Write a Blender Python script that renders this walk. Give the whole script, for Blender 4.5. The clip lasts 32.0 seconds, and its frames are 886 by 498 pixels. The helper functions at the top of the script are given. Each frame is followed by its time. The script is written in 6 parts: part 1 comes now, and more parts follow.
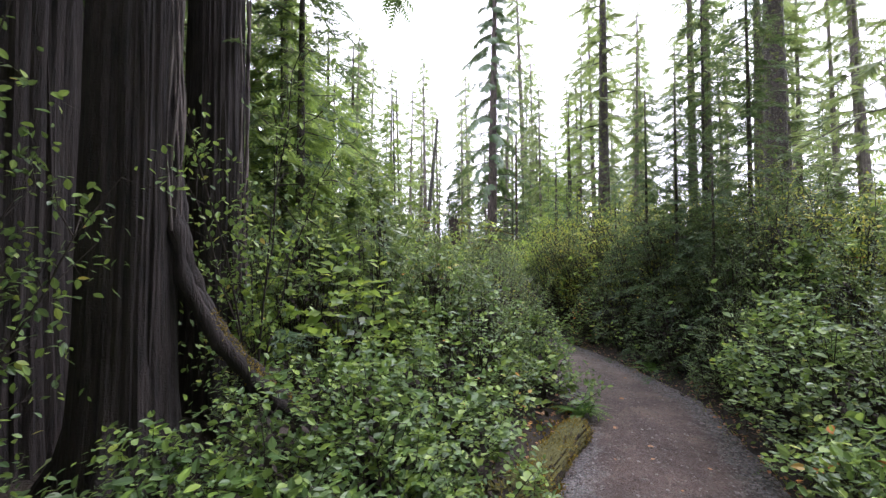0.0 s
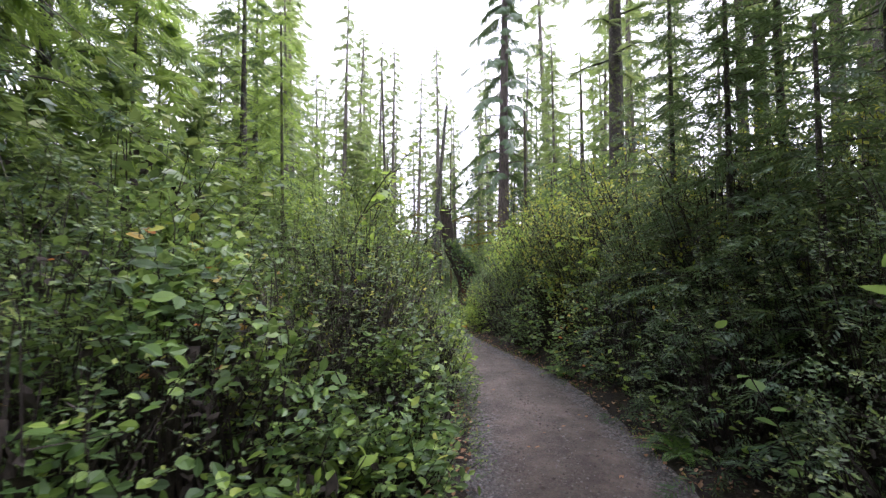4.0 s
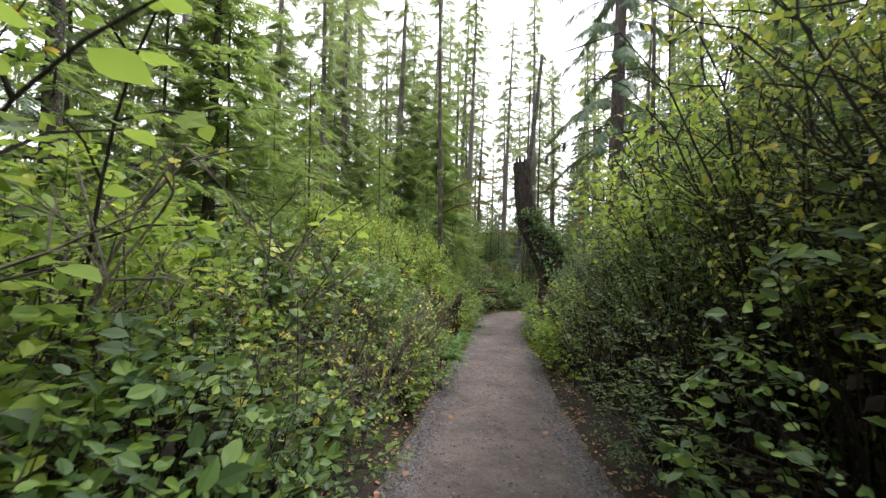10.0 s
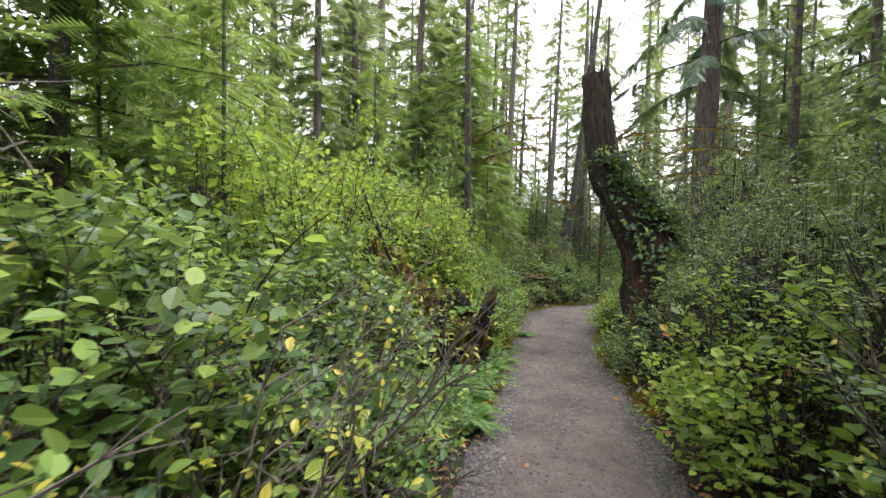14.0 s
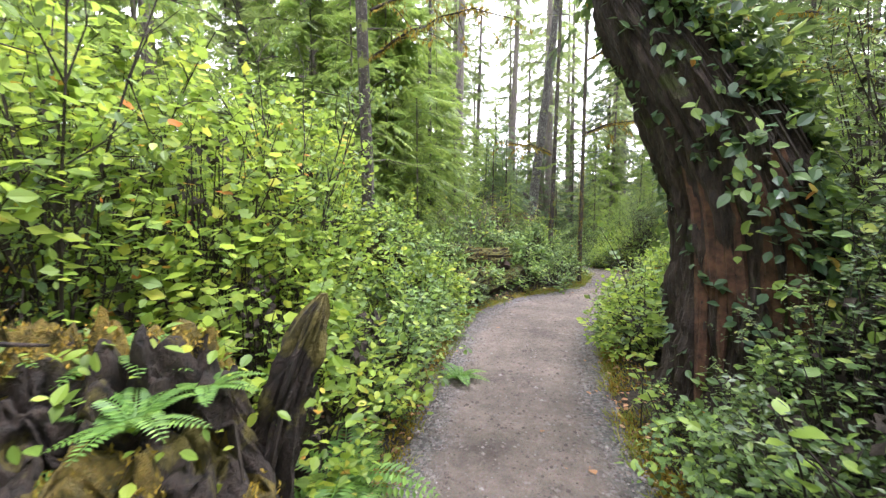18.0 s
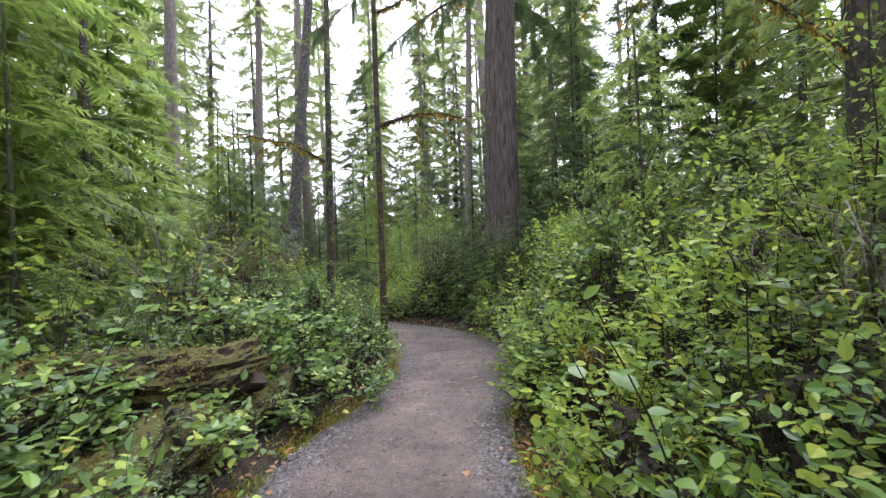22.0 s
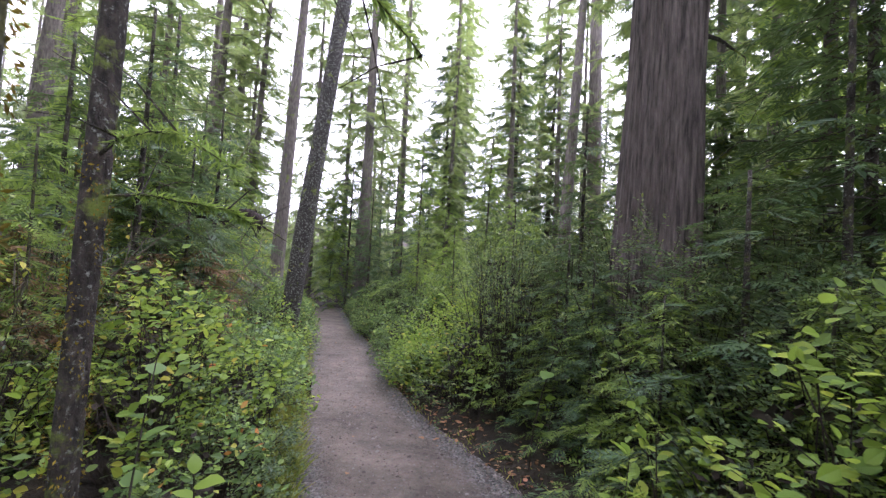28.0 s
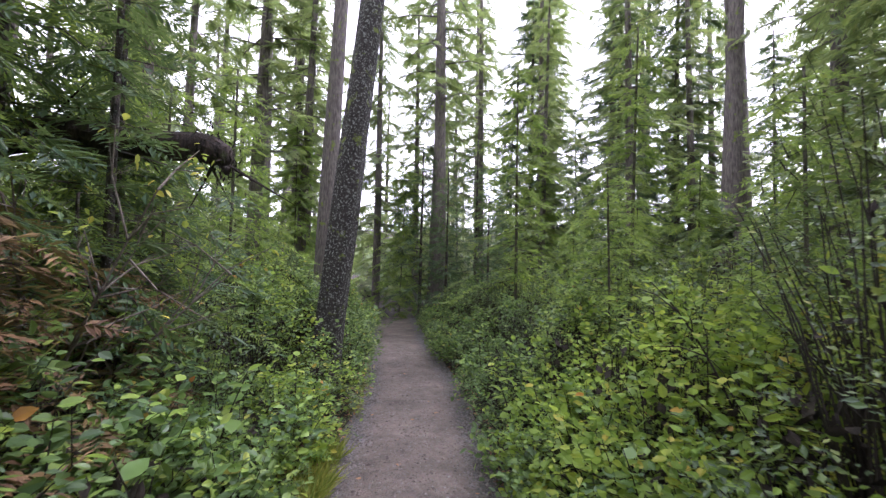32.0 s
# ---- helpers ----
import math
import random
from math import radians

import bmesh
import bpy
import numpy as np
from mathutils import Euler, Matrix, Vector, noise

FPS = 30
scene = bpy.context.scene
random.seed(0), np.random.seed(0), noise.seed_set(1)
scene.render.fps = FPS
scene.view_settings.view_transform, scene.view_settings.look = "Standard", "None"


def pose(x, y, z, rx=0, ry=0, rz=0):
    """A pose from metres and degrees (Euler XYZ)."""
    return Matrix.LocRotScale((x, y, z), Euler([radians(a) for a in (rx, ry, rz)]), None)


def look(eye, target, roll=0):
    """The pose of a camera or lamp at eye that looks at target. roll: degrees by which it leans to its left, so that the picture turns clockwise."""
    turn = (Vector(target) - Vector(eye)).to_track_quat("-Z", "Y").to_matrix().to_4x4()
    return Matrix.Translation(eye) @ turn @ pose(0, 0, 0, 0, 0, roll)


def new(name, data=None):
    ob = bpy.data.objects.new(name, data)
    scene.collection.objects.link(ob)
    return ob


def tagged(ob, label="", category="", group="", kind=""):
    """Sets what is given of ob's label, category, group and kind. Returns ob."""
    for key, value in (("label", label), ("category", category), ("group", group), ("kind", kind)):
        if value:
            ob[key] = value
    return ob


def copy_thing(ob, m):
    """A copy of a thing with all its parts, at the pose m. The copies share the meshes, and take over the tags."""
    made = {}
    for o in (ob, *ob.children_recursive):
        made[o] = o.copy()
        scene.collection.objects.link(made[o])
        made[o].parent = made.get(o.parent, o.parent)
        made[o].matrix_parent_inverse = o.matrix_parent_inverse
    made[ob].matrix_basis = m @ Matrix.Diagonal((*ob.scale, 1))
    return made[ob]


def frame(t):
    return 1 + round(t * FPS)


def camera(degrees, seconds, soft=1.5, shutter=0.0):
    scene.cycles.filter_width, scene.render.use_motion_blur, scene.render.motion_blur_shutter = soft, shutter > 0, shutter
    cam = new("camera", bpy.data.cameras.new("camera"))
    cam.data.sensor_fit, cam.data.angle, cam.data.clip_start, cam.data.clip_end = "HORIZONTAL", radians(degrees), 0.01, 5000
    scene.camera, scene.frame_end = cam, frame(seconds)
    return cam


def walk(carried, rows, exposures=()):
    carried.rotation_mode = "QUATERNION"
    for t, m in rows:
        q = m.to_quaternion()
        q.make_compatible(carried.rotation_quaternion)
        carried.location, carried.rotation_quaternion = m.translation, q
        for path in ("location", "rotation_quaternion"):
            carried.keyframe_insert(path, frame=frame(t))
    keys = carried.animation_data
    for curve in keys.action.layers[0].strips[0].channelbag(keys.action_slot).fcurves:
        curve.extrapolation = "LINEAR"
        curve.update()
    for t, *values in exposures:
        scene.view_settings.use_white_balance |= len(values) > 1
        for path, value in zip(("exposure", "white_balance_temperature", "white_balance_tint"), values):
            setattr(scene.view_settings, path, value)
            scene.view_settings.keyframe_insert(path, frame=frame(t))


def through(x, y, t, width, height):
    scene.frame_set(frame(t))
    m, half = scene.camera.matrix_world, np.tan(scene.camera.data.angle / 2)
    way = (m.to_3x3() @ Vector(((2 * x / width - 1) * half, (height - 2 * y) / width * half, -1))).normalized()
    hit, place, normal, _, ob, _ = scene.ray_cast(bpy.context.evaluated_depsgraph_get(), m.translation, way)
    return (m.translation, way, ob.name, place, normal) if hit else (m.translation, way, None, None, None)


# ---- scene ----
# ---- camera ----
LENS = 90.5
ROWS = [
    (0.0, -2.834, -5.558, 1.870, -4.44, 2.00, 0.00),
    (0.5, -2.617, -5.178, 1.847, -1.94, 1.30, 0.00),
    (1.0, -2.393, -4.757, 1.837, -0.64, 1.10, 0.00),
    (1.5, -2.035, -4.366, 1.785, -0.34, 1.19, 0.10),
    (2.0, -1.752, -3.891, 1.711, -0.14, 1.69, 0.20),
    (2.5, -1.385, -3.427, 1.655, -0.14, 1.89, 0.50),
    (3.0, -1.146, -2.956, 1.639, -0.14, 1.99, 0.50),
    (3.5, -0.900, -2.486, 1.645, 0.16, 2.49, 0.20),
    (5.5, -0.125, -0.514, 1.630, -1.20, 1.70, 0.30),
    (6.0, 0.000, 0.000, 1.600, 0.00, 0.00, 0.30),
    (6.5, 0.115, 0.518, 1.542, 2.70, 0.00, 0.45),
    (7.0, 0.269, 1.037, 1.542, 5.60, 0.80, -0.10),
    (7.5, 0.346, 1.555, 1.542, 7.40, 1.30, -0.55),
    (8.0, 0.346, 2.112, 1.562, 8.20, 1.40, -0.70),
    (8.5, 0.403, 2.688, 1.523, 8.90, 1.20, -0.95),
    (9.0, 0.269, 3.264, 1.446, 10.20, 1.40, -1.00),
    (9.5, 0.250, 3.840, 1.427, 11.80, 1.40, -1.25),
    (10.0, 0.134, 4.416, 1.446, 13.00, 1.30, -1.60),
    (10.5, 0.038, 4.934, 1.466, 13.50, 1.50, -1.85),
    (11.0, 0.038, 5.434, 1.446, 13.30, 1.50, -1.70),
    (11.5, -0.154, 5.933, 1.427, 13.00, 1.40, -1.65),
    (12.0, -0.211, 6.470, 1.389, 13.00, 1.30, -1.20),
    (12.5, -0.288, 7.008, 1.350, 15.20, 0.90, -1.05),
    (13.0, -0.384, 7.603, 1.331, 18.10, 0.20, -1.40),
    (13.5, -0.442, 8.160, 1.293, 19.20, -0.70, -1.77),
    (14.0, -0.595, 8.698, 1.293, 18.10, -1.40, -1.73),
    (14.5, -0.634, 9.254, 1.216, 16.70, -2.20, -1.70),
    (16.5, -0.918, 11.363, 1.139, 16.29, -2.80, -0.89),
    (17.0, -0.892, 11.958, 1.082, 15.69, -4.40, -0.52),
    (17.5, -0.942, 12.556, 1.024, 14.29, -4.90, -0.54),
    (18.0, -0.896, 13.169, 0.986, 13.39, -4.60, -0.46),
    (18.5, -1.044, 13.732, 1.005, 13.89, -4.30, -0.38),
    (19.0, -1.077, 14.291, 1.005, 13.29, -4.50, 0.09),
    (19.5, -1.073, 14.829, 1.024, 9.69, -4.40, 1.17),
    (20.0, -1.127, 15.350, 1.024, 4.79, -3.40, 1.75),
    (20.5, -1.124, 15.850, 1.024, -1.81, -2.10, 1.62),
    (21.0, -1.238, 16.335, 1.024, -8.11, -0.80, 1.40),
    (21.5, -1.216, 16.834, 1.024, -13.41, -0.10, 1.50),
    (22.0, -1.213, 17.334, 1.043, -17.61, -0.20, 1.90),
    (22.5, -1.211, 17.814, 1.043, -20.41, -0.60, 2.00),
    (23.0, -1.092, 18.347, 1.082, -21.81, -0.50, 1.70),
    (23.5, -1.090, 18.827, 1.101, -23.01, 0.10, 1.10),
    (24.0, -0.995, 19.246, 1.101, -25.61, 0.40, 0.80),
    (24.5, -0.841, 19.681, 1.139, -28.81, 0.40, 1.00),
    (26.5, -0.091, 21.408, 1.100, -24.51, 1.00, -0.20),
    (27.0, 0.207, 21.831, 1.100, -17.86, 1.00, -1.50),
    (27.5, 0.391, 22.238, 1.067, -11.56, 1.79, -2.50),
    (28.0, 0.592, 22.533, 1.068, -6.56, 2.28, -3.50),
    (28.5, 0.635, 22.880, 1.049, -4.16, 2.27, -4.00),
    (29.0, 0.627, 23.348, 1.047, -2.96, 1.67, -3.80),
    (29.5, 0.622, 23.927, 0.966, -1.66, 1.06, -3.20),
    (30.0, 0.508, 24.477, 0.929, -0.56, 0.85, -2.40),
    (30.5, 0.498, 25.005, 0.892, -0.06, 1.05, -2.00),
    (31.0, 0.449, 25.593, 0.836, 0.24, 1.45, -2.00),
    (31.5, 0.383, 26.160, 0.785, 1.54, 2.04, -2.00),
    (32.0, 0.326, 26.723, 0.779, 3.24, 2.53, -1.50),
]
EXPOSURES = [(0.0, 1.7, 5750, 26), (3.0, 1.65, 5700, 27), (6.0, 1.5, 5900, 21), (9.0, 1.5, 6050, 19), (11.0, 1.2, 6050, 20), (12.5, 1.3, 6050, 20), (14.5, 1.7, 6050, 20), (17.0, 2.15, 6000, 20), (18.0, 2.5, 5950, 21), (20.0, 2.35, 6050, 21), (22.0, 2.0, 5700, 26), (24.5, 2.0, 5550, 31), (27.0, 2.1, 5600, 31), (29.0, 1.85, 5650, 31), (32.0, 1.75, 5650, 31)]
cam = camera(LENS, 32.0, soft=1.35, shutter=0.2)
walk(cam, [(t, pose(x, y, z, 90 + pitch, roll, yaw)) for t, x, y, z, yaw, pitch, roll in ROWS], EXPOSURES)

# ---- world and sun: an overcast sky ----
SUN_ELEVATION, SUN_AZIMUTH = 56, 62
world = bpy.data.worlds.new("overcast_sky")
scene.world = world
world.use_nodes = True
wn, wl = world.node_tree.nodes, world.node_tree.links
wn.clear()
sky = wn.new("ShaderNodeTexSky")
sky.sky_type, sky.sun_disc = "NISHITA", False
sky.sun_elevation, sky.sun_rotation = radians(SUN_ELEVATION), radians(SUN_AZIMUTH)
sky.air_density, sky.dust_density = 1.0, 4.0
grey = wn.new("ShaderNodeHueSaturation")
grey.inputs["Saturation"].default_value = 0.12
cloud = wn.new("ShaderNodeMix")
cloud.data_type = "RGBA"
cloud.inputs["Factor"].default_value = 0.72
cloud.inputs["B"].default_value = (16.0, 16.0, 15.6, 1)
back = wn.new("ShaderNodeBackground")
back.inputs["Strength"].default_value = 0.085
wout = wn.new("ShaderNodeOutputWorld")
wl.new(sky.outputs["Color"], grey.inputs["Color"])
wl.new(grey.outputs["Color"], cloud.inputs["A"])
wl.new(cloud.outputs["Result"], back.inputs["Color"])
wl.new(back.outputs["Background"], wout.inputs["Surface"])
sun_data = bpy.data.lights.new("sun", "SUN")
sun_data.energy, sun_data.angle, sun_data.color = 1.5, radians(24), (1.0, 0.97, 0.92)
sun = new("sun", sun_data)
az_, el_ = radians(SUN_AZIMUTH), radians(SUN_ELEVATION)
sun.matrix_world = look((60 * math.sin(az_) * math.cos(el_), 60 * math.cos(az_) * math.cos(el_), 60 * math.sin(el_)), (0, 0, 0))


# ---- materials ----
def nodes_of(name):
    mat = bpy.data.materials.new(name)
    mat.use_nodes = True
    t = mat.node_tree
    return mat, t.nodes, t.links, t.nodes["Principled BSDF"], t.nodes["Material Output"]


def ramp(n, stops):
    r = n.new("ShaderNodeValToRGB")
    while len(r.color_ramp.elements) < len(stops):
        r.color_ramp.elements.new(0.5)
    for e, (p, c) in zip(r.color_ramp.elements, stops):
        e.position, e.color = p, (*c, 1)
    return r


def noise_tex(n, l, scale, detail=4, rough=0.55, coords=None):
    t = n.new("ShaderNodeTexNoise")
    t.inputs["Scale"].default_value, t.inputs["Detail"].default_value, t.inputs["Roughness"].default_value = scale, detail, rough
    if coords:
        l.new(coords, t.inputs["Vector"])
    return t


def mix_rgb(n, l, a, b, fac, kind="MIX"):
    m = n.new("ShaderNodeMix")
    m.data_type, m.blend_type = "RGBA", kind
    for value, key in ((a, "A"), (b, "B"), (fac, "Factor")):
        if isinstance(value, (int, float)):
            m.inputs[key].default_value = value
        elif isinstance(value, tuple):
            m.inputs[key].default_value = (*value, 1)
        else:
            l.new(value, m.inputs[key])
    return m.outputs["Result"]


def bump(n, l, height, p, strength=0.5, distance=0.02):
    b = n.new("ShaderNodeBump")
    b.inputs["Strength"].default_value, b.inputs["Distance"].default_value = strength, distance
    l.new(height, b.inputs["Height"])
    l.new(b.outputs["Normal"], p.inputs["Normal"])
    return b


def leaf_material(name, stops, through=0.35, rough=0.42, tint=(0.36, 0.48, 0.10)):
    """Leaves: colour by leaf, a little blotching, gloss above and light that passes through."""
    mat, n, l, p, out = nodes_of(name)
    geo, info = n.new("ShaderNodeNewGeometry"), n.new("ShaderNodeObjectInfo")
    mixed = n.new("ShaderNodeMath")
    mixed.operation = "MULTIPLY_ADD"
    mixed.inputs[1].default_value = 0.86
    l.new(geo.outputs["Random Per Island"], mixed.inputs[0])
    scaled = n.new("ShaderNodeMath")
    scaled.operation = "MULTIPLY"
    scaled.inputs[1].default_value = 0.14
    l.new(info.outputs["Random"], scaled.inputs[0])
    l.new(scaled.outputs[0], mixed.inputs[2])
    r = ramp(n, [(q, tuple(g_ * (1.01 * v - 0.01 * (0.3 * k[0] + 0.6 * k[1] + 0.1 * k[2])) for v, g_ in zip(k, (1.15, 1.02, 1.07)))) for q, k in stops])
    l.new(mixed.outputs[0], r.inputs["Fac"])
    tc = n.new("ShaderNodeTexCoord")
    spots = noise_tex(n, l, 38, 3, 0.6, tc.outputs["Object"])
    patch = noise_tex(n, l, 1.7, 2, 0.5, tc.outputs["Object"])
    c = mix_rgb(n, l, r.outputs["Color"], (0.55, 0.6, 0.45), spots.outputs["Fac"], "OVERLAY")
    c = mix_rgb(n, l, c, patch.outputs["Color"], 0.18, "SOFT_LIGHT")
    l.new(c, p.inputs["Base Color"])
    p.inputs["Roughness"].default_value = rough
    p.inputs["Specular IOR Level"].default_value = 0.42
    bump(n, l, spots.outputs["Fac"], p, 0.25, 0.004)
    tr = n.new("ShaderNodeBsdfTranslucent")
    l.new(mix_rgb(n, l, c, tint, 0.45), tr.inputs["Color"])
    m = n.new("ShaderNodeMixShader")
    m.inputs[0].default_value = through
    l.new(p.outputs[0], m.inputs[1])
    l.new(tr.outputs[0], m.inputs[2])
    l.new(m.outputs[0], out.inputs["Surface"])
    return mat


def bark_material(name, dark, light, moss=0.0, mosscol=(0.10, 0.13, 0.02), along=9.0, lichen=0.0, strength=0.9, topmoss=False):
    """Bark in long strips, with moss and pale lichen where the tree has them."""
    mat, n, l, p, out = nodes_of(name)
    tc, mp = n.new("ShaderNodeTexCoord"), n.new("ShaderNodeMapping")
    mp.inputs["Scale"].default_value = (1, 1, 1 / along)
    l.new(tc.outputs["Object"], mp.inputs["Vector"])
    strips = noise_tex(n, l, 26, 5, 0.65, mp.outputs["Vector"])
    grain = noise_tex(n, l, 90, 4, 0.6, tc.outputs["Object"])
    r = ramp(n, [(0.32, dark), (0.52, tuple((a + b) / 2 for a, b in zip(dark, light))), (0.72, light)])
    l.new(strips.outputs["Fac"], r.inputs["Fac"])
    c = mix_rgb(n, l, r.outputs["Color"], grain.outputs["Color"], 0.3, "SOFT_LIGHT")
    if lichen:
        v = noise_tex(n, l, 34, 5, 0.65, tc.outputs["Object"])
        lr = ramp(n, [(0.58 - lichen * 0.1, (0, 0, 0)), (0.68 - lichen * 0.1, (1, 1, 1))])
        l.new(v.outputs["Fac"], lr.inputs["Fac"])
        c = mix_rgb(n, l, c, (0.26, 0.27, 0.24), lr.outputs["Color"])
    if moss:
        v = noise_tex(n, l, 5, 5, 0.65, tc.outputs["Object"])
        mr = ramp(n, [(0.62 - moss * 0.3, (0, 0, 0)), (0.72 - moss * 0.3, (1, 1, 1))])
        l.new(v.outputs["Fac"], mr.inputs["Fac"])
        green = mix_rgb(n, l, mosscol, tuple(min(1, k * 2.2) for k in mosscol), grain.outputs["Fac"])
        c = mix_rgb(n, l, c, green, mr.outputs["Color"])
    if topmoss:
        face, sep, v = n.new("ShaderNodeNewGeometry"), n.new("ShaderNodeSeparateXYZ"), noise_tex(n, l, 7, 5, 0.7, tc.outputs["Object"])
        l.new(face.outputs["Normal"], sep.inputs["Vector"])
        k = n.new("ShaderNodeMath")
        k.operation = "MULTIPLY_ADD"
        k.inputs[1].default_value = 0.45
        l.new(sep.outputs["Z"], k.inputs[0])
        l.new(v.outputs["Fac"], k.inputs[2])
        mr = ramp(n, [(0.62, (0, 0, 0)), (0.76, (1, 1, 1))])
        l.new(k.outputs[0], mr.inputs["Fac"])
        c = mix_rgb(n, l, c, mix_rgb(n, l, (0.035, 0.04, 0.008), (0.12, 0.11, 0.02), grain.outputs["Fac"]), mr.outputs["Color"])
    l.new(c, p.inputs["Base Color"])
    p.inputs["Roughness"].default_value = 0.9
    h = n.new("ShaderNodeMath")
    h.operation = "MULTIPLY_ADD"
    h.inputs[1].default_value = 0.35
    l.new(grain.outputs["Fac"], h.inputs[0])
    l.new(strips.outputs["Fac"], h.inputs[2])
    bump(n, l, h.outputs[0], p, strength, 0.03)
    return mat


def plain_material(name, a, b, scale=12, rough=0.9, strength=0.5, distance=0.02):
    mat, n, l, p, out = nodes_of(name)
    tc = n.new("ShaderNodeTexCoord")
    big, fine = noise_tex(n, l, scale, 6, 0.65, tc.outputs["Object"]), noise_tex(n, l, scale * 9, 3, 0.6, tc.outputs["Object"])
    r = ramp(n, [(0.33, a), (0.68, b)])
    l.new(big.outputs["Fac"], r.inputs["Fac"])
    c = mix_rgb(n, l, r.outputs["Color"], fine.outputs["Color"], 0.35, "SOFT_LIGHT")
    l.new(c, p.inputs["Base Color"])
    p.inputs["Roughness"].default_value = rough
    h = n.new("ShaderNodeMath")
    h.operation = "ADD"
    l.new(big.outputs["Fac"], h.inputs[0])
    l.new(fine.outputs["Fac"], h.inputs[1])
    bump(n, l, h.outputs[0], p, strength, distance)
    return mat


def path_material():
    """Trodden brown crushed stone in the middle, loose grey gravel along the edges."""
    mat, n, l, p, out = nodes_of("crushed_stone")
    tc, uv = n.new("ShaderNodeTexCoord"), n.new("ShaderNodeUVMap")
    uv.uv_map = "across"
    sep = n.new("ShaderNodeSeparateXYZ")
    l.new(uv.outputs["UV"], sep.inputs["Vector"])
    stones = n.new("ShaderNodeTexVoronoi")
    stones.inputs["Scale"].default_value = 48
    l.new(tc.outputs["Object"], stones.inputs["Vector"])
    fine = noise_tex(n, l, 160, 4, 0.7, tc.outputs["Object"])
    big = noise_tex(n, l, 1.6, 5, 0.6, tc.outputs["Object"])
    mid = noise_tex(n, l, 9, 5, 0.65, tc.outputs["Object"])
    wob = n.new("ShaderNodeMath")
    wob.operation = "MULTIPLY_ADD"
    wob.inputs[1].default_value = 0.55
    l.new(mid.outputs["Fac"], wob.inputs[0])
    l.new(sep.outputs["X"], wob.inputs[2])
    edge = ramp(n, [(0.80, (0, 0, 0)), (1.0, (1, 1, 1))])
    l.new(wob.outputs[0], edge.inputs["Fac"])
    earth = ramp(n, [(0.3, (0.060, 0.035, 0.024)), (0.7, (0.150, 0.095, 0.068))])
    dry = ramp(n, [(0.3, (0.120, 0.090, 0.069)), (0.7, (0.250, 0.198, 0.159))])
    l.new(big.outputs["Fac"], earth.inputs["Fac"])
    l.new(big.outputs["Fac"], dry.inputs["Fac"])
    along, reach = n.new("ShaderNodeSeparateXYZ"), n.new("ShaderNodeMapRange")
    reach.inputs["From Min"].default_value, reach.inputs["From Max"].default_value = -1.5, 4.0
    l.new(tc.outputs["Object"], along.inputs["Vector"])
    l.new(along.outputs["Y"], reach.inputs["Value"])
    brown = mix_rgb(n, l, earth.outputs["Color"], dry.outputs["Color"], reach.outputs["Result"])
    grey_r = ramp(n, [(0.0, (0.045, 0.042, 0.04)), (0.5, (0.145, 0.135, 0.127)), (1.0, (0.29, 0.27, 0.255))])
    l.new(stones.outputs["Color"], grey_r.inputs["Fac"])
    c = mix_rgb(n, l, brown, grey_r.outputs["Color"], edge.outputs["Color"])
    speck = mix_rgb(n, l, c, grey_r.outputs["Color"], 0.22)
    c = mix_rgb(n, l, speck, fine.outputs["Color"], 0.6, "OVERLAY")
    c = mix_rgb(n, l, c, mid.outputs["Fac"], 0.55, "OVERLAY")
    c = mix_rgb(n, l, c, big.outputs["Fac"], 0.35, "OVERLAY")
    l.new(c, p.inputs["Base Color"])
    p.inputs["Roughness"].default_value = 0.85
    h = n.new("ShaderNodeMath")
    h.operation = "SUBTRACT"
    l.new(fine.outputs["Fac"], h.inputs[0])
    l.new(stones.outputs["Distance"], h.inputs[1])
    bump(n, l, h.outputs[0], p, 1.0, 0.022)
    return mat


def stone_material():
    """Gravel stones: a tone for each stone, from dark brown to pale grey."""
    mat, n, l, p, out = nodes_of("pebbles")
    geo, tc = n.new("ShaderNodeNewGeometry"), n.new("ShaderNodeTexCoord")
    r = ramp(n, [(0.0, (0.080, 0.062, 0.052)), (0.4, (0.135, 0.108, 0.093)), (0.75, (0.21, 0.180, 0.162)), (1.0, (0.29, 0.262, 0.24))])
    l.new(geo.outputs["Random Per Island"], r.inputs["Fac"])
    fine = noise_tex(n, l, 130, 3, 0.6, tc.outputs["Object"])
    l.new(mix_rgb(n, l, r.outputs["Color"], fine.outputs["Color"], 0.35, "SOFT_LIGHT"), p.inputs["Base Color"])
    p.inputs["Roughness"].default_value = 0.82
    bump(n, l, fine.outputs["Fac"], p, 0.4, 0.003)
    return mat


SALAL = leaf_material("salal_leaves", [(0.0, (0.041, 0.080, 0.037)), (0.3, (0.069, 0.127, 0.049)), (0.58, (0.108, 0.193, 0.056)), (0.8, (0.185, 0.296, 0.068)), (0.93, (0.278, 0.392, 0.082)), (0.962, (0.400, 0.413, 0.097)), (0.98, (0.461, 0.179, 0.048)), (1.0, (0.646, 0.123, 0.048))], 0.36, 0.42)
BRIGHT = leaf_material("young_leaves", [(0.0, (0.080, 0.142, 0.041)), (0.3, (0.141, 0.237, 0.051)), (0.65, (0.230, 0.355, 0.061)), (0.9, (0.364, 0.449, 0.073)), (0.962, (0.512, 0.449, 0.086)), (0.98, (0.568, 0.189, 0.045)), (1.0, (0.568, 0.106, 0.045))], 0.55, 0.44, (0.42, 0.55, 0.08))
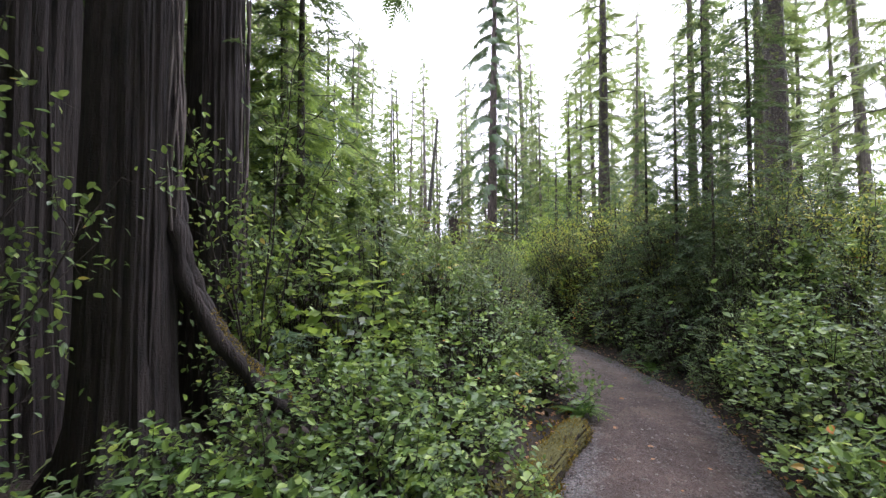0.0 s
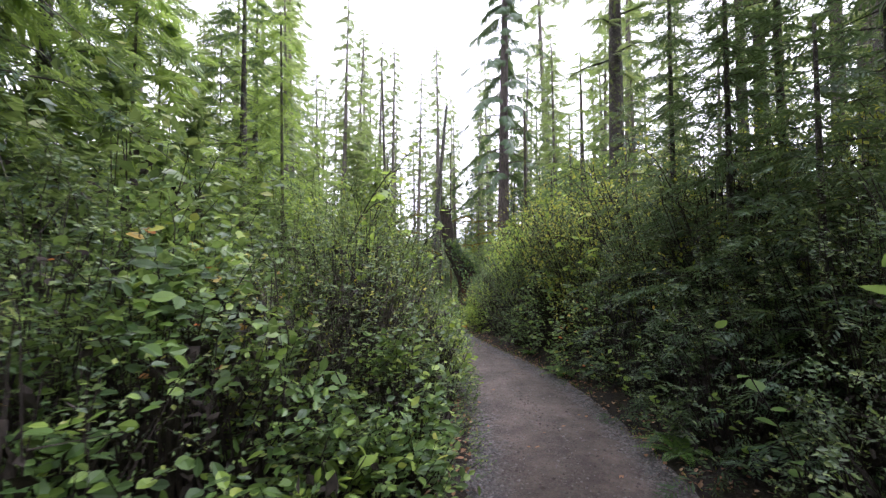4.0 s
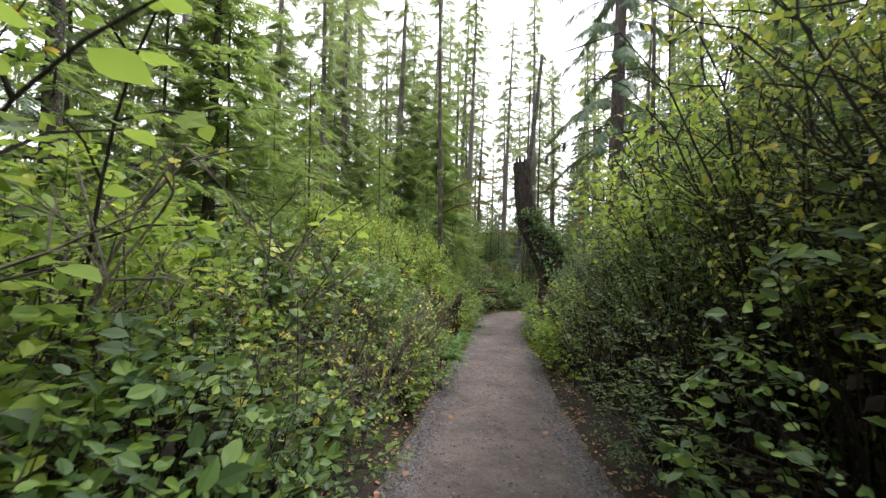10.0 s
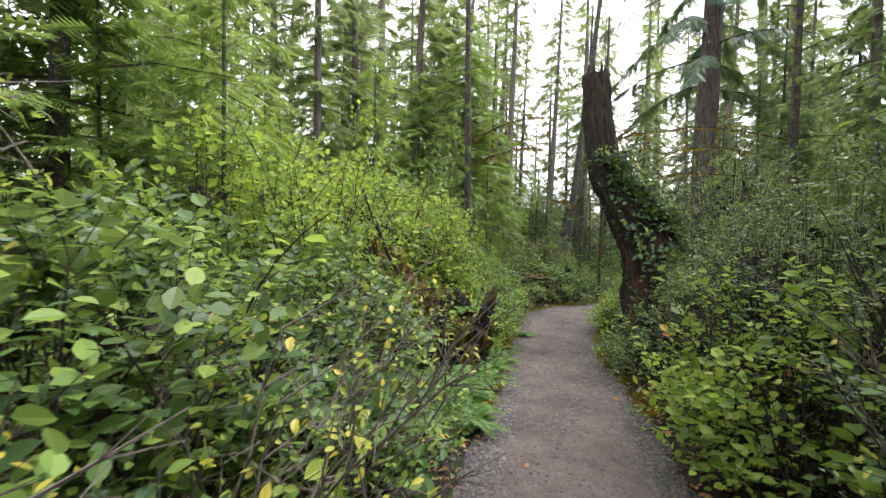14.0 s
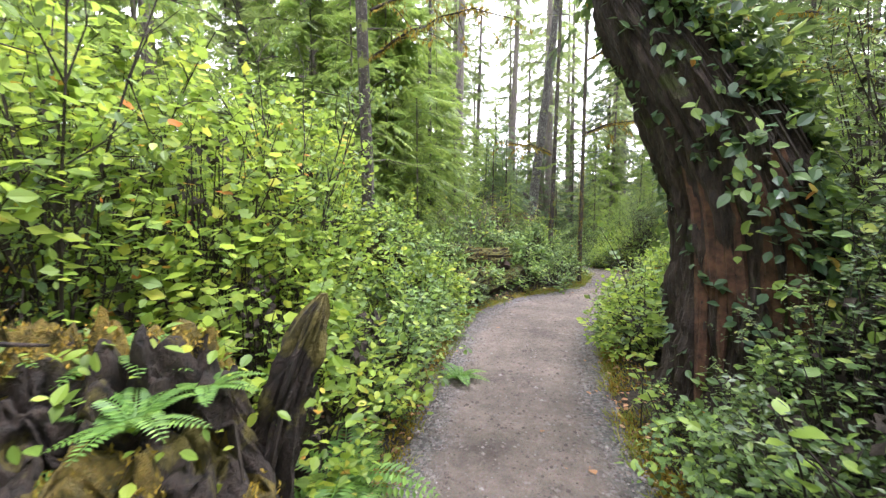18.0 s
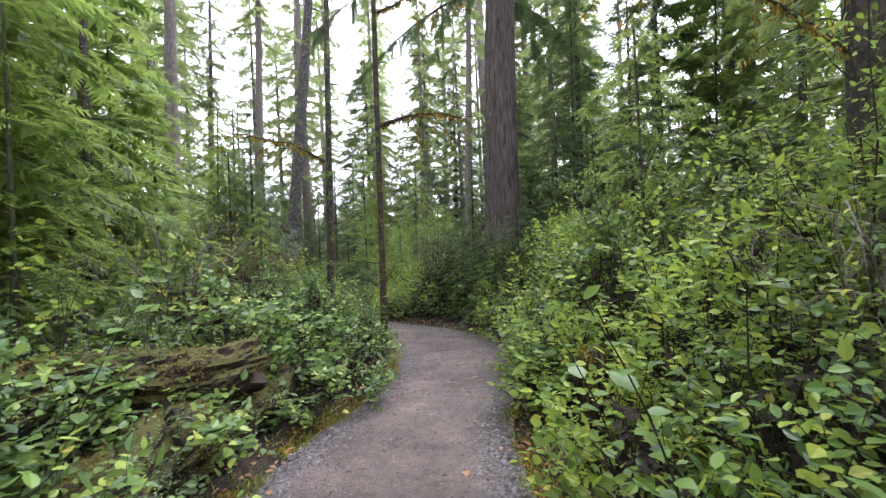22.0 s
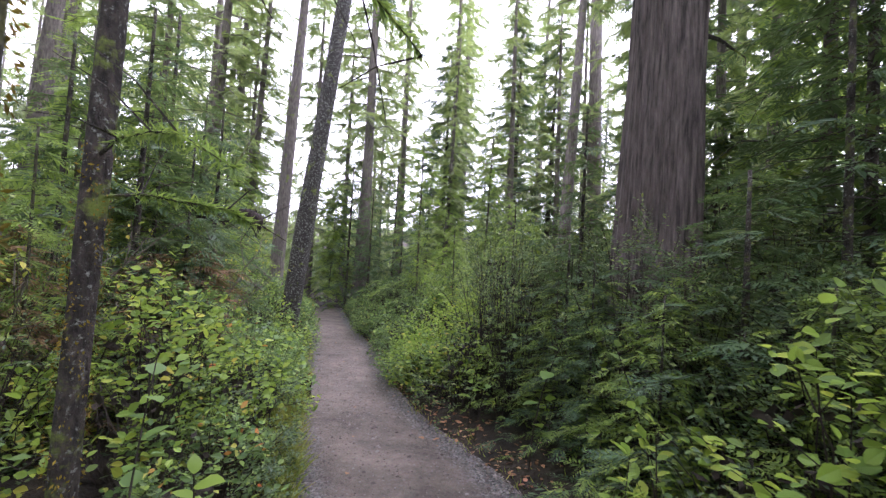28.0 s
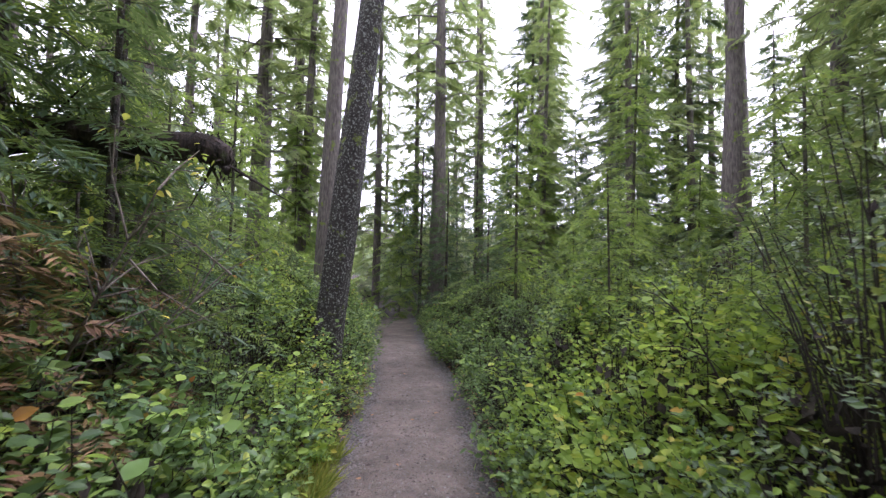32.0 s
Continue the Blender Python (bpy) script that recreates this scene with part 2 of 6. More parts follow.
SMALL = leaf_material("huckleberry_leaves", [(0.0, (0.031, 0.057, 0.035)), (0.5, (0.060, 0.106, 0.046)), (0.82, (0.121, 0.188, 0.060)), (0.97, (0.243, 0.288, 0.080))], 0.3, 0.42)
YELLOW = leaf_material("yellowing_leaves", [(0.0, (0.142, 0.213, 0.043)), (0.5, (0.285, 0.350, 0.053)), (0.9, (0.513, 0.450, 0.074)), (0.99, (0.600, 0.413, 0.072))], 0.45, 0.45)
NEEDLE = leaf_material("hemlock_needles", [(0.0, (0.075, 0.130, 0.045)), (0.5, (0.150, 0.240, 0.064)), (0.85, (0.245, 0.355, 0.075)), (1.0, (0.350, 0.430, 0.100))], 0.5, 0.5)
# Darker copy of the salal green, with shade in the colour.
SHADELEAF = leaf_material("shaded_leaves", [(0.0, (0.022, 0.050, 0.031)), (0.5, (0.042, 0.090, 0.047)), (0.85, (0.075, 0.140, 0.057)), (1.0, (0.130, 0.200, 0.065))], 0.2, 0.4)
# Dark cedar green, also the shaded colour for hemlocks in gloomy stretches.
DARKNEEDLE = leaf_material("cedar_and_shaded_needles", [(0.0, (0.025, 0.056, 0.036)), (0.6, (0.049, 0.098, 0.053)), (1.0, (0.092, 0.156, 0.072))], 0.28, 0.5)
# Pale, greyish needles: distance haze is mixed into the colour.
FARNEEDLE = leaf_material("hazed_spruce_needles", [(0.0, (0.100, 0.145, 0.092)), (0.6, (0.180, 0.240, 0.118)), (1.0, (0.270, 0.320, 0.140))], 0.5, 0.55)
DEADNEEDLE = leaf_material("dead_twigs", [(0.0, (0.075, 0.045, 0.028)), (0.6, (0.15, 0.092, 0.052)), (1.0, (0.22, 0.15, 0.075))], 0.15, 0.7)
FERN = leaf_material("fern_fronds", [(0.0, (0.050, 0.120, 0.029)), (0.6, (0.095, 0.200, 0.042)), (1.0, (0.150, 0.280, 0.056))], 0.35, 0.45)
GRASS = leaf_material("grass_blades", [(0.0, (0.10, 0.16, 0.025)), (0.6, (0.20, 0.24, 0.035)), (1.0, (0.32, 0.29, 0.07))], 0.3, 0.55)
LITTER = leaf_material("fallen_leaves", [(0.0, (0.10, 0.05, 0.025)), (0.4, (0.24, 0.14, 0.07)), (0.75, (0.40, 0.22, 0.13)), (1.0, (0.48, 0.36, 0.24))], 0.15, 0.6, (0.3, 0.15, 0.05))
MOSS = leaf_material("moss", [(0.0, (0.08, 0.072, 0.012)), (0.5, (0.19, 0.150, 0.020)), (1.0, (0.32, 0.225, 0.036))], 0.2, 0.9, (0.3, 0.25, 0.03))
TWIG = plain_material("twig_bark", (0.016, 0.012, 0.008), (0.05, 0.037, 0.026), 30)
DRYTWIG = plain_material("dry_twig_bark", (0.09, 0.07, 0.05), (0.22, 0.19, 0.16), 30)
CEDARBARK = bark_material("cedar_bark", (0.020, 0.015, 0.013), (0.19, 0.155, 0.138), 0.0, along=9, strength=1.0)
DARKBARK = bark_material("dark_bark", (0.010, 0.008, 0.007), (0.10, 0.08, 0.068), 0.25, along=2.4, lichen=0.05, strength=1.0)
MOSSBARK = bark_material("mossy_bark", (0.008, 0.006, 0.005), (0.085, 0.066, 0.052), 0.30, (0.06, 0.062, 0.012), along=1.8, strength=1.0)
LICHENBARK = bark_material("lichen_bark", (0.014, 0.011, 0.010), (0.055, 0.046, 0.04), 0.1, along=3, lichen=0.5)
# Bark lightened towards grey to carry the haze of distance.
FARBARK = bark_material("hazed_spruce_bark", (0.06, 0.05, 0.044), (0.22, 0.19, 0.17), 0.12, along=5)
# Cedar bark again, near black: the deep shade is put into its colour.
SHADEBARK = bark_material("shaded_cedar_bark", (0.006, 0.0045, 0.004), (0.036, 0.026, 0.021), 0.0, along=7, strength=1.0)
SAPBARK = bark_material("sapling_bark", (0.035, 0.032, 0.022), (0.13, 0.116, 0.085), 0.3, along=3)
SNAGBARK = bark_material("snag_bark", (0.006, 0.004, 0.003), (0.070, 0.048, 0.036), 0.16, (0.03, 0.035, 0.008), along=4.5, strength=1.0)
ROTWOOD = bark_material("rotten_wood", (0.007, 0.005, 0.004), (0.050, 0.030, 0.019), 0.15, (0.055, 0.055, 0.010), along=2, topmoss=True)
WETROT = bark_material("wet_rotten_wood", (0.005, 0.004, 0.003), (0.040, 0.025, 0.016), 0.32, (0.060, 0.050, 0.009), along=1.6, strength=1.0)
REDWOOD = plain_material("bare_red_wood", (0.03, 0.014, 0.008), (0.13, 0.062, 0.034), 14)
CUTWOOD = plain_material("cut_wood", (0.02, 0.013, 0.009), (0.10, 0.068, 0.045), 14)
MOSSFELT = plain_material("moss_felt", (0.050, 0.044, 0.008), (0.235, 0.165, 0.024), 16, 0.95, 1.0, 0.03)
SOIL = plain_material("forest_floor", (0.014, 0.010, 0.007), (0.05, 0.036, 0.02), 5, strength=0.9, distance=0.05)
GRAVEL = path_material()
STONE = stone_material()

# ---- the plan: ground heights, the two edges of the trail ----
GY = [-40, -12, -5.6, -2.5, 0, 4, 8.6, 12, 16, 20.6, 21.8, 27.7, 30, 34, 40, 90]
GZ = [0.4, 0.4, 0.32, 0.1, 0, -0.1, -0.25, -0.45, -0.5, -0.46, -0.48, -0.78, -1.0, -1.2, -1.3, -1.3]
LY = [-12, -6, -2.2, 0.4, 3.1, 4.7, 6.3, 8.7, 10.6, 13.8, 16.4, 18, 19.5, 20.9, 21.4, 22.7, 24, 25.4, 27.7, 30.3, 33.4, 36, 40, 46]
LX = [-6.6, -3.7, -1.65, -0.56, -0.32, -0.53, -0.84, -1.1, -1.33, -1.5, -1.8, -1.92, -1.93, -1.4, -0.9, -0.18, 0.1, 0.0, -0.43, -0.85, -1.2, -1.75, -2.5, -3.6]
RY = [-12, -6, -2.2, 0, 1.4, 3, 4.9, 6.6, 8.8, 11.2, 13.3, 14.7, 16.3, 18.2, 18.8, 20.7, 21.9, 23.6, 24.7, 25.9, 26.8, 27.7, 30.4, 34, 36, 38.6, 46]
RX = [-4.9, -2.0, 0.15, 1.07, 1.2, 1.3, 1.25, 0.95, 0.5, 0.23, 0.1, -0.14, -0.4, -0.3, -0.18, 0.36, 1.1, 1.95, 1.98, 1.75, 1.5, 1.16, 0.65, 0.3, -0.1, -0.7, -2.0]


def smooth(y, ys, xs, w=0.5):
    y = np.asarray(y, float)
    return sum(np.interp(y + d * w, ys, xs) for d in (-1, -0.5, 0, 0.5, 1)) / 5


def left_edge(y):
    return smooth(y, LY, LX)


def right_edge(y):
    return smooth(y, RY, RX)


def base_height(y):
    return smooth(y, GY, GZ, 1.5)


def off_path(x, y):
    """Metres outside the trail (0 on it)."""
    return np.maximum(np.maximum(left_edge(y) - x, x - right_edge(y)), 0)


def ground_height(x, y):
    o = off_path(x, y)
    bank = 0.10 * np.clip(o / 0.5, 0, 1) + 0.16 * np.clip((o - 0.4) / 2.5, 0, 1)
    lump = 0.10 * np.clip(o / 1.2, 0, 1) * (np.sin(x * 1.9 + y * 0.7) * np.sin(y * 1.3 - x * 0.5) + 0.6 * np.sin(x * 4.1 - y * 2.9))
    rise = np.clip((np.hypot(x, y - 18) - 62) / 60, 0, 1)
    return base_height(y) + bank + lump + 11 * rise * rise * (3 - 2 * rise)


def gz(x, y):
    return float(ground_height(np.float64(x), np.float64(y)))


# ---- mesh helpers ----
class Geo:
    """Collects points and faces of one mesh."""

    def __init__(self):
        self.v, self.f, self.n = [], [], 0

    def add(self, verts, faces):
        verts = np.asarray(verts, float)
        self.v.append(verts)
        self.f.extend([[i + self.n for i in f] for f in faces])
        self.n += len(verts)

    def stamp(self, template, faces, P, D, N, L, W):
        """Many copies of a flat template (along, across, up) at P, with axis D and normal N."""
        if not len(P):
            return
        D = D / np.linalg.norm(D, axis=1, keepdims=True)
        S = np.cross(D, N)
        S /= np.linalg.norm(S, axis=1, keepdims=True) + 1e-9
        U = np.cross(S, D)
        t = np.asarray(template, float)
        V = P[:, None] + D[:, None] * (t[None, :, :1] * L[:, None, None]) + S[:, None] * (t[None, :, 1:2] * W[:, None, None]) + U[:, None] * (t[None, :, 2:] * L[:, None, None])
        k = len(t)
        start = self.n
        self.v.append(V.reshape(-1, 3))
        for i in range(len(P)):
            b = start + i * k
            self.f.extend([[b + j for j in f] for f in faces])
        self.n += k * len(P)

    def tube(self, points, radii, sides=5, cap=True):
        pts = [Vector(q) for q in points]
        rings = []
        ref = Vector((0.31, 0.95, 0.07))
        for i, q in enumerate(pts):
            d = (pts[min(i + 1, len(pts) - 1)] - pts[max(i - 1, 0)]).normalized()
            s = d.cross(ref)
            if s.length < 1e-4:
                s = d.cross(Vector((1, 0, 0)))
            s.normalize()
            u = s.cross(d)
            for j in range(sides):
                a = 2 * math.pi * j / sides
                rings.append(q + (s * math.cos(a) + u * math.sin(a)) * radii[i])
        faces = []
        for i in range(len(pts) - 1):
            for j in range(sides):
                a, b = i * sides + j, i * sides + (j + 1) % sides
                faces.append([a, b, b + sides, a + sides])
        if cap:
            faces.append(list(range(sides))[::-1])
            faces.append([(len(pts) - 1) * sides + j for j in range(sides)])
        self.add([tuple(q) for q in rings], faces)

    def mesh(self, name, material, smooth_faces=False):
        me = bpy.data.meshes.new(name)
        v = np.concatenate(self.v) if self.v else np.zeros((0, 3))
        me.from_pydata(v.tolist(), [], self.f)
        me.materials.append(material)
        if smooth_faces:
            me.polygons.foreach_set("use_smooth", [True] * len(me.polygons))
        me.update()
        return me


def part(name, geo, material, parent, label="", smooth_faces=False):
    ob = new(name, geo.mesh(name, material, smooth_faces))
    ob.parent = parent
    if label:
        ob["label"] = label
    return ob


def thing(name, label, category, group="", kind=""):
    return tagged(new(name), label, category, group, kind)


def unit(a):
    return a / (np.linalg.norm(a, axis=-1, keepdims=True) + 1e-9)


LEAF = [(0, 0, 0), (0.2, 0.33, 0.04), (0.47, 0.45, 0.05), (0.78, 0.27, 0.01), (1, 0, -0.08), (0.78, -0.27, 0.01), (0.47, -0.45, 0.05), (0.2, -0.33, 0.04), (0.5, 0, -0.025)]
LEAF_F = [(0, 8, 2, 1), (8, 4, 3, 2), (0, 7, 6, 8), (8, 6, 5, 4)]
LOBED = [(0.36, 0, -0.02)] + [(0.36 + q * math.cos(a), q * math.sin(a), 0.05 - 0.2 * q * q) for q, a in ((0.30, 3.14), (0.44, 2.35), (0.38, 1.85), (0.52, 1.25), (0.43, 0.72), (0.64, 0.0), (0.43, -0.72), (0.52, -1.25), (0.38, -1.85), (0.44, -2.35))]
LOBED_F = [(0, 1 + i, 1 + (i + 1) % 10) for i in range(10)]
DIAMOND = [(0, 0, 0), (0.5, 0.5, 0.05), (1, 0, -0.03), (0.5, -0.5, 0.05)]
DIAMOND_F = [(0, 2, 1), (0, 3, 2)]


def spray_shape(pairs, thin):
    """A flat conifer spray: a spine with pairs of narrow pointed side twigs."""
    v, f = [(0, 0.03, 0), (0, -0.03, 0), (1.0, 0.0, -0.12)], [(0, 1, 2)]
    for q in range(pairs):
        u, d = 0.04 + q * 0.9 / pairs, thin / pairs
        w, k = 0.5 * (0.7 + 0.55 * u - 1.1 * u * u), len(v)
        for sg, back in ((1, 0.26), (-1, 0.21)):
            v += [(u, 0.0, -0.1 * u * u), (u + d, 0.0, -0.1 * (u + d) ** 2), (u + back, sg * w, -0.08 - 0.1 * u)]
            f.append((k, k + 1, k + 2) if sg > 0 else (k + 3, k + 5, k + 4))
    return v, f


SPRAY, SPRAY_F = spray_shape(8, 0.85)
COARSE, COARSE_F = spray_shape(6, 0.9)
BLADE = [(0, 0.5, 0), (0, -0.5, 0), (0.55, -0.35, 0.10), (0.55, 0.35, 0.10), (1, 0, -0.12)]
BLADE_F = [(0, 1, 2, 3), (3, 2, 4)]


# ---- plants ----
def bush(name, label, seed, rx, h, shoots, leaf, material, small=False, leaves=7, stemmat=None, bare=0.0, core=0.22, upright=0.55, shape=None, low=0.16):
    """A shrub of several leafy mounds: stems that fan out from the root, leafy shoots on the mounds, gaps between,
    darkened by flakes inside.
    """
    r = np.random.default_rng(seed)
    root = thing(name, label, "bush")
    stems, green = Geo(), Geo()
    mounds = 6 + int(5 * rx * h)
    m_az, m_f, m_out = r.permutation(mounds) * 2 * math.pi / mounds + r.normal(0, 0.3, mounds), r.uniform(low, 0.98, mounds), r.uniform(0.8, 1.18, mounds)
    for k in range(shoots):
        if r.random() < core:
            az, f, inner = r.uniform(0, 2 * math.pi), r.uniform(max(0.02, low - 0.15), 0.9), r.uniform(0.5, 0.85)
        else:
            i = r.integers(mounds)
            az, f, inner = m_az[i] + r.normal(0, 0.34), float(np.clip(m_f[i] + r.normal(0, 0.13 if low < 0.4 else 0.09), 0.03, 1)), m_out[i] * r.uniform(0.86, 1.05)
        rad = rx * inner * (1 - f ** 2.4) ** 0.5 + 0.05
        tip = np.array([math.cos(az) * rad, math.sin(az) * rad, h * f * (0.72 + 0.28 * inner) * r.uniform(0.9, 1.1)])
        out = unit(np.array([math.cos(az), math.sin(az), 0]))
        way = unit(out * (0.75 - 0.4 * f) + np.array([0, 0, upright * (0.35 + f)]) + r.normal(0, 0.35, 3))
        ln = r.uniform(0.16, 0.36) * (0.75 if small else 1) * (1.25 if f > 0.85 else 1)
        start = tip - way * ln * 0.6
        if start[2] < 0.03:
            start[2] = 0.03
        if k % (5 if small else 4) == 0:
            foot = np.array([out[0] * rx * 0.22, out[1] * rx * 0.22, 0]) * r.uniform(0.2, 1.2)
            mid = foot * 0.45 + start * 0.55 + np.array([0, 0, 0.12 * h]) + r.normal(0, 0.04, 3)
            stems.tube([foot, (foot + mid) / 2 + r.normal(0, 0.02, 3), mid, start], [0.009, 0.007, 0.005, 0.003], 3, False)
        bend = np.array([0, 0, -0.18]) * ln + r.normal(0, 0.02, 3)
        m = max(3, int(leaves * r.uniform(0.7, 1.25)))
        u = np.linspace(0.12, 1, m)[:, None]
        P = start + way * ln * u + bend * u ** 2
        if k % 2 == 0:
            stems.tube([start, start + way * ln + bend], [0.003, 0.0012], 3, False)
        if r.random() < bare:
            continue
        side = unit(np.cross(way, [0, 0, 1.0]) + 1e-3)
        sgn = np.where(np.arange(m) % 2 == 0, 1.0, -1.0)[:, None]
        D = unit(way * r.uniform(0.25, 0.7, (m, 1)) + side * sgn * (1.05 - 0.75 * (u > 0.97)) + r.normal(0, 0.22, (m, 3)) + np.array([0, 0, -0.12]))
        N = unit(np.array([0, 0, 1.0]) + out * 0.3 + way * 0.15 + r.normal(0, 0.5, (m, 3)))
        size = leaf * r.uniform(0.45, 1.3, m) * (1.05 - 0.25 * np.abs(u[:, 0] - 0.55))
        if small:
            green.stamp(DIAMOND, DIAMOND_F, P, D, N, size, size * (0.5 if leaf < 0.06 else 0.68))
        elif shape:
            green.stamp(*shape, P, D, N, size, size * r.uniform(0.85, 1.05, m))
        else:
            green.stamp(LEAF, LEAF_F, P, D, N, size, size * r.uniform(0.62, 0.78, m))
    # Dark flakes added among the stems to block light and blacken the inside.
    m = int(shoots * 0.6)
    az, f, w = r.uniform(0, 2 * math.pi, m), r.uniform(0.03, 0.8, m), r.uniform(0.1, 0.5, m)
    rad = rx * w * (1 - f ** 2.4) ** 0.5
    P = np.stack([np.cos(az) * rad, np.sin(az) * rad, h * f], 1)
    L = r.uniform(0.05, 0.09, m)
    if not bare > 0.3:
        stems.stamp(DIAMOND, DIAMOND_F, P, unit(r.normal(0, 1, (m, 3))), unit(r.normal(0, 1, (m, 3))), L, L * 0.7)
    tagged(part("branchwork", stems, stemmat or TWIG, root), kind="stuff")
    part("foliage", green, material, root)
    return root


def trunk_geo(h, r0, r1, sides=14, segs=16, lean=(0, 0), flare=0.35, rough=0.06, seed=0, ridges=0, bend=0.0, decay=1.2):
    """A tapered trunk with a flared foot, uneven round and, for old cedars, long ridges."""
    g = Geo()
    v, f = [], []
    rr = np.random.default_rng(seed)
    ph = rr.uniform(0, 6.28, 12)
    zs = (np.linspace(0, 1, segs + 1) ** 1.35) * h
    for i, z in enumerate(zs):
        t = z / h
        rad = r0 + (r1 - r0) * t
        rad *= 1 + flare * math.exp(-z / max(0.12, r0 * decay))
        cx = lean[0] * z + bend * math.sin(t * 3.1 + ph[8]) * (t * (1.2 - t))
        cy = lean[1] * z + bend * math.cos(t * 2.3 + ph[9]) * t * (1.2 - t)
        for j in range(sides):
            a = 2 * math.pi * j / sides
            w = 1 + rough * (math.sin(3 * a + ph[0] + z * 0.5) + 0.6 * math.sin(5 * a + ph[1] - z * 0.9) + 0.5 * math.sin(2 * a + ph[2] + z * 2.1))
            if ridges:
                ca, sa = math.cos(a), math.sin(a)
                w += 0.16 * (0.28 - abs(noise.noise(Vector((ca * 2.6 + seed, sa * 2.6, z * 0.3))))) + 0.12 * (0.28 - abs(noise.noise(Vector((ca * 6.5, sa * 6.5 + seed, z * 0.45))))) + 0.05 * noise.noise(Vector((ca * 14, sa * 14, z * 1.1)))
            if z < r0 * 2.2:
                w += flare * 0.45 * math.exp(-z / (r0 * 0.8)) * math.sin(5 * a + ph[6])
            v.append((cx + rad * w * math.cos(a), cy + rad * w * math.sin(a), z - 0.12))
    for i in range(segs):
        for j in range(sides):
            a, b = i * sides + j, i * sides + (j + 1) % sides
            f.append([a, b, b + sides, a + sides])
    f.append([segs * sides + j for j in range(sides)])
    g.add(v, f)
    return g


def axis_at(z, h, lean, bend=0.0):
    return np.array([lean[0] * z, lean[1] * z, z])


def conifer(name, label, seed, h, r0, crown, reach, limbs, twigs, material, bark, lean=(0, 0), droop=0.25, twig=0.34, wide=0.8, sides=10, dead=0, group="", fine=False, top=0.15, flare=0.3):
    """A conifer: trunk, limbs in spirals that droop, and flat sprays of needle twigs along each limb."""
    r = np.random.default_rng(seed)
    root = thing(name, label, "tree", group)
    part("trunk", trunk_geo(h, r0, r0 * 0.12 + 0.01, sides, 14, lean, flare, 0.04, seed), bark, root, smooth_faces=True)
    wood, green = Geo(), Geo()
    for k in range(limbs):
        t = (k + r.uniform(0, 0.9)) / limbs
        z = crown + (h * 0.985 - crown) * t
        ln = reach * (1 - t) ** 0.75 * r.uniform(0.6, 1.15) + top
        az = k * 2.4 + r.normal(0, 0.35)
        out = np.array([math.cos(az), math.sin(az), 0.0])
        base = axis_at(z, h, lean)
        rise = r.uniform(-0.05, 0.3) * (0.4 + t)
        u = np.linspace(0, 1, 5)[:, None]
        sag = np.array([0, 0, 1.0]) * (rise * u - (droop + 0.1 * r.random()) * u ** 2) * ln
        pts = base + out * ln * u + sag + np.cross(out, [0, 0, 1.0]) * (r.normal(0, 0.08) * ln * u ** 2)
        th = max(0.006, r0 * 0.16 * (1 - t) + 0.004)
        wood.tube(pts[[0, 2, 4]], [th, th * 0.55, th * 0.15], 3, False)
        bare = k < dead
        m = max(4, int(twigs * (0.4 + 0.6 * ln / (reach + top))))
        w = r.uniform(0.04, 1.0, m) ** 0.9
        P = np.stack([np.interp(w, u[:, 0], pts[:, i]) for i in range(3)], 1)
        side = np.cross(out, [0, 0, 1.0])
        sg = np.where(r.random(m) < 0.5, 1.0, -1.0)[:, None]
        D = unit(out * r.uniform(0.3, 1.0, (m, 1)) + side * sg * r.uniform(0.3, 1.0, (m, 1)) + np.array([0, 0, -1.0]) * r.uniform(0.0, 0.55, (m, 1)) * (0.4 + 2 * droop) + r.normal(0, 0.12, (m, 3)))
        N = unit(np.array([0, 0, 1.0]) + r.normal(0, 0.3, (m, 3)))
        L = twig * r.uniform(0.55, 1.2, m) * (1.15 - 0.55 * w) * min(1.0, 0.45 + ln)
        if bare:
            for q, d, s in zip(P[::2], D[::2], L[::2]):
                wood.tube([q, q + d * s], [0.004, 0.0015], 3, False)
            continue
        if fine:
            steps = 6 if twig < 0.4 else 11
            for s in range(steps):
                a = (s + 0.5) / steps
                Q = P + D * (L * a)[:, None] + np.array([0, 0, -0.10]) * (L * a * a)[:, None]
                for sg2 in (-1, 1):
                    S = unit(np.cross(D, N)) * sg2
                    T = unit(D * 0.75 + S * 0.9 + np.array([0, 0, -0.10]) + r.normal(0, 0.1, (m, 3)))
                    tl = L * ((0.42 - 0.27 * a) if twig < 0.4 else (0.26 - 0.17 * a)) * r.uniform(0.7, 1.25, m) + 0.012
                    green.stamp(DIAMOND, DIAMOND_F, Q, T, N, tl, tl * (0.26 if twig < 0.4 else 0.36))
        else:
            green.stamp(COARSE if h > 6 else SPRAY, COARSE_F if h > 6 else SPRAY_F, P, D, N, L, L * wide)
    tagged(part("branchwork", wood, bark, root), kind="stuff")
    part("crown", green, material, root)
    return root


